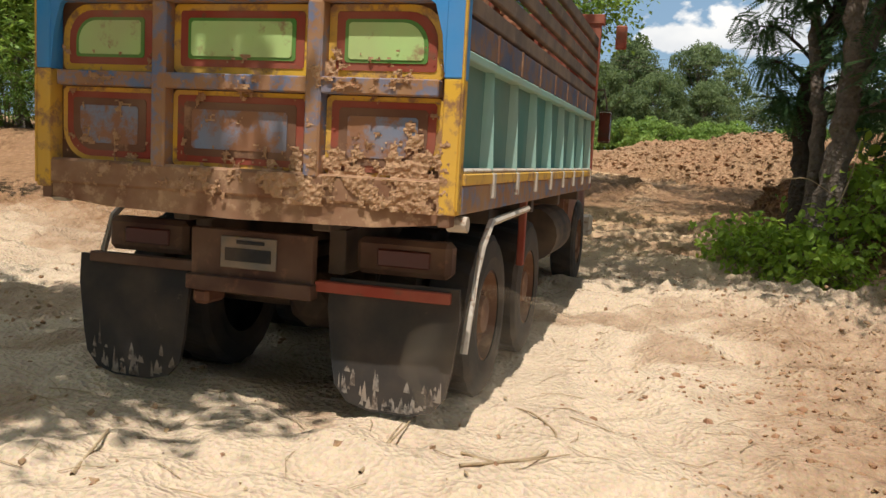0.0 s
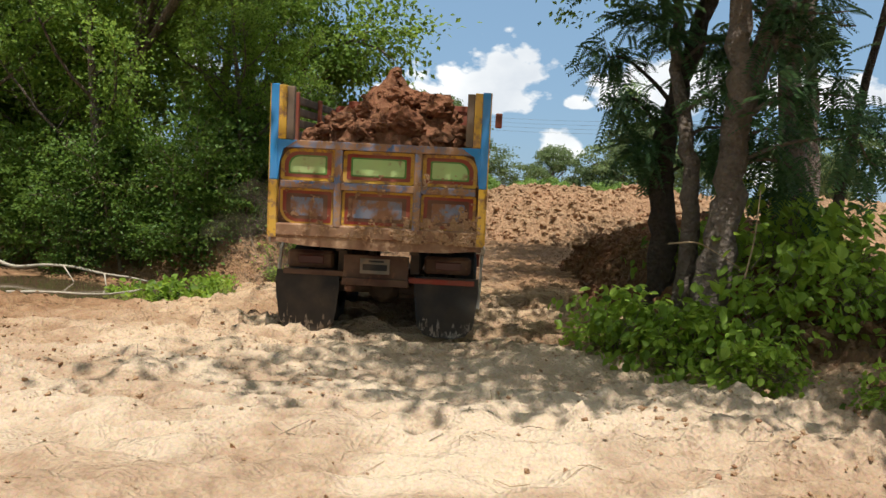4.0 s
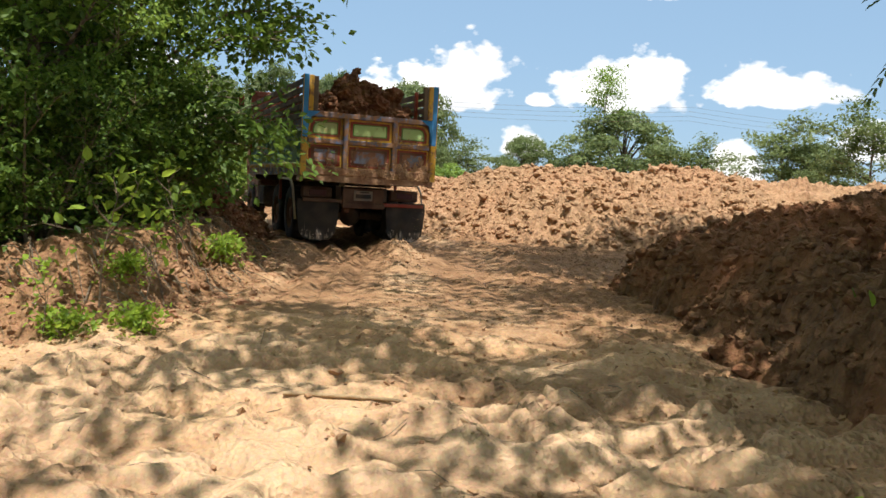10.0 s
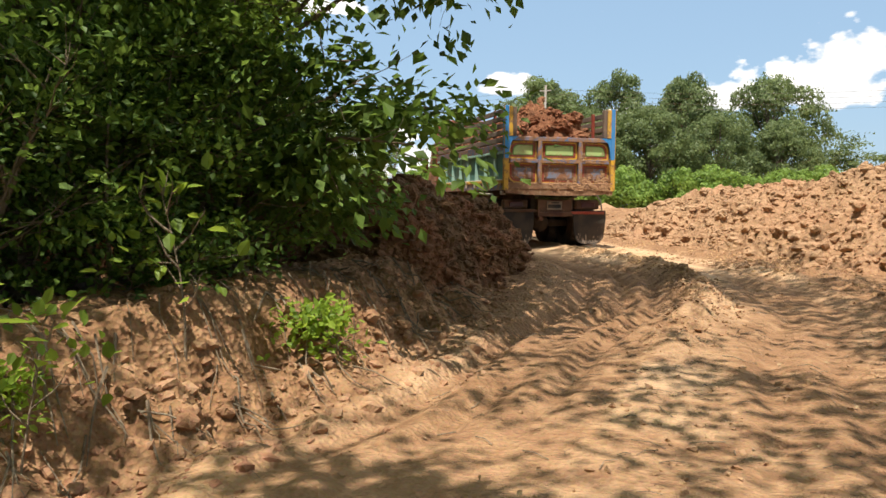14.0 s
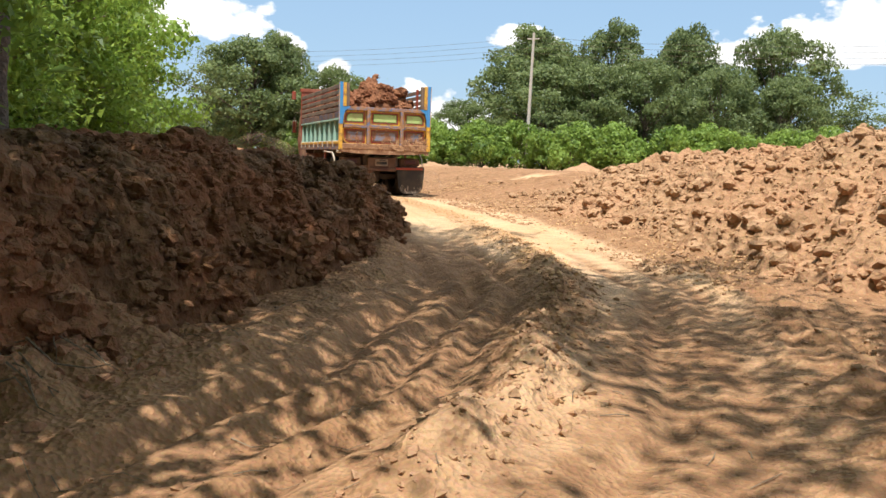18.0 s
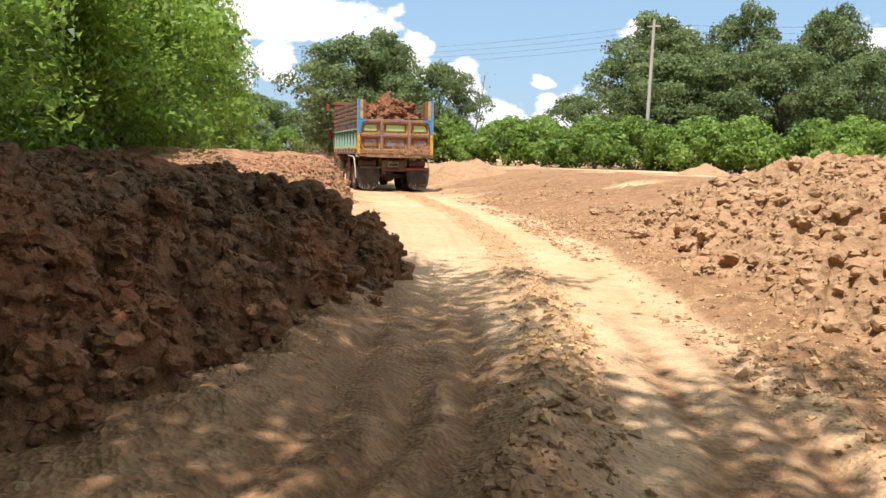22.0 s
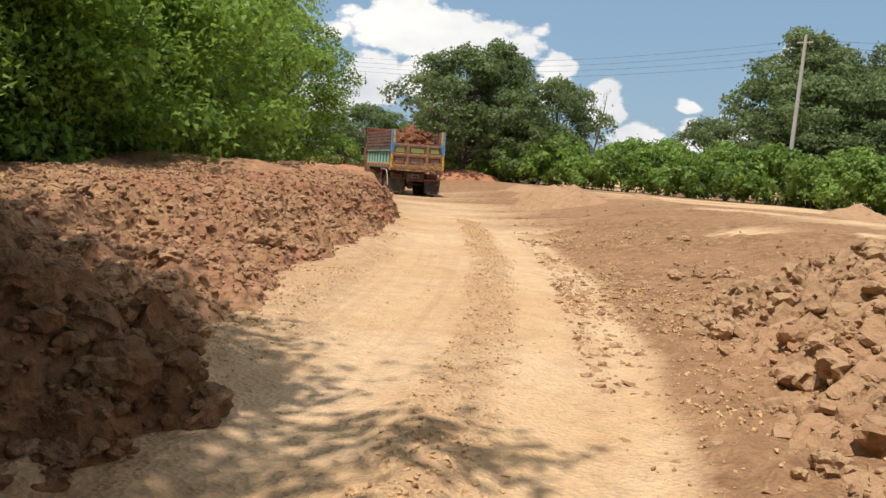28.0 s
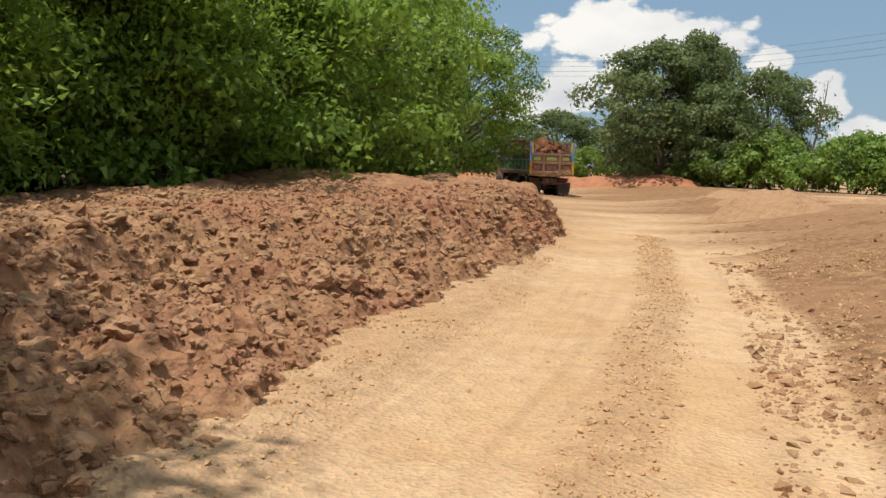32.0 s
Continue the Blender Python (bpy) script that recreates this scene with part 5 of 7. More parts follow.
        # mudguard hoop
        hoop = [(s * 1.16, 1.62, 0.50), (s * 1.17, 0.42, 0.42), (s * 1.18, 0.46, 0.62), (s * 1.19, 0.62, 0.98), (s * 1.19, 0.80, 1.10), (s * 1.19, 1.9, 1.13)]
        v, f = tube(hoop[1:], [0.022] * 5, 6)
        part("mudguard_hoop", fast_mesh("mudguard_hoop", v, f), P_CHALK, T, "bent chalky white mudguard edge")
        part("hoop_stay", box(*lo(s * 1.12, s * 1.17), 1.95, 2.0, 0.72, 1.18), P_RED, T)
        # flap
        xc = s * 0.80
        flap = prism([(xc - 0.34, 0.34), (xc - 0.315, 0.20), (xc - 0.24, 0.11), (xc - 0.12, 0.075), (xc + 0.12, 0.075), (xc + 0.24, 0.11), (xc + 0.315, 0.20), (xc + 0.34, 0.34), (xc + 0.37, 0.62), (xc + 0.36, 0.78), (xc - 0.36, 0.78), (xc - 0.37, 0.62)], 0.30, 0.325)
        fl = part("mud_flap", flap, P_RUBBER, T, "worn black rubber mud flap")
        rng = np.random.default_rng(30 + s)
        hem = bmesh.new()
        for k in range(46):          # pale scuffs that run up from the lower edge
            u = xc - 0.29 + 0.58 * rng.uniform()
            z0 = 0.085 + 0.10 * max(0, abs(u - xc) - 0.12) / 0.19 + rng.uniform(0, 0.13) * (k % 3 == 0)
            hw, hh = rng.uniform(0.004, 0.022), rng.uniform(0.02, 0.10) * (1.6 if k % 5 == 0 else 1)
            vs = [hem.verts.new(c) for c in ((u - hw, 0.2985, z0 + 0.004), (u + hw, 0.2985, z0), (u + hw * rng.uniform(0.2, 0.8), 0.2985, z0 + hh * 0.7), (u, 0.2985, z0 + hh), (u - hw * 0.7, 0.2985, z0 + hh * 0.5))]
            hem.faces.new(vs)
        tagged(part("flap_hem", hem, P_CHALKY, fl, "pale scuffed lower edge"), kind="stuff")
        # boxes and lenses hold the shade under the bed in their colour
        part("lamp_box", box(xc - 0.27, xc + 0.27, 0.42, 0.56, 0.80, 1.0, 0.03), P_SHADERUST, T, "rusty tail lamp box")
        part("tail_lamp", box(xc - 0.14, xc + 0.16, 0.405, 0.425, 0.85, 0.945, 0.008), M_LAMP, T, "dark red lens")
    # headboard and floor
    part("headboard", box(-HALF, HALF, LONG, LONG + 0.08, b, b + 1.82), P_RED, T, "dull red headboard")
    part("headboard_rail", box(-HALF - 0.03, HALF + 0.03, LONG - 0.02, LONG + 0.12, b + 1.78, b + 1.88), P_RED, T)
    part("bed_floor", box(-HALF + 0.02, HALF - 0.02, 0.06, LONG, b + 0.01, b + 0.09), P_RUST, T)
    for x in (-0.42, 0.42):
        part("chassis_beam", box(x - 0.05, x + 0.05, 0.42, 7.2, 0.78, 1.03), P_CHASSIS, T)
        part("bed_runner", box(x - 0.05, x + 0.05, 0.2, LONG, 1.035, 1.178), P_CHASSIS, T)
    for y in (0.95, 2.3, 3.6, 4.9):
        part("cross_member", box(-HALF + 0.05, HALF - 0.05, y - 0.05, y + 0.05, b - 0.10, b + 0.005), P_CHASSIS, T)
    # rear bar and number plate
    part("rear_bar", box(-1.08, -0.36, 0.27, 0.33, 0.74, 0.80), P_SHADERUST, T)
    part("rear_bar", box(0.36, 1.12, 0.27, 0.33, 0.70, 0.76), P_RED, T, "bent dull red rear bar")
    plate = part("plate_board", box(-0.38, 0.36, 0.24, 0.30, 0.68, 1.0), P_SHADERUST, T, "rusty number plate board")
    part("plate_lip", box(-0.39, 0.37, 0.20, 0.30, 0.655, 0.74), P_SHADERUST, plate)
    num = part("number_plate", box(-0.19, 0.15, 0.228, 0.238, 0.79, 0.965, 0.004), P_PLATE, plate, "dirty white number plate")
    part("plate_bar", box(-0.16, 0.12, 0.2225, 0.2275, 0.83, 0.90, 0.002), P_BLACK, num)
    part("plate_bar", box(-0.09, 0.08, 0.2225, 0.2275, 0.925, 0.945, 0.002), P_BLACK, num)
    part("tow_hook", box(-0.36, -0.26, 0.22, 0.42, 0.57, 0.66, 0.02), P_RUST, T)
    # axles
    for y in (1.15, 2.45, 6.5):
        ax = bmesh.new()
        bmesh.ops.create_cone(ax, cap_ends=True, segments=14, radius1=0.075, radius2=0.075, depth=1.7, matrix=Matrix.Translation((0, y, 0.5)) @ pose(0, 0, 0, 0, 90, 0))
        if y < 5:
            bmesh.ops.create_icosphere(ax, subdivisions=2, radius=0.21, matrix=Matrix.Translation((0, y, 0.5)))
        part("axle", ax, P_CHASSIS, T)
    for x in (-0.5, 0.5):
        part("leaf_spring", box(x - 0.04, x + 0.04, 0.9, 2.7, 0.62, 0.74, 0.02), P_CHASSIS, T)
    tank = bmesh.new()
    bmesh.ops.create_cone(tank, cap_ends=True, segments=20, radius1=0.26, radius2=0.26, depth=1.0, matrix=Matrix.Translation((0.82, 4.6, 0.75)) @ pose(0, 0, 0, 90, 0, 0))
    part("fuel_tank", tank, P_CHASSIS, T)
    part("battery_box", box(-1.08, -0.62, 4.2, 4.9, 0.55, 0.95, 0.02), P_CHASSIS, T)
    # cab
    cab = prism([(5.66, 0.62), (7.30, 0.62), (7.30, 1.55), (7.16, 2.55), (5.66, 2.55)], -0.95, 0.95)
    cab.transform(Matrix.Rotation(radians(90), 4, "Z"))
    cab.transform(Matrix.Diagonal((1, 1, 1, 1)))
    bmesh.ops.bevel(cab, geom=list(cab.edges), offset=0.05, segments=2, affect="EDGES")
    body = part("cab", cab, P_CABHAZE, T, "dull red cab toned to blend into the dust haze")
    part("windscreen", box(-0.82, 0.82, 7.21, 7.28, 1.65, 2.4), M_GLASS, body)
    part("rear_window", box(-0.6, 0.6, 5.645, 5.665, 1.95, 2.4), M_GLASS, body)
    part("cab_bumper", box(-1.05, 1.05, 7.30, 7.46, 0.5, 0.78, 0.03), P_CHALK, T)
    for s in (-1, 1):
        part("cab_window", box(s * 0.95 - 0.012, s * 0.95 + 0.012, 5.95, 7.0, 1.65, 2.3), M_GLASS, body)
        arm, fa = tube([(s * 0.93, 7.0, 2.35), (s * 1.12, 7.05, 2.4), (s * 1.17, 7.0, 2.2), (s * 1.17, 7.0, 1.75)], [0.014] * 4, 6)
        part("mirror_arm", fast_mesh("mirror_arm", arm, fa), P_CHASSIS, T)
        hd = part("wing_mirror", box(s * 1.17 - 0.08, s * 1.17 + 0.08, 6.92, 6.97, 1.72, 2.12, 0.02), P_CHASSIS, T, "black wing mirror")
        part("mirror_face", box(s * 1.17 - 0.07, s * 1.17 + 0.07, 6.912, 6.919, 1.74, 2.10, 0.002), M_MIRROR, hd)
        part("top_mirror", box(s * 1.40 - 0.06, s * 1.40 + 0.06, LONG + 0.2, LONG + 0.25, 2.72, 2.98, 0.015), P_RED, T)
    wheels = [make_wheel(T, (0.86 if y > 5 else 0.99) * s, y, d) for s in (-1, 1) for y, d in ((1.15, True), (2.45, True), (6.5, False))]
    return truck, wheels


truck, wheels = build_truck()


def build_load():
    """The heap of clay clods in the truck's bed."""
    xs, ys = np.arange(-1.06, 1.061, 0.035), np.arange(0.10, 5.46, 0.035)
    X, Y = np.meshgrid(xs, ys)
    peak = 0.74 * np.exp(-np.abs((X - 0.02) / 0.66) ** 1.8 - ((Y - 1.45) / 1.0) ** 2) + 0.45 * np.exp(-((X + 0.1) / 0.7) ** 2 - ((Y - 3.6) / 1.3) ** 2)
    h = 0.62 + 0.32 * smooth(0.1, 0.95, Y) - 0.12 * smooth(-0.2, -0.9, X) * (1 - smooth(0.8, 1.6, Y)) + peak + 0.18 * fbm(X * 1.6, Y * 1.6, 400, 3) + 0.24 * blocks(X, Y, 0.62, 410) + 0.14 * blocks(X, Y, 0.31, 420) + 0.05 * lumps(X, Y, 0.14, 430) + 0.08 * fbm(X * 6, Y * 6, 440, 2, 0.7)
    h = h - 0.25 * smooth(0.85, 1.06, np.abs(X))
    nx, ny = len(xs), len(ys)
    i, j = np.meshgrid(np.arange(nx - 1), np.arange(ny - 1))
    f = np.stack([j * nx + i, j * nx + i + 1, (j + 1) * nx + i + 1, (j + 1) * nx + i], -1).reshape(-1, 4)
    rng = np.random.default_rng(9)
    k = rng.integers(0, X.size, 900)
    px, py, pz = X.ravel()[k], Y.ravel()[k], BED + h.ravel()[k]
    s = 0.018 * 12.0 ** (rng.uniform(0, 1, 900) ** 2.2)
    s = np.minimum(s, 0.5 * (1.12 - np.abs(px)))
    P = np.stack([px, np.maximum(py, 0.12 + s), pz + 0.1 * s], -1)
    big = s > 0.075
    cv, cf = join([pile_up(P[big], s[big], rng, 3), pile_up(P[~big], s[~big], rng, 1)])
    gv = np.stack([X, Y, BED + h], -1).reshape(-1, 3)
    gt = np.concatenate([f[:, [0, 1, 2]], f[:, [0, 2, 3]]])
    v, f = join([(gv, gt), (cv, cf)])
    ob = part("soil_load", fast_mesh("soil_load", v, f), M_LOAD)
    return tagged(ob, "heap of red-brown clay clods loaded in the truck bed", "soil", kind="stuff")


load = build_load()



def build_dust():
    """Thin dust that the wheels throw up, in a few rigid puffs that drive along behind the truck."""
    m = bpy.data.materials.new("thin_dust")
    m.use_nodes = True
    nt = m.node_tree
    N, K = nt.nodes.new, nt.links.new
    b, out = nt.nodes["Principled BSDF"], nt.nodes["Material Output"]
    b.inputs["Base Color"].default_value = (0.62, 0.48, 0.33, 1)
    b.inputs["Roughness"].default_value = 1.0
    b.inputs["Specular IOR Level"].default_value = 0.0
    tc, n = N("ShaderNodeTexCoord"), N("ShaderNodeTexNoise")
    n.inputs["Scale"].default_value, n.inputs["Detail"].default_value = 1.1, 4
    K(tc.outputs["Object"], n.inputs["Vector"])
    ramp = N("ShaderNodeMapRange")
    ramp.inputs["From Min"].default_value, ramp.inputs["From Max"].default_value = 0.32, 0.68
    ramp.inputs["To Max"].default_value = 0.065
    K(n.outputs["Fac"], ramp.inputs[0])
    tr, mx = N("ShaderNodeBsdfTransparent"), N("ShaderNodeMixShader")
    K(ramp.outputs[0], mx.inputs[0])
    K(tr.outputs[0], mx.inputs[1])
    K(b.outputs[0], mx.inputs[2])
    K(mx.outputs[0], out.inputs["Surface"])
    root = new("dust_cloud")
    tagged(root, "thin tan dust thrown up behind the truck's wheels", "dust")
    for k, (x, y, z, rx, ry, rz) in enumerate(((1.35, 0.7, 0.3, 0.42, 1.0, 0.42), (-1.7, 2.0, 0.5, 0.45, 1.4, 0.5), (-2.5, 5.6, 0.8, 1.0, 2.2, 0.85))):
        bm = bmesh.new()
        bmesh.ops.create_icosphere(bm, subdivisions=4, radius=1)
        for v in bm.verts:
            v.co *= 1 + 0.35 * noise.noise(v.co * 1.4 + Vector((k * 7.0, 0, 0))) + 0.15 * noise.noise(v.co * 3.5 + Vector((k * 3.0, 5, 0)))
        for f in bm.faces:
            f.smooth = True
        part("dust_puff", bm, m, root, at=pose(x, y, z) @ Matrix.Diagonal((rx, ry, rz, 1)))
    return root


dust = build_dust()

# ---- plants ----


def leaves(points, out, size, rng, droop=0.35, ratio=0.33, simple=False, full=False):
    """Folded leaves at the points: arrays of corners and triangles. out: the way each leaf grows."""
    n = len(points)
    d = out + rng.normal(0, 0.55, (n, 3))
    d[:, 2] -= droop
    d /= np.linalg.norm(d, axis=1, keepdims=True) + 1e-9
    s = np.cross(d, rng.normal(0, 0.42, (n, 3)) + np.array([0, 0, 1.0]))
    s /= np.linalg.norm(s, axis=1, keepdims=True) + 1e-9
    up = np.cross(s, d)
    L = size * rng.uniform(0.6, 1.3, (n, 1))
    mid = points + d * L * 0.45 + up * L * 0.10
    if simple:
        v = np.stack([points - s * L * ratio * 0.7, points + d * L, points + s * L * ratio * 0.9], 1).reshape(-1, 3)
        return v, np.arange(3 * n).reshape(-1, 3)
    if full:
        low, high = points + d * L * 0.28 + up * L * 0.07, points + d * L * 0.66 + up * L * 0.07
        tip = points + d * L - up * L * 0.06
        v = np.stack([points, low - s * L * ratio * 0.95, high - s * L * ratio * 0.8, tip, high + s * L * ratio * 0.8, low + s * L * ratio * 0.95], 1).reshape(-1, 3)
        k = np.arange(n)[:, None] * 6
        f = np.concatenate([k + np.array([[0, 1, 3]]), k + np.array([[1, 2, 3]]), k + np.array([[0, 3, 5]]), k + np.array([[3, 4, 5]])], 1).reshape(-1, 3)
        return v, f
    v = np.stack([points, mid - s * L * ratio, points + d * L, mid + s * L * ratio], 1).reshape(-1, 3)
    k = np.arange(n)[:, None] * 4
    f = np.concatenate([k + np.array([[0, 1, 2]]), k + np.array([[0, 2, 3]])], 1).reshape(-1, 3)
    return v, f


def fronds(points, out, size, rng, pairs=11):
    """Feathery leaves: a row of leaflet pairs along a drooping stalk."""
    n = len(points)
    d = out + rng.normal(0, 0.6, (n, 3))
    d[:, 2] -= 0.35
    d /= np.linalg.norm(d, axis=1, keepdims=True) + 1e-9
    s = np.cross(d, np.array([0, 0, 1.0]) + rng.normal(0, 0.35, (n, 3)))
    s /= np.linalg.norm(s, axis=1, keepdims=True) + 1e-9
    L = size * rng.uniform(0.7, 1.25, (n, 1))
    P, D = [], []
    for k in range(pairs):
        u = (k + 1) / pairs
        at = points + d * L * u + np.array([0, 0, -0.25]) * L * u * u
        for sg in (-1, 1):
            P.append(at)
            D.append(s * sg + d * 0.35)
    P, D = np.concatenate(P), np.concatenate(D)
    D /= np.linalg.norm(D, axis=1, keepdims=True) + 1e-9
    m = len(P)
    LL = np.tile(L, (2 * pairs, 1)) * 0.24
    w = np.cross(D, np.tile(np.cross(d, s), (2 * pairs, 1)))
    mid = P + D * LL * 0.5
    v = np.stack([P, mid - w * LL * 0.19, P + D * LL + np.array([0, 0, -0.2]) * LL, mid + w * LL * 0.19], 1).reshape(-1, 3)
    k = np.arange(m)[:, None] * 4
    f = np.concatenate([k + np.array([[0, 1, 2]]), k + np.array([[0, 2, 3]])], 1).reshape(-1, 3)
    return v, f


def grow(rng, start, way, length, radius, steps, wander, lift):
    p, w = np.array(start, float), np.array(way, float)
    path, rad = [p.copy()], [radius]
    for k in range(steps):
        w = w + rng.normal(0, wander, 3) + np.array([0, 0, lift])
        w /= np.linalg.norm(w)
        p = p + w * length / steps
        path.append(p.copy())
        rad.append(radius * (1 - 0.82 * (k + 1) / steps))
    return np.array(path), np.array(rad)


def plant_meshes(seed, height, spread_, girth, clear=0.3, limbs=9, twigs=5, count=9000, leaf=0.10, puff=0.35, lean=(0, 0), stems=1, droop=0.35, lift=0.12, simple=False, clump=1.2, ratio=0.33, wander=0.06, full=False):
    """Trunk with limbs and twigs, and a crown of leaves round the twigs."""
    rng = np.random.default_rng(seed)
    wood, tips, ways = [], [], []
    for st in range(stems):
        a0 = rng.uniform(0, 6.28)
        base = np.array([0, 0, -0.15]) + (np.array([math.cos(a0), math.sin(a0), 0]) * 0.12 * spread_ if stems > 1 else 0)
        tilt = np.array([lean[0], lean[1], 1.0]) + (np.array([math.cos(a0), math.sin(a0), 0]) * rng.uniform(0.1, 0.5) if stems > 1 else 0)
        hh = height * rng.uniform(0.75, 1.0) if stems > 1 else height
        path, rad = grow(rng, base, tilt / np.linalg.norm(tilt), hh * 0.92, girth, 9, wander, 0.03)
        rad[0] *= 1.35
        wood.append(tube(path, rad, 9 if girth > 0.1 else 6))
        for k in range(limbs):
            u = clear + (1 - clear) * (k + 0.5) / limbs
            q = u * (len(path) - 1)
            i = min(int(q), len(path) - 2)
            at = path[i] + (path[i + 1] - path[i]) * (q - i)
            az = k * 2.4 + rng.uniform(-0.5, 0.5) + seed
            reach = spread_ * (0.55 + 0.45 * math.sin(math.pi * min(1, (u - clear) / (1 - clear) * 0.85 + 0.22))) * rng.uniform(0.75, 1.1)
            w = np.array([math.cos(az), math.sin(az), 0.25 + 0.7 * u])
            lp, lr = grow(rng, at, w / np.linalg.norm(w), reach, max(0.012, rad[i] * 0.45), 6, 0.13, lift)
            wood.append(tube(lp, lr, 5 if girth > 0.1 else 3))
            for t in range(twigs):
                v = rng.uniform(0.3, 1.0)
                j = min(int(v * 6), 5)
                tw = rng.normal(0, 1, 3)
                tw[2] = tw[2] * 0.5 + 0.15
                tw = tw / np.linalg.norm(tw) + 0.5 * (lp[j + 1] - lp[j]) / np.linalg.norm(lp[j + 1] - lp[j])
                tp, tr = grow(rng, lp[j], tw / np.linalg.norm(tw), reach * rng.uniform(0.28, 0.5), max(0.006, lr[j] * 0.5), 2 if stems > 1 else 3, 0.2, 0.02)
                wood.append(tube(tp, tr, 3))
                tips.append(tp[1:])
                ways.append(np.diff(tp, axis=0))
            tips.append(lp[3:])
            ways.append(np.diff(lp, axis=0)[2:])
    tips, ways = np.concatenate(tips), np.concatenate(ways)
    ways /= np.linalg.norm(ways, axis=1, keepdims=True)
    bias = rng.uniform(0.15, 1.0, len(tips)) ** clump
    sprays = max(40, count // 9)          # leaves sit in flat sprays with gaps between them
    sp = rng.choice(len(tips), sprays, p=bias / bias.sum())
    hub = tips[sp] + rng.normal(0, 1, (sprays, 3)) * puff * np.array([1, 1, 0.62])
    aim = ways[sp] + rng.normal(0, 0.45, (sprays, 3))
    which = rng.integers(0, sprays, count)
    pts = hub[which] + rng.normal(0, 1, (count, 3)) * leaf * np.array([1.35, 1.35, 0.55])
    v, f = leaves(pts, aim[which], leaf, rng, droop, ratio, simple, full)
    wv, wf = join(wood)
    return fast_mesh("trunk", wv, wf, True), fast_mesh("crown", v, f)


def clumped(seed, height, spread_, girth, clear, clumps, count, leaf, size=0.2, stems=1):
    """A broad tree whose crown is built of many rounded clumps of leaves, each held by a limb."""
    rng = np.random.default_rng(seed)
    wood = []
    for k in range(stems):
        lean = rng.normal(0, 0.10 if stems == 1 else 0.4, 2)
        path, rad = grow(rng, np.array([0.0, 0.0, -0.2]), np.array([lean[0], lean[1], 1.0]) / math.hypot(1, *lean), height * 0.8, girth, 8, 0.06, 0.03)
        wood.append(tube(path, rad, 8))
    u = (np.arange(clumps) + rng.uniform(0, 1, clumps)) / clumps
    az = np.arange(clumps) * 2.4 + rng.uniform(-0.6, 0.6, clumps)
    z = height * (clear + (0.93 - clear) * u)
    wide = spread_ * np.sin(math.pi * np.clip(0.16 + 0.80 * u, 0, 1)) ** 0.75 * (1 + 0.22 * np.sin(az * 2 + seed) + 0.15 * np.sin(az * 3 + u * 7))
    r = wide * rng.uniform(0.25, 1.0, clumps) ** 0.5
    hub = np.stack([r * np.cos(az), r * np.sin(az), z + rng.normal(0, 0.03 * height, clumps)], -1)
    R = spread_ * size * rng.uniform(0.55, 1.3, clumps)
    for c in hub[::2]:
        a = np.array([0, 0, max(0.1 * height, c[2] * 0.72 - 0.1 * height)])
        v = np.linspace(0, 1, 4)[:, None]
        wood.append(tube(a + (c - a) * v + np.array([0, 0, 0.08 * height]) * np.sin(math.pi * v) * 0.5, np.linspace(0.35, 0.1, 4) * girth, 4))
    area = R ** 2
    k = rng.choice(clumps, count, p=area / area.sum())
    n = rng.normal(0, 1, (count, 3))
    n[:, 2] = np.where(rng.uniform(0, 1, count) < 0.6, np.abs(n[:, 2]), n[:, 2])
    n /= np.linalg.norm(n, axis=1, keepdims=True)
    bumpy = 1 + 0.22 * np.sin(n[:, 0] * 5 + k) * np.sin(n[:, 1] * 5 + 2 * k) + rng.normal(0, 0.10, count)
    p = hub[k] + n * (R[k] * bumpy * rng.uniform(0.7, 1.06, count))[:, None] * np.array([1, 1, 0.78])
    face = n + rng.normal(0, 0.55, (count, 3))
    d = np.cross(face, rng.normal(0, 1, (count, 3)))
    d[:, 2] -= 0.25 * np.linalg.norm(d, axis=1)
    d /= np.linalg.norm(d, axis=1, keepdims=True) + 1e-9
    s = np.cross(face, d)
    s /= np.linalg.norm(s, axis=1, keepdims=True) + 1e-9
    L = leaf * rng.uniform(0.6, 1.3, (count, 1))
    v = np.stack([p - s * L * 0.42, p + d * L, p + s * L * 0.42], 1).reshape(-1, 3)
    wv, wf = join(wood)
    return fast_mesh("trunk", wv, wf, True), fast_mesh("crown", v, np.arange(3 * count).reshape(-1, 3))


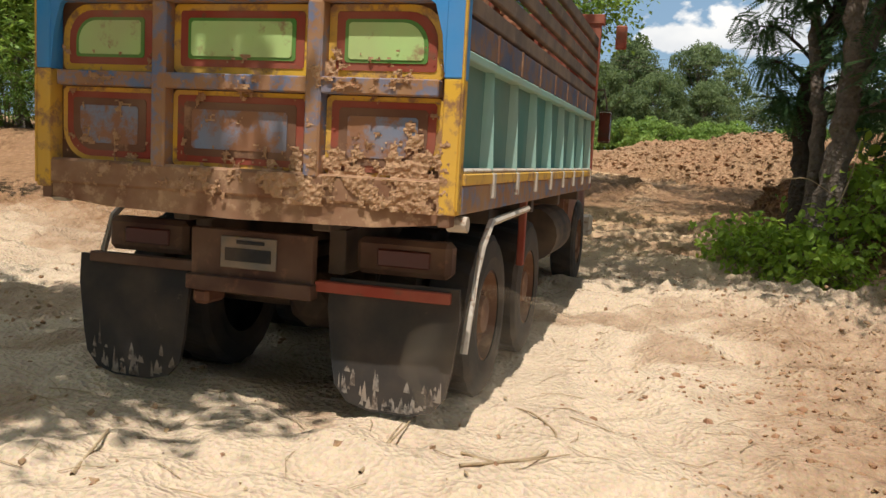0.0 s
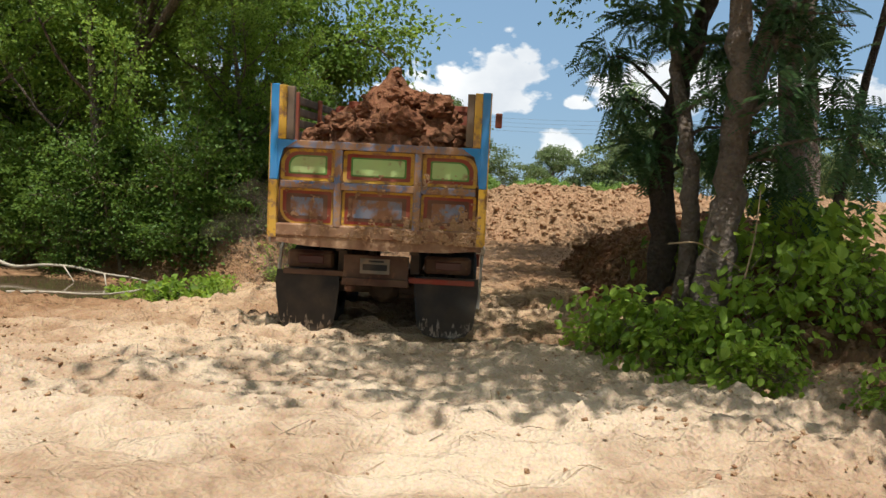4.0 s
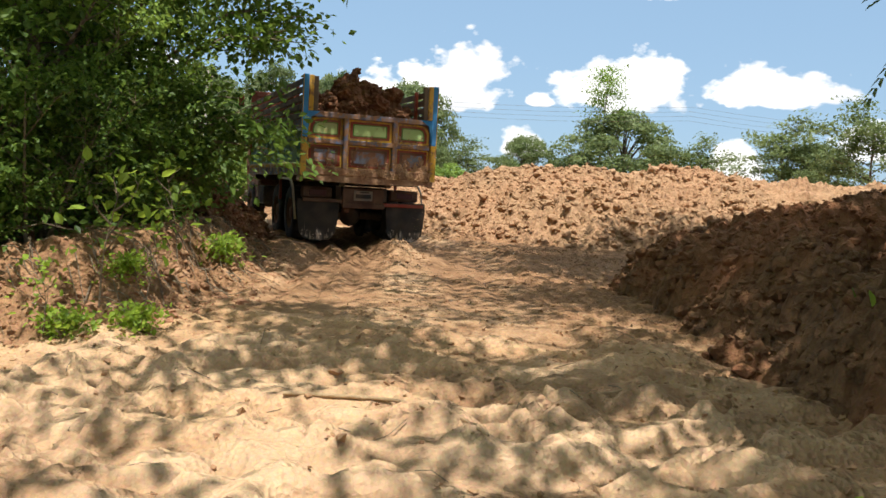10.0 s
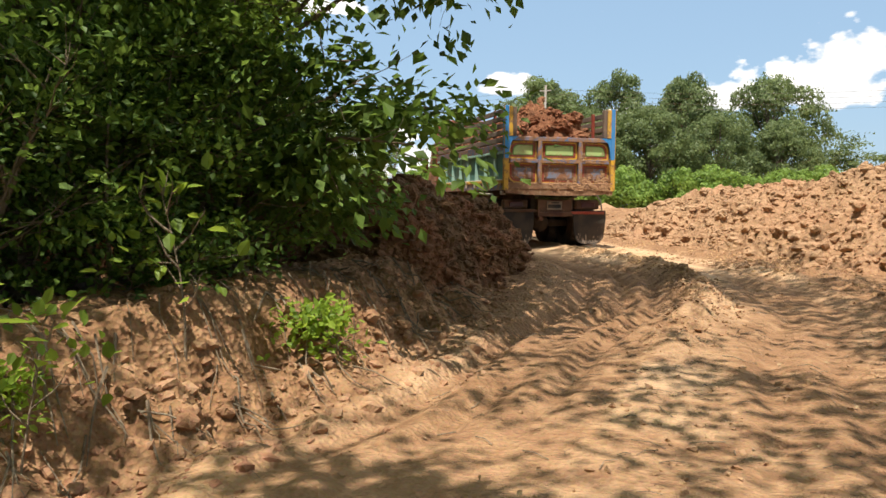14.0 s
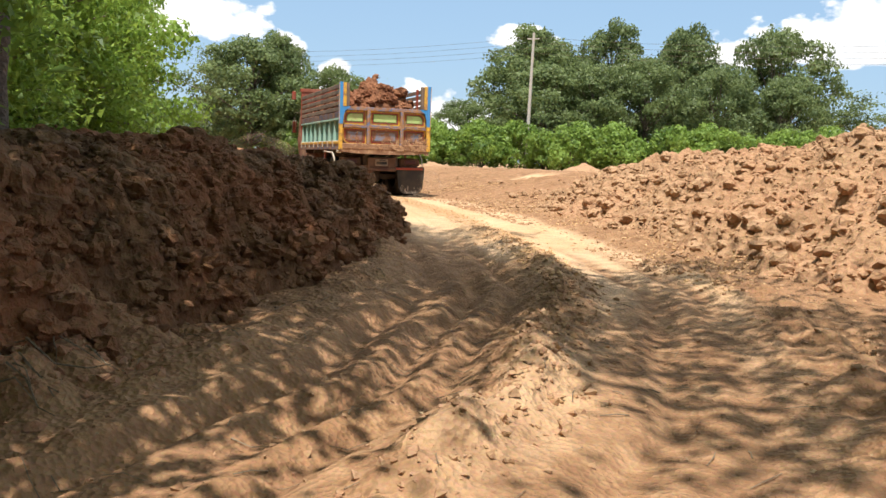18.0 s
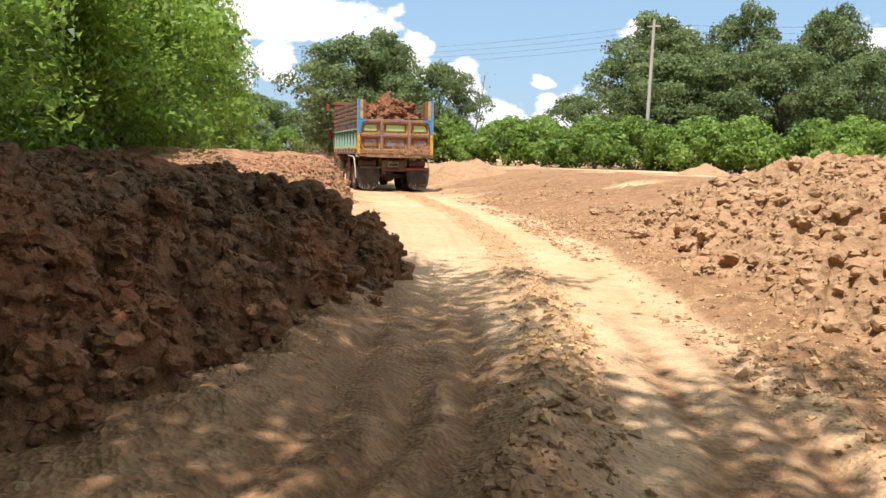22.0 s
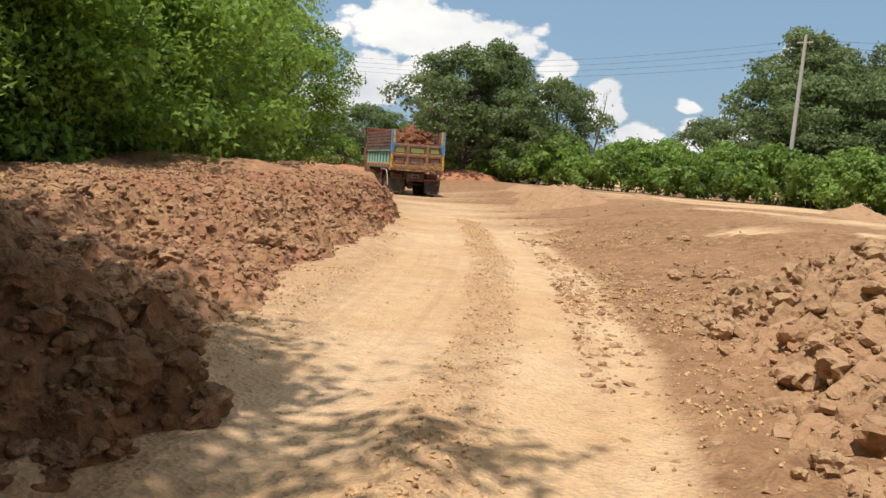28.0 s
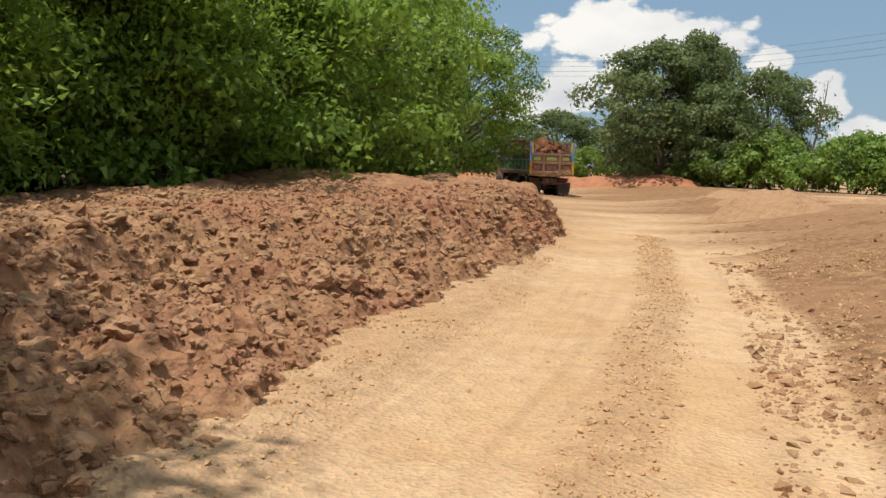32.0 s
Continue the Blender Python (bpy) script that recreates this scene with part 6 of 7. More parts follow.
def limbed(seed, trunk, girth, limbs, count, leaf, puff, twigs=9, feather=False, taper=0.35, droop=0.35, ratio=0.33, first=0.35, sides=12, cluster=8):
    """A tree with a given trunk and given limbs: each limb bends from the trunk (u along it) out to its end."""
    rng = np.random.default_rng(seed)
    pts = np.array(trunk, float)
    t = np.linspace(0, len(pts) - 1, 4 * len(pts))
    stem = np.stack([np.interp(t, np.arange(len(pts)), pts[:, k]) for k in range(3)], -1)
    for _ in range(4):
        stem[1:-1] = (stem[:-2] + 2 * stem[1:-1] + stem[2:]) / 4
    stem[2:-1] += rng.normal(0, 0.12 * girth, (len(stem) - 3, 3)) * np.array([1, 1, 0])
    rad = girth * np.linspace(1, taper, len(stem))
    rad[0], rad[1], rad[2] = rad[0] * 1.5, rad[1] * 1.25, rad[2] * 1.08
    rad[3:] *= rng.uniform(0.92, 1.08, len(rad) - 3)
    wood, tips, ways = [tube(stem, rad, sides)], [], []
    for u, end, r in limbs:
        a = stem[int(u * (len(stem) - 1))]
        b = np.array(end, float)
        v = np.linspace(0, 1, 9)[:, None]
        rise = np.array([0, 0, 0.16 * np.linalg.norm(b - a)])
        path = a + (b - a) * v + rise * np.sin(math.pi * v)
        path[1:] += np.cumsum(rng.normal(0, 0.035 * np.linalg.norm(b - a), (8, 3)), axis=0) * np.linspace(0.2, 0.7, 8)[:, None]
        rr = np.linspace(r, r * 0.2, 9)
        wood.append(tube(path, rr, 7))
        size = np.linalg.norm(b - a)
        for k in range(twigs):
            w = rng.uniform(first, 1.0)
            j = min(int(w * 8), 7)
            way = rng.normal(0, 1, 3) * np.array([1, 1, 0.55]) + 0.8 * (path[j + 1] - path[j]) / np.linalg.norm(path[j + 1] - path[j])
            tp, tr = grow(rng, path[j], way / np.linalg.norm(way), min(1.9, size * rng.uniform(0.18, 0.38)), max(0.006, rr[j] * 0.45), 4, 0.22, -0.02)
            wood.append(tube(tp, tr, 4))
            tips.append(tp[1:])
            ways.append(np.diff(tp, axis=0))
    tips, ways = np.concatenate(tips), np.concatenate(ways)
    ways /= np.linalg.norm(ways, axis=1, keepdims=True)
    if feather:
        k = rng.integers(0, len(tips), count)
        v, f = fronds(tips[k] + rng.normal(0, puff, (count, 3)), ways[k], leaf, rng)
    else:
        sprays = count // cluster
        k = rng.integers(0, len(tips), sprays)
        hub = tips[k] + rng.normal(0, 1, (sprays, 3)) * puff * np.array([1, 1, 0.6])
        aim = ways[k] + rng.normal(0, 0.45, (sprays, 3))
        q = rng.integers(0, sprays, count)
        v, f = leaves(hub[q] + rng.normal(0, 1, (count, 3)) * leaf * (cluster / 8) ** 0.4 * np.array([1.4, 1.4, 0.6]), aim[q], leaf, rng, droop, ratio)
    wv, wf = join(wood)
    return fast_mesh("trunk", wv, wf, True), fast_mesh("crown", v, f)


def plant(name, meshes, bark, leaf, m, label, category, group=""):
    trunk, crown = meshes
    root = new(name)
    root.matrix_basis = m
    part("trunk" if category == "tree" else "stem", trunk, bark, root)
    part("crown" if category == "tree" else "foliage", crown, leaf, root)
    return tagged(root, label, category, group)


def stand(x, y, turn=0, size=1.0, tall=1.0, sink=0.05):
    return pose(x, y, top_z(x, y) - sink, 0, 0, turn) @ Matrix.Diagonal((size, size, size * tall, 1))


def build_plants():
    # thicket on the bank beside the track
    shade = [plant_meshes(15, 11.5, 6.4, 0.24, 0.30, 17, 9, 24000, 0.15, 0.30, lift=0.05, clump=2.0), plant_meshes(16, 10.0, 5.4, 0.22, 0.45, 14, 9, 18000, 0.14, 0.28, lift=0.04, lean=(-0.32, 0.0), clump=2.8), plant_meshes(18, 12.5, 6.2, 0.24, 0.50, 15, 9, 26000, 0.165, 0.32, lift=0.04, lean=(0.34, 0.20), clump=1.6)]
    tall = [plant_meshes(11, 7.5, 3.0, 0.14, 0.22, 13, 6, 21000, 0.088, 0.26, clump=3.2), plant_meshes(12, 8.5, 3.3, 0.16, 0.3, 13, 6, 21000, 0.085, 0.26, clump=3.2), plant_meshes(13, 9.0, 3.6, 0.19, 0.15, 13, 4, 11000, 0.22, 0.5, simple=True)]
    shrub = [plant_meshes(21, 2.9, 1.25, 0.035, 0.12, 7, 5, 8200, 0.075, 0.20, stems=5, clump=2.6, lift=0.02), plant_meshes(22, 2.2, 1.1, 0.03, 0.1, 6, 5, 7600, 0.072, 0.19, stems=5, clump=2.6, lift=0.02), plant_meshes(23, 2.5, 1.3, 0.03, 0.05, 5, 3, 5500, 0.12, 0.32, stems=4, clump=2.0, lift=0.02, simple=True)]
    for x, y, k, turn, size in ((-5.1, 20.1, 0, 75, 0.66), (-5.1, 19.2, 1, 200, 0.6), (-6.4, 20.8, 1, 20, 1.0), (-7.6, 18.8, 0, 130, 0.95), (-10.5, 19.6, 1, 250, 1.0), (-13.6, 20.8, 0, 60, 1.0), (-9.2, 22.8, 2, 10, 1.0), (-17.5, 22.6, 2, 170, 1.05), (-22, 25, 2, 200, 1.1), (-13, 25.5, 2, 90, 1.1), (-26, 27, 2, 70, 1.15), (-31, 28.5, 2, 110, 1.15), (-36, 31, 2, 10, 1.2), (-16, 24.5, 2, 220, 1.2)):
        plant("tree", tall[k], M_BARK, M_LEAF if k == 2 or y < 21.5 else M_LEAF2, stand(x, y, turn, size), "leafy tree with a grey trunk in the thicket on the bank", "tree", "thicket trees")
    over = limbed(19, [(0, 0, -0.2), (0.05, 0, 1.5), (0.1, 0, 3.2), (0.22, -0.05, 5.2), (0.5, 0, 7.2), (0.7, 0.2, 9.6)], 0.25,
                  [(u, (x + 6.2, y - 22.9, z), r) for u, x, y, z, r in ((0.42, -0.7, 22.4, 6.6, 0.085), (0.5, -0.9, 25.0, 6.8, 0.085), (0.55, -2.3, 26.6, 7.0, 0.09), (0.6, -3.3, 27.2, 7.2, 0.08), (0.65, -4.2, 27.9, 7.4, 0.08), (0.6, -5.5, 28.3, 7.6, 0.08),
                   (0.7, -1.8, 24.0, 7.6, 0.07), (0.75, -3.4, 25.0, 8.0, 0.07), (0.6, -3.8, 22.2, 7.0, 0.06), (0.65, -4.2, 23.6, 7.4, 0.06), (0.5, -3.2, 23.0, 6.6, 0.06), (0.25, -2.9, 20.7, 3.5, 0.06), (0.45, -6.6, 18.0, 6.2, 0.08), (0.5, -9.2, 19.2, 6.8, 0.08),
                   (0.6, -7.0, 28.4, 7.6, 0.08), (0.55, -8.6, 26.4, 7.6, 0.08), (0.8, -4.9, 26.4, 8.4, 0.06), (0.22, -3.2, 22.4, 3.0, 0.05), (0.28, -2.9, 21.8, 3.6, 0.05), (0.25, -3.6, 21.4, 3.2, 0.05), (0.9, -7.6, 24.0, 10.0, 0.05), (1.0, -5.0, 23.6, 10.6, 0.04), (0.3, -4.6, 20.6, 4.4, 0.06), (0.55, 0.5, 23.8, 7.2, 0.08), (0.6, 0.3, 25.6, 7.2, 0.08), (0.7, -1.2, 26.4, 8.0, 0.06), (0.8, -2.6, 25.6, 8.6, 0.05), (0.8, -3.8, 27.2, 8.6, 0.05), (0.75, -0.4, 24.4, 8.2, 0.05), (0.7, -5.6, 27.4, 8.6, 0.05), (0.6, -7.2, 28.4, 7.6, 0.07), (0.55, -8.6, 28.2, 7.8, 0.07), (0.65, -6.2, 28.5, 7.6, 0.06))], 34000, 0.135, 0.13, twigs=10, first=0.5, cluster=22)
    plant('tree', over, M_BARK, M_LEAF, stand(-6.2, 22.9), 'big grey-trunked tree whose limbs hang over the track', 'tree', 'thicket trees')
    front = limbed(20, [(0, 0, -0.2), (0.1, 0, 2.0), (0.15, -0.1, 4.0), (0.35, -0.2, 6.4), (0.6, -0.3, 9.2)], 0.19,
                   [(u, (x + 7.6, y - 19.6, z), 0.07) for u, x, y, z in ((0.5, -0.5, 16.2, 7.2), (0.55, 0.3, 18.3, 7.2), (0.8, -8.4, 21.0, 9.4), (0.5, -0.4, 13.0, 6.8), (0.5, -1.6, 13.6, 7.0), (0.55, -3.7, 15.2, 7.2), (0.6, -5.2, 16.4, 7.4), (0.7, -4.7, 18.0, 8.6))], 9000, 0.13, 0.12, twigs=8, first=0.76, cluster=18)
    plant('tree', front, M_BARK, M_LEAF, stand(-7.6, 19.6), 'spreading tree in the thicket, its crown high over the track', 'tree', 'thicket trees')
    foot = ground_z(-4.8, 20.9)
    lean = limbed(30, [(0, 0, -0.2), (0.05, 0, 0.8), (0.15, 0.05, 1.8), (0.3, 0.1, 3.0), (0.45, 0.2, 4.4)], 0.07,
                  [(u, (x + 4.8, y - 20.9, z - foot), 0.025) for u, x, y, z in ((0.3, -3.3, 21.1, 2.2), (0.5, -3.2, 22.0, 3.3), (0.55, -2.95, 21.7, 3.7), (0.25, -3.1, 20.6, 1.9), (0.4, -3.5, 20.5, 2.4), (0.5, -3.3, 20.9, 3.2), (0.2, -3.9, 21.5, 1.4), (0.7, -3.0, 23.0, 4.2), (0.75, -3.5, 21.6, 4.4), (0.6, -4.0, 20.0, 3.4), (0.9, -4.1, 21.5, 5.2), (0.3, -4.0, 20.7, 1.6))], 5600, 0.11, 0.12, twigs=9, first=0.4, cluster=10, sides=8)
    plant('tree', lean, M_TWIG, M_LEAF2, stand(-4.8, 20.9), 'young tree leaning out of the thicket towards the track', 'tree', 'thicket trees')
    deep = limbed(28, [(0, 0, -0.2), (0.0, 0, 2.0), (0.2, 0.1, 4.0), (0.5, 0.2, 6.4), (0.9, 0.3, 9.0)], 0.2,
                  [(u, (x + 10.8, y - 28.6, z), 0.07) for u, x, y, z in ((0.5, -7.0, 28.1, 6.4), (0.55, -8.2, 28.2, 6.8), (0.6, -6.0, 28.2, 7.3), (0.75, -8.0, 27.8, 8.0), (0.6, -5.6, 28.2, 7.0), (0.65, -4.9, 28.0, 7.4), (0.7, -7.0, 27.6, 8.0), (0.7, -9.0, 29.0, 7.6), (0.8, -12.6, 28.0, 8.6))], 32000, 0.135, 0.17, twigs=11, first=0.5)
    plant('tree', deep, M_BARK, M_LEAF2, stand(-10.8, 28.6), 'leafy tree at the back of the long mound', 'tree', 'thicket trees')
    plant('tree', shade[2], M_BARK, M_LEAF2, stand(-10.6, 21.6, 0, 1.0), 'tall spreading tree deep in the thicket', 'tree', 'thicket trees')
    for n, (x, y, k, turn, size) in enumerate(((-21.5, 23.5, 0, 60, 1.3), (-24.5, 24.8, 1, 10, 1.3), (-28, 26, 0, 90, 1.4), (-5.0, 18.5, 0, 0, 0.7), (-5.8, 18.3, 1, 70, 1.1), (-7.0, 18.5, 0, 140, 1.0), (-8.6, 18.9, 1, 210, 1.15), (-10.2, 19.2, 0, 280, 1.0), (-11.9, 19.6, 1, 30, 1.1), (-13.7, 20.1, 0, 100, 1.0), (-7.8, 18.4, 1, 10, 0.6), (-9.4, 18.7, 0, 60, 0.6), (-6.4, 18.1, 0, 130, 0.5), (-11.0, 19.2, 1, 190, 0.6), (-12.8, 19.6, 0, 20, 0.6), (-5.3, 18.0, 1, 320, 0.5), (-14.9, 20.2, 1, 70, 0.7), (-4.8, 19.6, 1, 160, 0.8), (-4.6, 20.8, 0, 220, 0.9), (-5.5, 21.4, 1, 290, 1.05), (-6.0, 19.3, 0, 350, 1.2), (-15.8, 20.8, 1, 45, 1.2), (-18.5, 22.0, 0, 95, 1.2))):
        plant("shrub", shrub[k], M_TWIG, M_LEAF2, stand(x, y, turn, size), "dense green shrub at the front of the thicket", "shrub", "thicket shrubs")
    low = plant_meshes(31, 0.55, 0.45, 0.012, 0.1, 4, 4, 520, 0.12, 0.12, stems=4, full=True)
    for x, y, turn, size in ((-4.9, 15.9, 0, 0.75), (-5.3, 15.5, 70, 0.9), (-4.05, 17.05, 130, 0.42), (-5.0, 16.6, 250, 0.6), (-3.95, 18.0, 20, 0.35), (-3.6, 17.2, 300, 0.4), (-6.2, 16.4, 200, 0.8), (-3.5, 19.9, 30, 0.45)):
        plant("weed", low, M_TWIG, M_BRIGHT, stand(x, y, turn, size, 1, 0.02), "low leafy weed at the foot of the bank", "weed", "weeds")
    # old trees on the clay heap and their undergrowth
    dark = limbed(41, [(0, 0, -0.3), (0.02, 0, 0.5), (-0.06, 0, 1.2), (-0.09, 0, 1.8), (0.02, 0, 2.7), (0.22, 0, 3.4), (0.45, -0.05, 4.6), (0.6, -0.05, 6.2), (0.7, 0, 8.0)], 0.205,
                  [(0.45, (-0.9, -0.3, 2.6), 0.035), (0.5, (-1.0, 0.3, 3.3), 0.035), (0.55, (-0.7, -0.7, 3.7), 0.04), (0.6, (-1.3, -0.2, 4.6), 0.05), (0.65, (0.3, -1.2, 4.4), 0.05), (0.62, (0.9, 0.9, 3.6), 0.05), (0.7, (-1.6, 1.0, 6.0), 0.06), (0.75, (1.8, -0.6, 6.0), 0.06), (0.8, (-1.2, -1.6, 7.0), 0.05), (0.9, (1.2, 1.4, 7.6), 0.05), (0.35, (0.9, 0.5, 1.9), 0.03), (0.4, (-0.55, -0.1, 2.0), 0.025), (0.85, (-1.8, 0.4, 6.6), 0.05), (0.95, (0.4, -1.8, 7.6), 0.05)], 900, 0.36, 0.10, twigs=9, feather=True, sides=14)
    middle = limbed(43, [(0, 0, -0.3), (0.05, 0, 0.5), (0.08, 0.05, 1.2), (0.02, 0.1, 1.8), (-0.10, 0.3, 2.5), (-0.14, 0.55, 3.1), (-0.1, 0.8, 3.9), (0.0, 0.9, 5.2)], 0.135,
                    [(0.5, (0.7, 0.5, 2.2), 0.03), (0.55, (0.5, -0.5, 2.6), 0.03), (0.7, (0.6, 0.2, 3.4), 0.03), (0.85, (-0.8, 0.2, 4.4), 0.04), (0.9, (0.7, 1.4, 5.2), 0.04)], 260, 0.32, 0.10, twigs=8, feather=True, sides=12)
    pale = limbed(42, [(0, 0, -0.3), (0.04, 0, 0.4), (0.12, 0, 1.1), (0.16, 0, 1.8), (0.2, 0, 2.5), (0.16, 0, 3.2), (0.1, 0, 4.4), (0.05, 0, 6.0), (-0.1, 0, 8.4)], 0.225,
                  [(0.5, (0.95, 0.1, 3.9), 0.13), (0.5, (1.5, 0.2, 5.6), 0.10), (0.45, (0.9, 0.6, 2.4), 0.035), (0.5, (1.2, -0.4, 2.9), 0.04), (0.4, (1.4, 0.4, 1.7), 0.03), (0.55, (0.6, 1.3, 3.2), 0.04), (0.7, (-1.4, -0.6, 5.6), 0.06), (0.8, (1.6, 1.0, 6.6), 0.06), (0.9, (-1.0, 1.4, 7.6), 0.05), (0.6, (1.9, 0.8, 3.6), 0.05), (0.42, (1.9, -0.2, 2.1), 0.03), (0.85, (2.0, -1.2, 7.0), 0.05), (0.75, (0.4, -1.8, 6.0), 0.05), (0.9, (1.0, 0.6, 8.0), 0.05)], 900, 0.36, 0.10, twigs=9, feather=True, sides=14)
    slant = limbed(44, [(0, 0, -0.3), (0.05, 0, 0.8), (0.25, 0, 2.0), (0.55, 0, 3.6), (0.8, 0, 5.4), (1.0, 0, 7.5)], 0.085, [(0.6, (0.9, -0.6, 4.6), 0.03), (0.7, (-0.4, 0.7, 5.4), 0.03), (0.85, (1.6, 0.2, 6.6), 0.03)], 130, 0.32, 0.1, twigs=7, feather=True, sides=8)
    plant("tree", dark, M_BARKDARK, M_FEATHER, stand(1.50, 14.45), "old tree with a dark furrowed trunk and feathery leaves", "tree", "old trees")
    plant("tree", pale, M_BARK, M_FEATHER, stand(1.62, 12.9), "old tree with a pale grey forked trunk and feathery leaves", "tree", "old trees")
    plant("tree", middle, M_BARK, M_FEATHER, stand(1.5, 13.5), "slender tree leaning between two old trunks", "tree", "old trees")
    plant("tree", slant, M_BARKDARK, M_FEATHER, stand(3.85, 14.7), "thin slanting tree with a dark stem on the clay heap", "tree", "old trees")
    bush = plant_meshes(51, 1.0, 0.95, 0.016, 0.1, 6, 4, 400, 0.19, 0.15, stems=5, lift=0.0, droop=0.9, clump=1.6, full=True, ratio=0.36)
    for x, y, turn, size in ((0.72, 13.2, 0, 0.62), (0.95, 12.5, 80, 0.66), (0.55, 12.7, 300, 0.5), (1.25, 12.1, 220, 0.6), (1.5, 11.5, 30, 0.55), (1.05, 11.9, 150, 0.42), (1.9, 12.0, 110, 0.6), (1.75, 11.2, 190, 0.4), (2.5, 10.5, 10, 0.36), (2.3, 12.6, 60, 0.8), (2.9, 12.0, 140, 0.6), (3.4, 12.8, 250, 0.8), (2.7, 13.8, 10, 0.9), (3.4, 14.2, 40, 0.8), (3.3, 11.0, 100, 0.4), (4.6, 12.2, 200, 0.9), (2.2, 14.9, 200, 0.7)):
        plant("bush", bush, M_TWIG, M_BRIGHT if x < 1.8 else M_LEAF2, stand(x, y, turn, size), "broad-leaved green bush below the old trees", "bush", "undergrowth")
    plant('tree', shade[1], M_BARK, M_LEAF2, stand(4.3, 16.4, 10, 1.05), 'leaning tree behind the clay heap', 'tree', 'old trees')
    # trees that shade the start of the track
    side = limbed(26, [(0, 0, -0.2), (0.0, 0, 2.0), (-0.2, 0.1, 4.0), (-0.5, 0.2, 6.4), (-0.9, 0.3, 9.0)], 0.22,
                  [(u, (x - 6.6, y - 9.2, z), 0.075) for u, x, y, z in ((0.5, 0.6, 9.0, 6.4), (0.55, -0.4, 11.0, 6.8), (0.6, 1.0, 12.5, 7.0), (0.65, 2.5, 10.5, 7.5), (0.5, 2.2, 8.0, 6.8), (0.7, 3.6, 12.0, 8.0), (0.6, -0.6, 12.8, 7.0), (0.7, 4.0, 9.0, 8.0), (0.65, 3.2, 14.0, 7.8), (0.8, 6.0, 12.0, 9.0), (0.8, 8.0, 8.0, 8.6), (0.55, -2.0, 8.3, 6.6), (0.6, -3.0, 10.2, 6.8), (0.65, -1.4, 9.8, 7.3), (0.55, 0.2, 7.6, 6.6), (0.7, 1.8, 9.4, 7.4), (0.65, -3.6, 8.8, 7.2))], 20000, 0.14, 0.15, twigs=9, first=0.62, cluster=18)
    plant("tree", side, M_BARK, M_LEAF2, stand(6.6, 9.2), "leafy tree whose crown reaches over the track", "tree", "track trees")
    # added tree, its limbs laid out to dapple the track; actual caster unknown
    edge = limbed(27, [(0, 0, -0.2), (0.0, 0, 2.0), (-0.2, 0.1, 4.0), (-0.4, 0.1, 6.4), (-0.8, 0.2, 9.0)], 0.2,
                  [(u, (x - 6.8, y - 22.0, z), 0.07) for u, x, y, z in ((0.55, 0.9, 20.0, 7.0), (0.55, 1.3, 22.3, 7.0), (0.6, 1.6, 24.4, 7.0), (0.65, 0.5, 21.4, 7.6), (0.7, 2.4, 22.6, 8.0), (0.65, 2.2, 18.6, 7.6), (0.7, 3.2, 20.6, 8.2), (0.6, 2.8, 24.8, 7.4), (0.8, 6.0, 24.4, 9.0), (0.8, 8.4, 21.0, 8.6), (0.7, 5.0, 19.0, 8.4), (0.6, 0.4, 19.2, 7.2), (0.6, 1.6, 20.8, 7.4), (0.6, -0.4, 22.2, 7.0))], 28000, 0.14, 0.13, twigs=9, first=0.6, cluster=22)
    plant("tree", edge, M_BARK, M_LEAF2, stand(6.8, 22.0), "leafy tree added behind the clay heap to shade the track", "tree", "track trees")
    start = limbed(29, [(0, 0, -0.2), (0.0, 0, 2.0), (0.2, 0.1, 4.0), (0.4, 0.2, 6.4), (0.8, 0.3, 8.6)], 0.2,
                   [(u, (x + 7.0, y - 1.2, z), 0.07) for u, x, y, z in ((0.5, -3.4, 1.2, 6.2), (0.55, -2.6, 2.0, 6.4), (0.6, -4.2, 1.8, 6.8), (0.6, -3.4, 2.8, 6.6), (0.65, -4.9, 0.8, 7.2), (0.7, -3.8, 0.4, 7.4), (0.7, -5.6, 2.8, 7.6), (0.55, -2.3, 1.0, 6.2), (0.8, -7.6, 3.2, 8.2), (0.65, -4.6, 3.6, 7.0))], 24000, 0.14, 0.26, twigs=11, first=0.55)
    plant("tree", start, M_BARK, M_LEAF2, stand(-7.0, 1.2), "leafy tree beside the start of the track", "tree", "track trees")
    # ring of added trees, out of view, that cuts the light from the sky
    for x, y, turn in ((-13, 3, 0), (-9, -5, 70), (-3, -9, 140), (4, -9, 200), (9, -3, 260), (10, 4, 310), (-15, 9, 30)):
        plant("tree", tall[2], M_BARK, M_LEAF2, stand(x, y, turn, 1.15), "unseen dense tree added round the start to block skylight", "tree", "track trees")
    for x, y, k, turn, size in ((-9, -6, 0, 20, 0.8),):
        plant("tree", shade[k], M_BARK, M_LEAF2, stand(x, y, turn, size), "leafy tree beside the start of the track", "tree", "track trees")
    # wood behind the long mounds
    big = [clumped(61, 9.5, 4.6, 0.22, 0.12, 90, 30000, 0.15, 0.20), clumped(62, 8.5, 4.8, 0.22, 0.10, 90, 30000, 0.15, 0.20), plant_meshes(63, 5.2, 2.8, 0.10, 0.06, 10, 6, 14000, 0.145, 0.38, stems=2, simple=True, clump=2.2, ratio=0.36)]
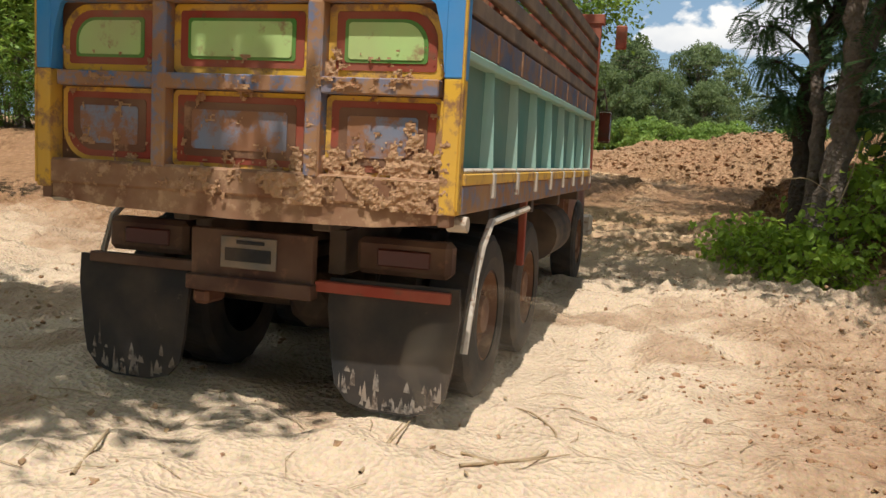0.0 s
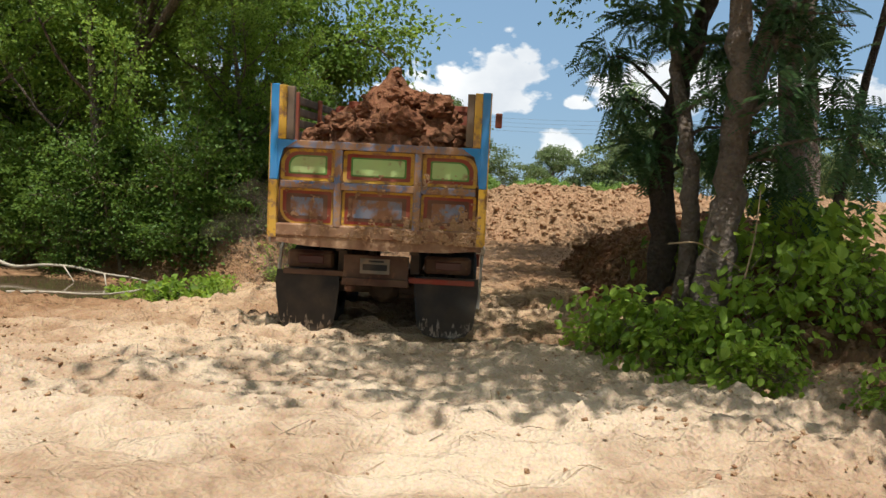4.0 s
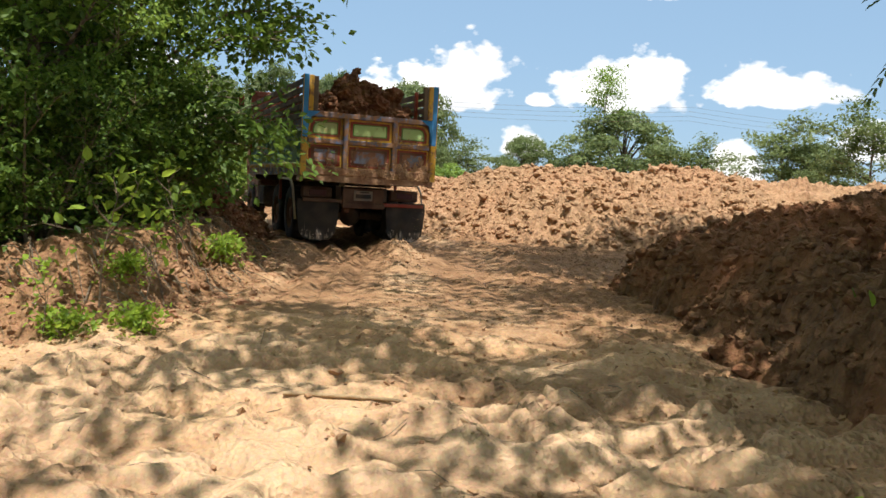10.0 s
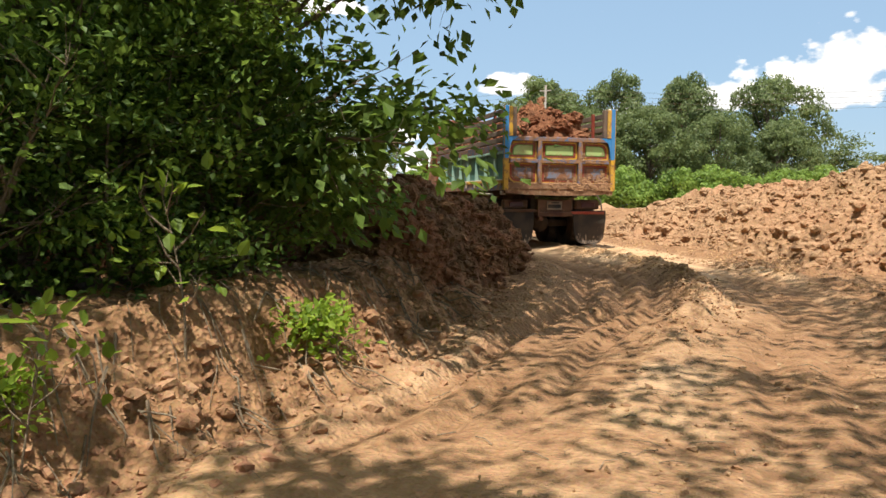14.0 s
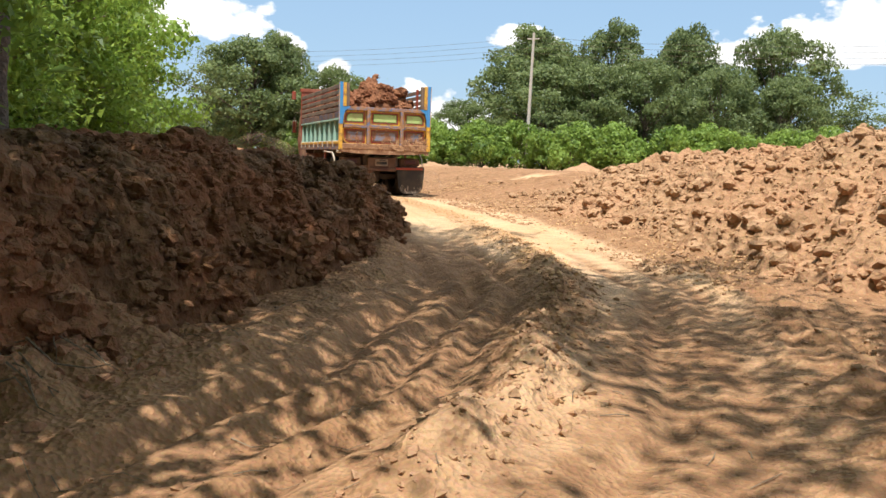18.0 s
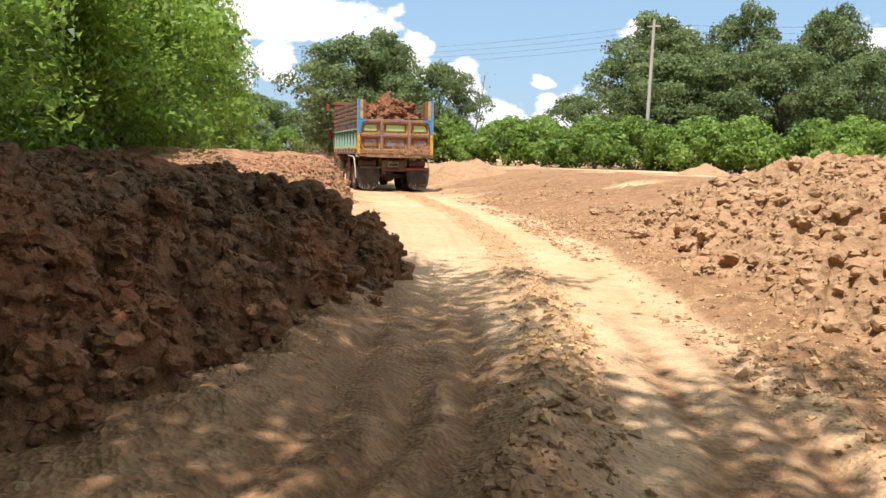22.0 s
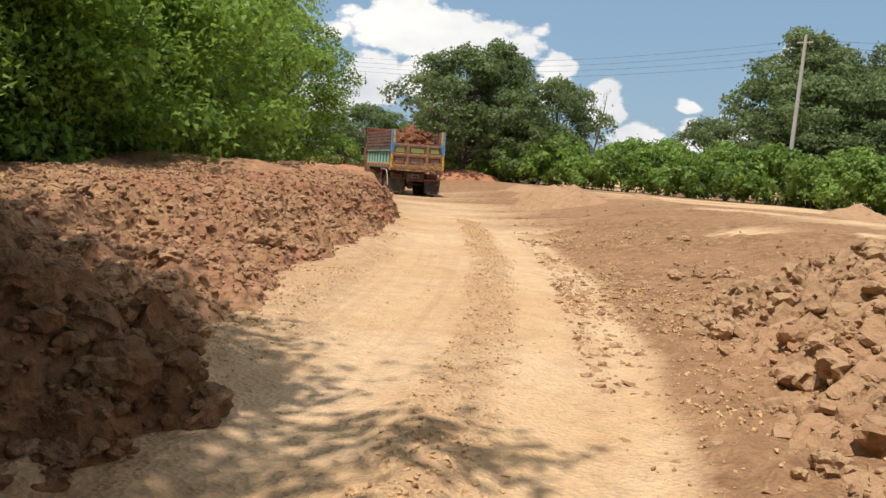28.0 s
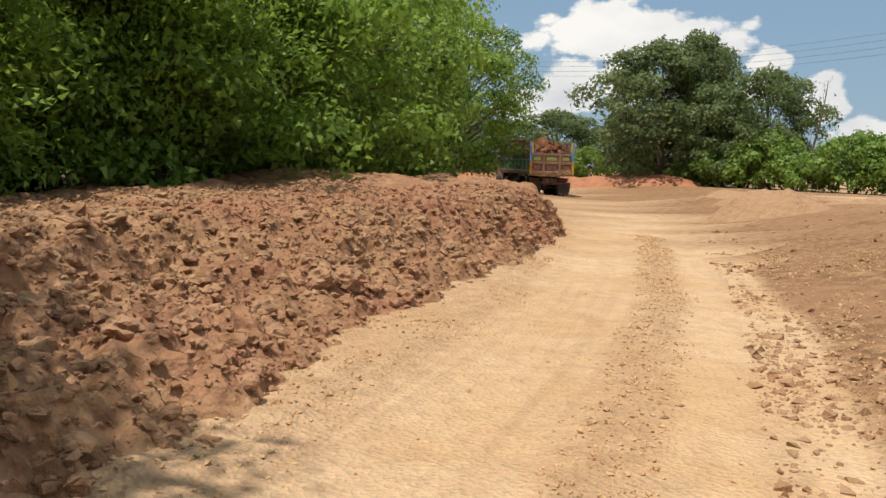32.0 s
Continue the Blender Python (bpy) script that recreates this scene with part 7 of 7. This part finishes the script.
    for x, y, k, turn, size in ((-17.5, 30.0, 0, 0, 0.9), (-19.0, 34.6, 1, 60, 0.9), (-22.4, 38.8, 1, 130, 1.0), (-26.2, 43.0, 0, 200, 1.0), (-30.6, 47.5, 0, 260, 0.9), (-38.6, 58.0, 0, 20, 1.0), (-41.5, 54.5, 1, 220, 1.1), (-36.0, 53.0, 2, 90, 1.1), (-21.5, 28.5, 0, 300, 1.0), (-21, 34.5, 0, 20, 1.1), (-26, 40.5, 1, 80, 1.15), (-31, 46, 0, 140, 1.1),
                                (-15.6, 32.4, 2, 20, 0.9), (-18.2, 36.4, 2, 100, 0.9), (-20.6, 39.0, 2, 180, 0.95), (-23.4, 42.2, 2, 250, 0.95), (-26.8, 45.6, 2, 310, 0.9), (-30.6, 49.6, 2, 40, 0.9), (-11.4, 26.6, 2, 75, 0.8), (-36, 50, 2, 75, 1.2), (-14.8, 30.0, 2, 150, 0.85), (-13.5, 27.6, 2, 210, 0.9), (-18.6, 33.0, 2, 10, 1.1), (-21.6, 36.8, 2, 330, 1.1), (-25.4, 41.2, 2, 130, 1.1), (-11.0, 24.0, 0, 150, 0.8)):
        plant("tree", big[k], M_BARK, M_LEAF if k == 0 else M_WOOD, stand(x, y, turn, size), "dense green tree at the edge of the wood" if k < 2 else "young leafy tree at the edge of the wood", "tree", "wood trees")
    for x, y, turn in ((-24, 31, 0), (-27, 35, 60), (-30, 39, 120), (-34, 43, 180), (-27, 29, 240), (-20, 27, 300), (-33, 34, 30)):
        plant("tree", tall[2], M_BARK, M_LEAF2, stand(x, y, turn, 1.15), "dense tree deep in the wood", "tree", "wood trees")
    for n in range(22):
        u = n / 21
        x, y = -13.0 - 20.5 * u, 28.2 + 22.5 * u + 0.8 * math.sin(n * 2.3)
        plant("shrub", shrub[2], M_TWIG, (M_LEAF2, M_LEAF)[n % 3 == 0], stand(x, y, 77 * n, 1.05 + 0.4 * abs(math.sin(n * 1.9))), "dense green shrub at the foot of the wood", "shrub", "wood shrubs")
    # far trees round the bare lot
    far = [clumped(71, 9.5, 4.6, 0.22, 0.12, 90, 21000, 0.23, 0.215), clumped(72, 10.5, 3.8, 0.22, 0.22, 72, 18000, 0.22, 0.24), clumped(73, 3.0, 2.2, 0.07, 0.14, 34, 6000, 0.18, 0.27, stems=3), plant_meshes(74, 9.0, 4.4, 0.16, 0.3, 11, 5, 5200, 0.27, 0.42, simple=True, clump=2.6, lift=0.05, ratio=0.5)]
    reach = []
    for _, crown in far:
        co = np.empty(len(crown.vertices) * 3, np.float32)
        crown.vertices.foreach_get("co", co)
        co = co.reshape(-1, 3)
        reach.append((np.percentile(np.abs(co[:, :2]), 94) * 2, np.percentile(co[:, 2], 99.5)))
    for n, (x, y, wide, high, k) in enumerate(((-21.2, 90.8, 8.4, 12.1, 1), (-15.0, 94.3, 6.6, 13.0, 1), (-8.8, 97.2, 7.0, 13.0, 1), (-1.3, 93.7, 8.2, 12.0, 0), (-18.3, 85.4, 7.8, 8.3, 0), (-10.8, 87.9, 6.6, 9.0, 0), (-5.2, 87.5, 6.2, 8.2, 0), (-0.7, 88.7, 5.2, 7.6, 0), (-14.4, 86.5, 6.2, 8.4, 0),
                                               (-40.5, 76.7, 9.0, 9.4, 0), (-39.6, 79.5, 5.6, 10.2, 1), (-33.9, 78.9, 5.8, 7.4, 0), (-35.6, 77.2, 4.6, 5.4, 0), (-22.5, 100.4, 6.6, 13.0, 1), (-9.8, 102.6, 5.0, 13.4, 1), (-25.7, 86.4, 5.0, 5.6, 0),
                                               (5.0, 107.8, 6.6, 8.3, 3), (11.9, 104.0, 6.4, 8.5, 0), (21.6, 98.4, 11.4, 11.2, 0), (17.2, 101.0, 6.0, 6.5, 0), (29.1, 96.1, 6.0, 9.0, 3), (33.4, 85.7, 7.2, 10.4, 3), (35.4, 84.2, 6.0, 7.6, 0), (34.6, 74.2, 6.4, 10.4, 3), (39.0, 66.0, 7.5, 10.5, 0), (44.0, 57.0, 8.0, 11.0, 0),
                                               (-58, 84, 8.0, 6.4, 0), (-66, 80, 8.0, 7.0, 1), (-52, 88, 7.6, 6.0, 0), (-62, 72, 8.0, 6.5, 0))):
        plant("tree", far[k], M_BARK, M_FAROLIVE if y > 89.5 or k == 3 else (M_FAR, M_FARPALE)[n in (5, 6, 7, 11, 12, 15)], stand(x, y, 73 * n) @ Matrix.Diagonal((wide / reach[k][0], wide / reach[k][0], high / reach[k][1], 1)), "sparse green tree on the far side of the bare lot" if k == 3 else "tall green tree on the far side of the bare lot", "tree", "far trees")
    for x, y, size in ((-56, 79, 1.1), (-52, 82, 0.9), (-61, 76, 1.2), (-48, 84, 1.0), (-38, 77.5, 0.8), (-35.5, 77, 0.95)):
        plant("shrub", far[2], M_TWIG, M_FARPALE, stand(x, y, 40 * size, size), "rounded green shrub beyond the bend in the track", "shrub", "far hedge")
    thin = plant_meshes(75, 16.0, 3.2, 0.16, 0.66, 9, 6, 2200, 0.30, 0.40, simple=True, clump=2.5, lean=(0.03, 0))
    plant("tree", thin, M_BARK, M_FAR, stand(18.4, 97.1, 0, 1.0), "tall thin tree with a sparse crown above the far trees", "tree", "far trees")
    snag = plant_meshes(76, 7.4, 1.3, 0.10, 0.25, 9, 5, 12, 0.2, 0.2, simple=True, lift=0.35)
    plant("tree", snag, M_BARK, M_FAR, stand(-30.8, 78.0, 0, 1.0), "bare dead tree standing above the hedge", "tree", "far trees")
    for n in range(26):
        x = -37 + n * 2.3
        y = 76.9 + 0.09 * (x + 37) + 1.0 * math.sin(n * 1.7)
        plant("shrub", far[2], M_TWIG, (M_FAR, M_FAR, M_FARPALE, M_FAR, M_FAR)[n % 5], stand(x, y, 47 * n, 0.75 + 0.5 * abs(math.sin(n * 2.1)), 1, 0.25), "rounded green shrub in the hedge beyond the lot", "shrub", "far hedge")
    for n in range(14):
        x = 4 + n * 4.0
        plant("shrub", far[2], M_TWIG, M_FAR, stand(x, 100 - 0.9 * n * 2.2, 61 * n, 0.6 + 0.5 * abs(math.sin(n * 1.3))), "rounded green shrub in the hedge beyond the lot", "shrub", "far hedge")


build_plants()


def build_pole():
    x, y = -17.8, 79.0
    pole = new("utility_pole")
    pole.matrix_basis = pose(x, y, ground_z(x, y) - 0.3)
    v, f = tube([(0, 0, 0), (0.05, 0, 5), (0.12, 0, 10.2)], [0.14, 0.12, 0.09], 10)
    part("post", fast_mesh("post", v, f), P_POLE, pole)
    part("cross_arm", box(-0.35, 0.55, -0.04, 0.04, 9.72, 9.80), P_POLE, pole)
    tagged(pole, "slender pale concrete utility pole by the hedge", "pole")
    for k in range(4):
        line = [(x + 0.1 + d * 1.0, y + d * 0.02 + 0.25 * k, 9.9 - 0.35 * k + ground_z(x, y) - 0.3 - 0.9 * (1 - ((abs(d) % 40) / 20 - 1) ** 2)) for d in range(-40, 81, 4)]
        v, f = tube(line, [0.008] * len(line), 4)
        tagged(part("power_line", fast_mesh("power_line", v, f), P_BLACK), "thin dark overhead power line", "cable", "power lines")


build_pole()

# ---- small things ----


def stick(path, r0, label, category="branch", material=None, name="dry_branch", forks=()):
    pts = np.array(path, float)
    t = np.linspace(0, len(pts) - 1, len(pts) * 5)
    fine = np.stack([np.interp(t, np.arange(len(pts)), pts[:, k]) for k in range(3)], -1)
    for _ in range(3):
        fine[1:-1] = (fine[:-2] + 2 * fine[1:-1] + fine[2:]) / 4
    pieces = [tube(fine, np.linspace(r0, r0 * 0.4, len(fine)), 6)]
    for at, end in forks:
        b = fine[int(at * (len(fine) - 1))]
        q = np.linspace(0, 1, 5)[:, None] * (np.array(end) - b) + b
        pieces.append(tube(q, np.linspace(r0 * 0.55, r0 * 0.2, 5), 5))
    v, f = join(pieces)
    return tagged(part(name, fast_mesh(name, v, f, True), material or M_STRAW), label, category)


def laid(points, lift=0.012):
    return [(x, y, top_z(x, y) + lift) for x, y in points]


def build_litter():
    stick([(-9.5, 18.25, 0.16), (-8.7, 17.65, 0.02), (-8.2, 17.72, 0.10), (-7.7, 17.75, 0.09), (-7.1, 17.5, 0.02), (-6.6, 17.42, 0.0), (-6.1, 17.3, -0.07)], 0.032, "bleached bare branch lying across the pool", material=M_BLEACH, forks=((0.45, (-7.5, 17.3, -0.12)), (0.7, (-6.8, 16.9, -0.12))))
    stick([(-7.4, 14.95, -0.04), (-6.8, 14.9, 0.0), (-6.3, 15.2, -0.04), (-6.05, 15.75, -0.06), (-5.75, 16.4, 0.02)], 0.022, "bleached bare branch lying beside the pool", material=M_BLEACH, forks=((0.5, (-6.6, 15.6, -0.1)), (0.65, (-5.7, 15.5, 0.05))))
    stick(laid([(-0.95, 3.55), (-0.62, 3.89), (-0.60, 4.25), (-0.81, 4.52), (-1.05, 4.66)]), 0.009, "dry curved vine lying on the sand", "vine", name="dry_vine")
    stick(laid([(-1.0, 3.75), (-0.8, 3.72), (-0.5, 3.95)]), 0.008, "dry twig lying on the sand")
    stick(laid([(-2.48, 2.82), (-2.64, 3.25)]), 0.012, "short dry stick lying on the sand")
    stick(laid([(-1.38, 3.4), (-1.37, 4.1)]), 0.01, "short dry stick lying on the sand")
    stick(laid([(-2.2, 15.5), (-1.53, 15.43), (-1.2, 14.9), (-1.09, 14.55)], 0.02), 0.014, "thin dry branch lying across the ruts")
    stick(laid([(-0.61, 15.8), (-0.2, 15.78), (0.08, 15.67)], 0.02), 0.013, "thin dry branch lying across the ruts")
    stick([(1.05, 12.6, 1.25), (1.35, 12.5, 1.30), (1.75, 12.3, 1.05)], 0.012, "bare grey twig leaning on the old trees")
    stick([(-13.4, 17.9, 0.05), (-12.9, 17.8, 0.5), (-12.2, 17.9, 0.9)], 0.03, "bare bent branch at the edge of the thicket")
    stick([(1.7, 12.0, 0.95), (1.85, 12.2, 1.35), (1.95, 12.4, 1.9)], 0.012, "bare grey twig leaning on the old trees")
    rng = np.random.default_rng(12)
    pieces = []
    dark = []
    paths, thick = [], []
    for _ in range(760):
        y = rng.uniform(2.3, 27)
        x = np.interp(y, [0, 10, 20, 27], [-1.5, -1.6, -1.5, -2.2]) + rng.normal(0, 1.9)
        a, n = rng.uniform(0, 6.28), rng.uniform(0.05, 0.30) * (1.0 if y < 14 else 0.7)
        bend = rng.normal(0, 0.05) * n
        paths += [(x, y, 0.006), (x + n * 0.5 * math.cos(a) - bend * math.sin(a), y + n * 0.5 * math.sin(a) + bend * math.cos(a), 0.014), (x + n * math.cos(a), y + n * math.sin(a), 0.006)]
        thick.append(rng.uniform(0.0012, 0.0034))
    for p, r in zip(ground_many(paths).reshape(-1, 3, 3), thick):
        (dark if p[0, 1] > 9 else pieces).append(tube(p, [r] * 3, 4))
    v, f = join(dark)
    tagged(part("twigs", fast_mesh("twigs", v, f), M_TWIG), "thin dark twigs scattered over the rutted track", "litter", kind="stuff")
    v, f = join(pieces)
    tagged(part("twigs", fast_mesh("twigs", v, f), M_STRAW), "dry twigs and straws scattered over the track", "litter", kind="stuff")
    n = 380
    y = rng.uniform(3, 24, n)
    x = np.interp(y, [0, 10, 20, 27], [-2.0, -1.6, -1.5, -2.2]) + rng.normal(0, 2.4, n)
    z = land(x, y) + relief(x, y) + 0.012
    v, f = leaves(np.stack([x, y, z], -1), rng.normal(0, 1, (n, 3)) * np.array([1, 1, 0.05]), 0.035, rng, 0.0)
    v[:, 2] = np.maximum(v[:, 2], np.repeat(z, 4) - 0.008)
    tagged(part("fallen_leaves", fast_mesh("fallen_leaves", v, f), M_STRAW), "dry brown leaves fallen on the track", "litter", kind="stuff")
    x, y = rng.uniform(-5.2, -2.8, 900), rng.uniform(16.9, 23.5, 900)          # bare roots and dead stems that hang down the cut bank
    d, _ = along(x, y, BANK)
    ok = (d > 0.05) & (d < 0.9)
    paths = []
    for x, y in list(zip(x[ok], y[ok]))[:190]:
        n, a = rng.uniform(0.12, 0.45), rng.normal(-0.4, 0.6)
        paths += [(x + n * u * math.cos(a) + rng.normal(0, 0.012), y + n * u * math.sin(a) + rng.normal(0, 0.012), 0.012 + 0.04 * rng.uniform()) for u in (0, 0.35, 0.7, 1.0)]
    roots = [tube(p, np.linspace(0.007, 0.002, 4) * rng.uniform(0.6, 1.4), 4) for p in ground_many(paths).reshape(-1, 4, 3)]
    v, f = join(roots)
    tagged(part("bank_roots", fast_mesh("bank_roots", v, f), M_TWIG), "thin bare roots hanging from the cut bank", "roots", kind="stuff")
    # saplings with large pale leaves in front of the thicket
    sap = plant_meshes(91, 1.5, 0.42, 0.012, 0.35, 7, 2, 55, 0.125, 0.08, droop=0.7, full=True)
    for x, y, turn, size in ((-4.02, 17.6, 0, 0.9), (-3.75, 17.95, 90, 0.55), (-3.75, 19.0, 200, 0.8), (-4.2, 16.95, 140, 0.5)):
        plant("sapling", sap, M_TWIG, M_BRIGHT, stand(x, y, turn, size, 1, 0.03), "thin sapling with large pale green leaves on the bank", "sapling", "bank saplings")


build_litter()

# ---- what moves ----
DRIVE = [(0, -2.29, 3.72, 1), (1, -2.36, 5.98, 0), (2, -2.38, 8.38, -1), (3.5, -2.25, 11.64, -2.5), (5.5, -1.82, 15.89, -1.5), (6, -1.72, 16.99, 0), (7.5, -1.62, 20.38, 5.5), (8, -1.65, 21.46, 7.6), (9, -1.83, 23.3, 13),
         (10, -2.15, 25.1, 19), (11.5, -2.85, 27.85, 28), (13, -3.98, 30.3, 34), (15.5, -6.66, 34.9, 38), (17, -8.5, 37.5, 40.5), (19, -11.1, 40.85, 42.5), (21, -13.85, 43.9, 44.5), (23, -16.8, 47.1, 46.8), (25, -19.95, 50.2, 49.2), (28, -26.0, 55.7, 56), (32, -35.0, 61.6, 66)]


def truck_row(t):
    cols = list(zip(*DRIVE))
    ts = np.array(cols[0], float)
    vals = []
    for c in cols[1:]:
        c = np.array(c, float)
        s = np.gradient(c, ts)
        k = int(np.clip(np.searchsorted(ts, t, side="right") - 1, 0, len(ts) - 2))
        h = ts[k + 1] - ts[k]
        u = (t - ts[k]) / h
        vals.append((2 * u ** 3 - 3 * u ** 2 + 1) * c[k] + (u ** 3 - 2 * u ** 2 + u) * h * s[k] + (-2 * u ** 3 + 3 * u ** 2) * c[k + 1] + (u ** 3 - u ** 2) * h * s[k + 1])
    x, y, head = vals
    a = radians(head)
    fx, fy = -math.sin(a), math.cos(a)
    z0 = float(land(np.array([x + fx * 1.8]), np.array([y + fy * 1.8]))[0])
    z1 = float(land(np.array([x + fx * 6.9]), np.array([y + fy * 6.9]))[0])
    pitch = math.degrees(math.atan2(z1 - z0, 5.1))
    return x, y, z0 - 1.8 * (z1 - z0) / 5.1, head, pitch


def motions():
    step = 0.25
    rows, run, last = [], 0.0, None
    turns = []
    for n in range(int(32 / step) + 1):
        t = n * step
        x, y, z, head, pitch = truck_row(t)
        if last:
            run += math.hypot(x - last[0], y - last[1])
        last = (x, y)
        rows.append((t, pose(x, y, z, pitch, -0.6, head)))
        turns.append((t, -math.degrees(run / 0.5)))
    walk(truck, rows)
    walk(load, rows)
    walk(dust, rows)
    for w, (x, y) in wheels:
        walk(w, [(t, pose(x, y, 0.5) @ pose(0, 0, 0, a, 0, 0)) for t, a in turns])


motions()
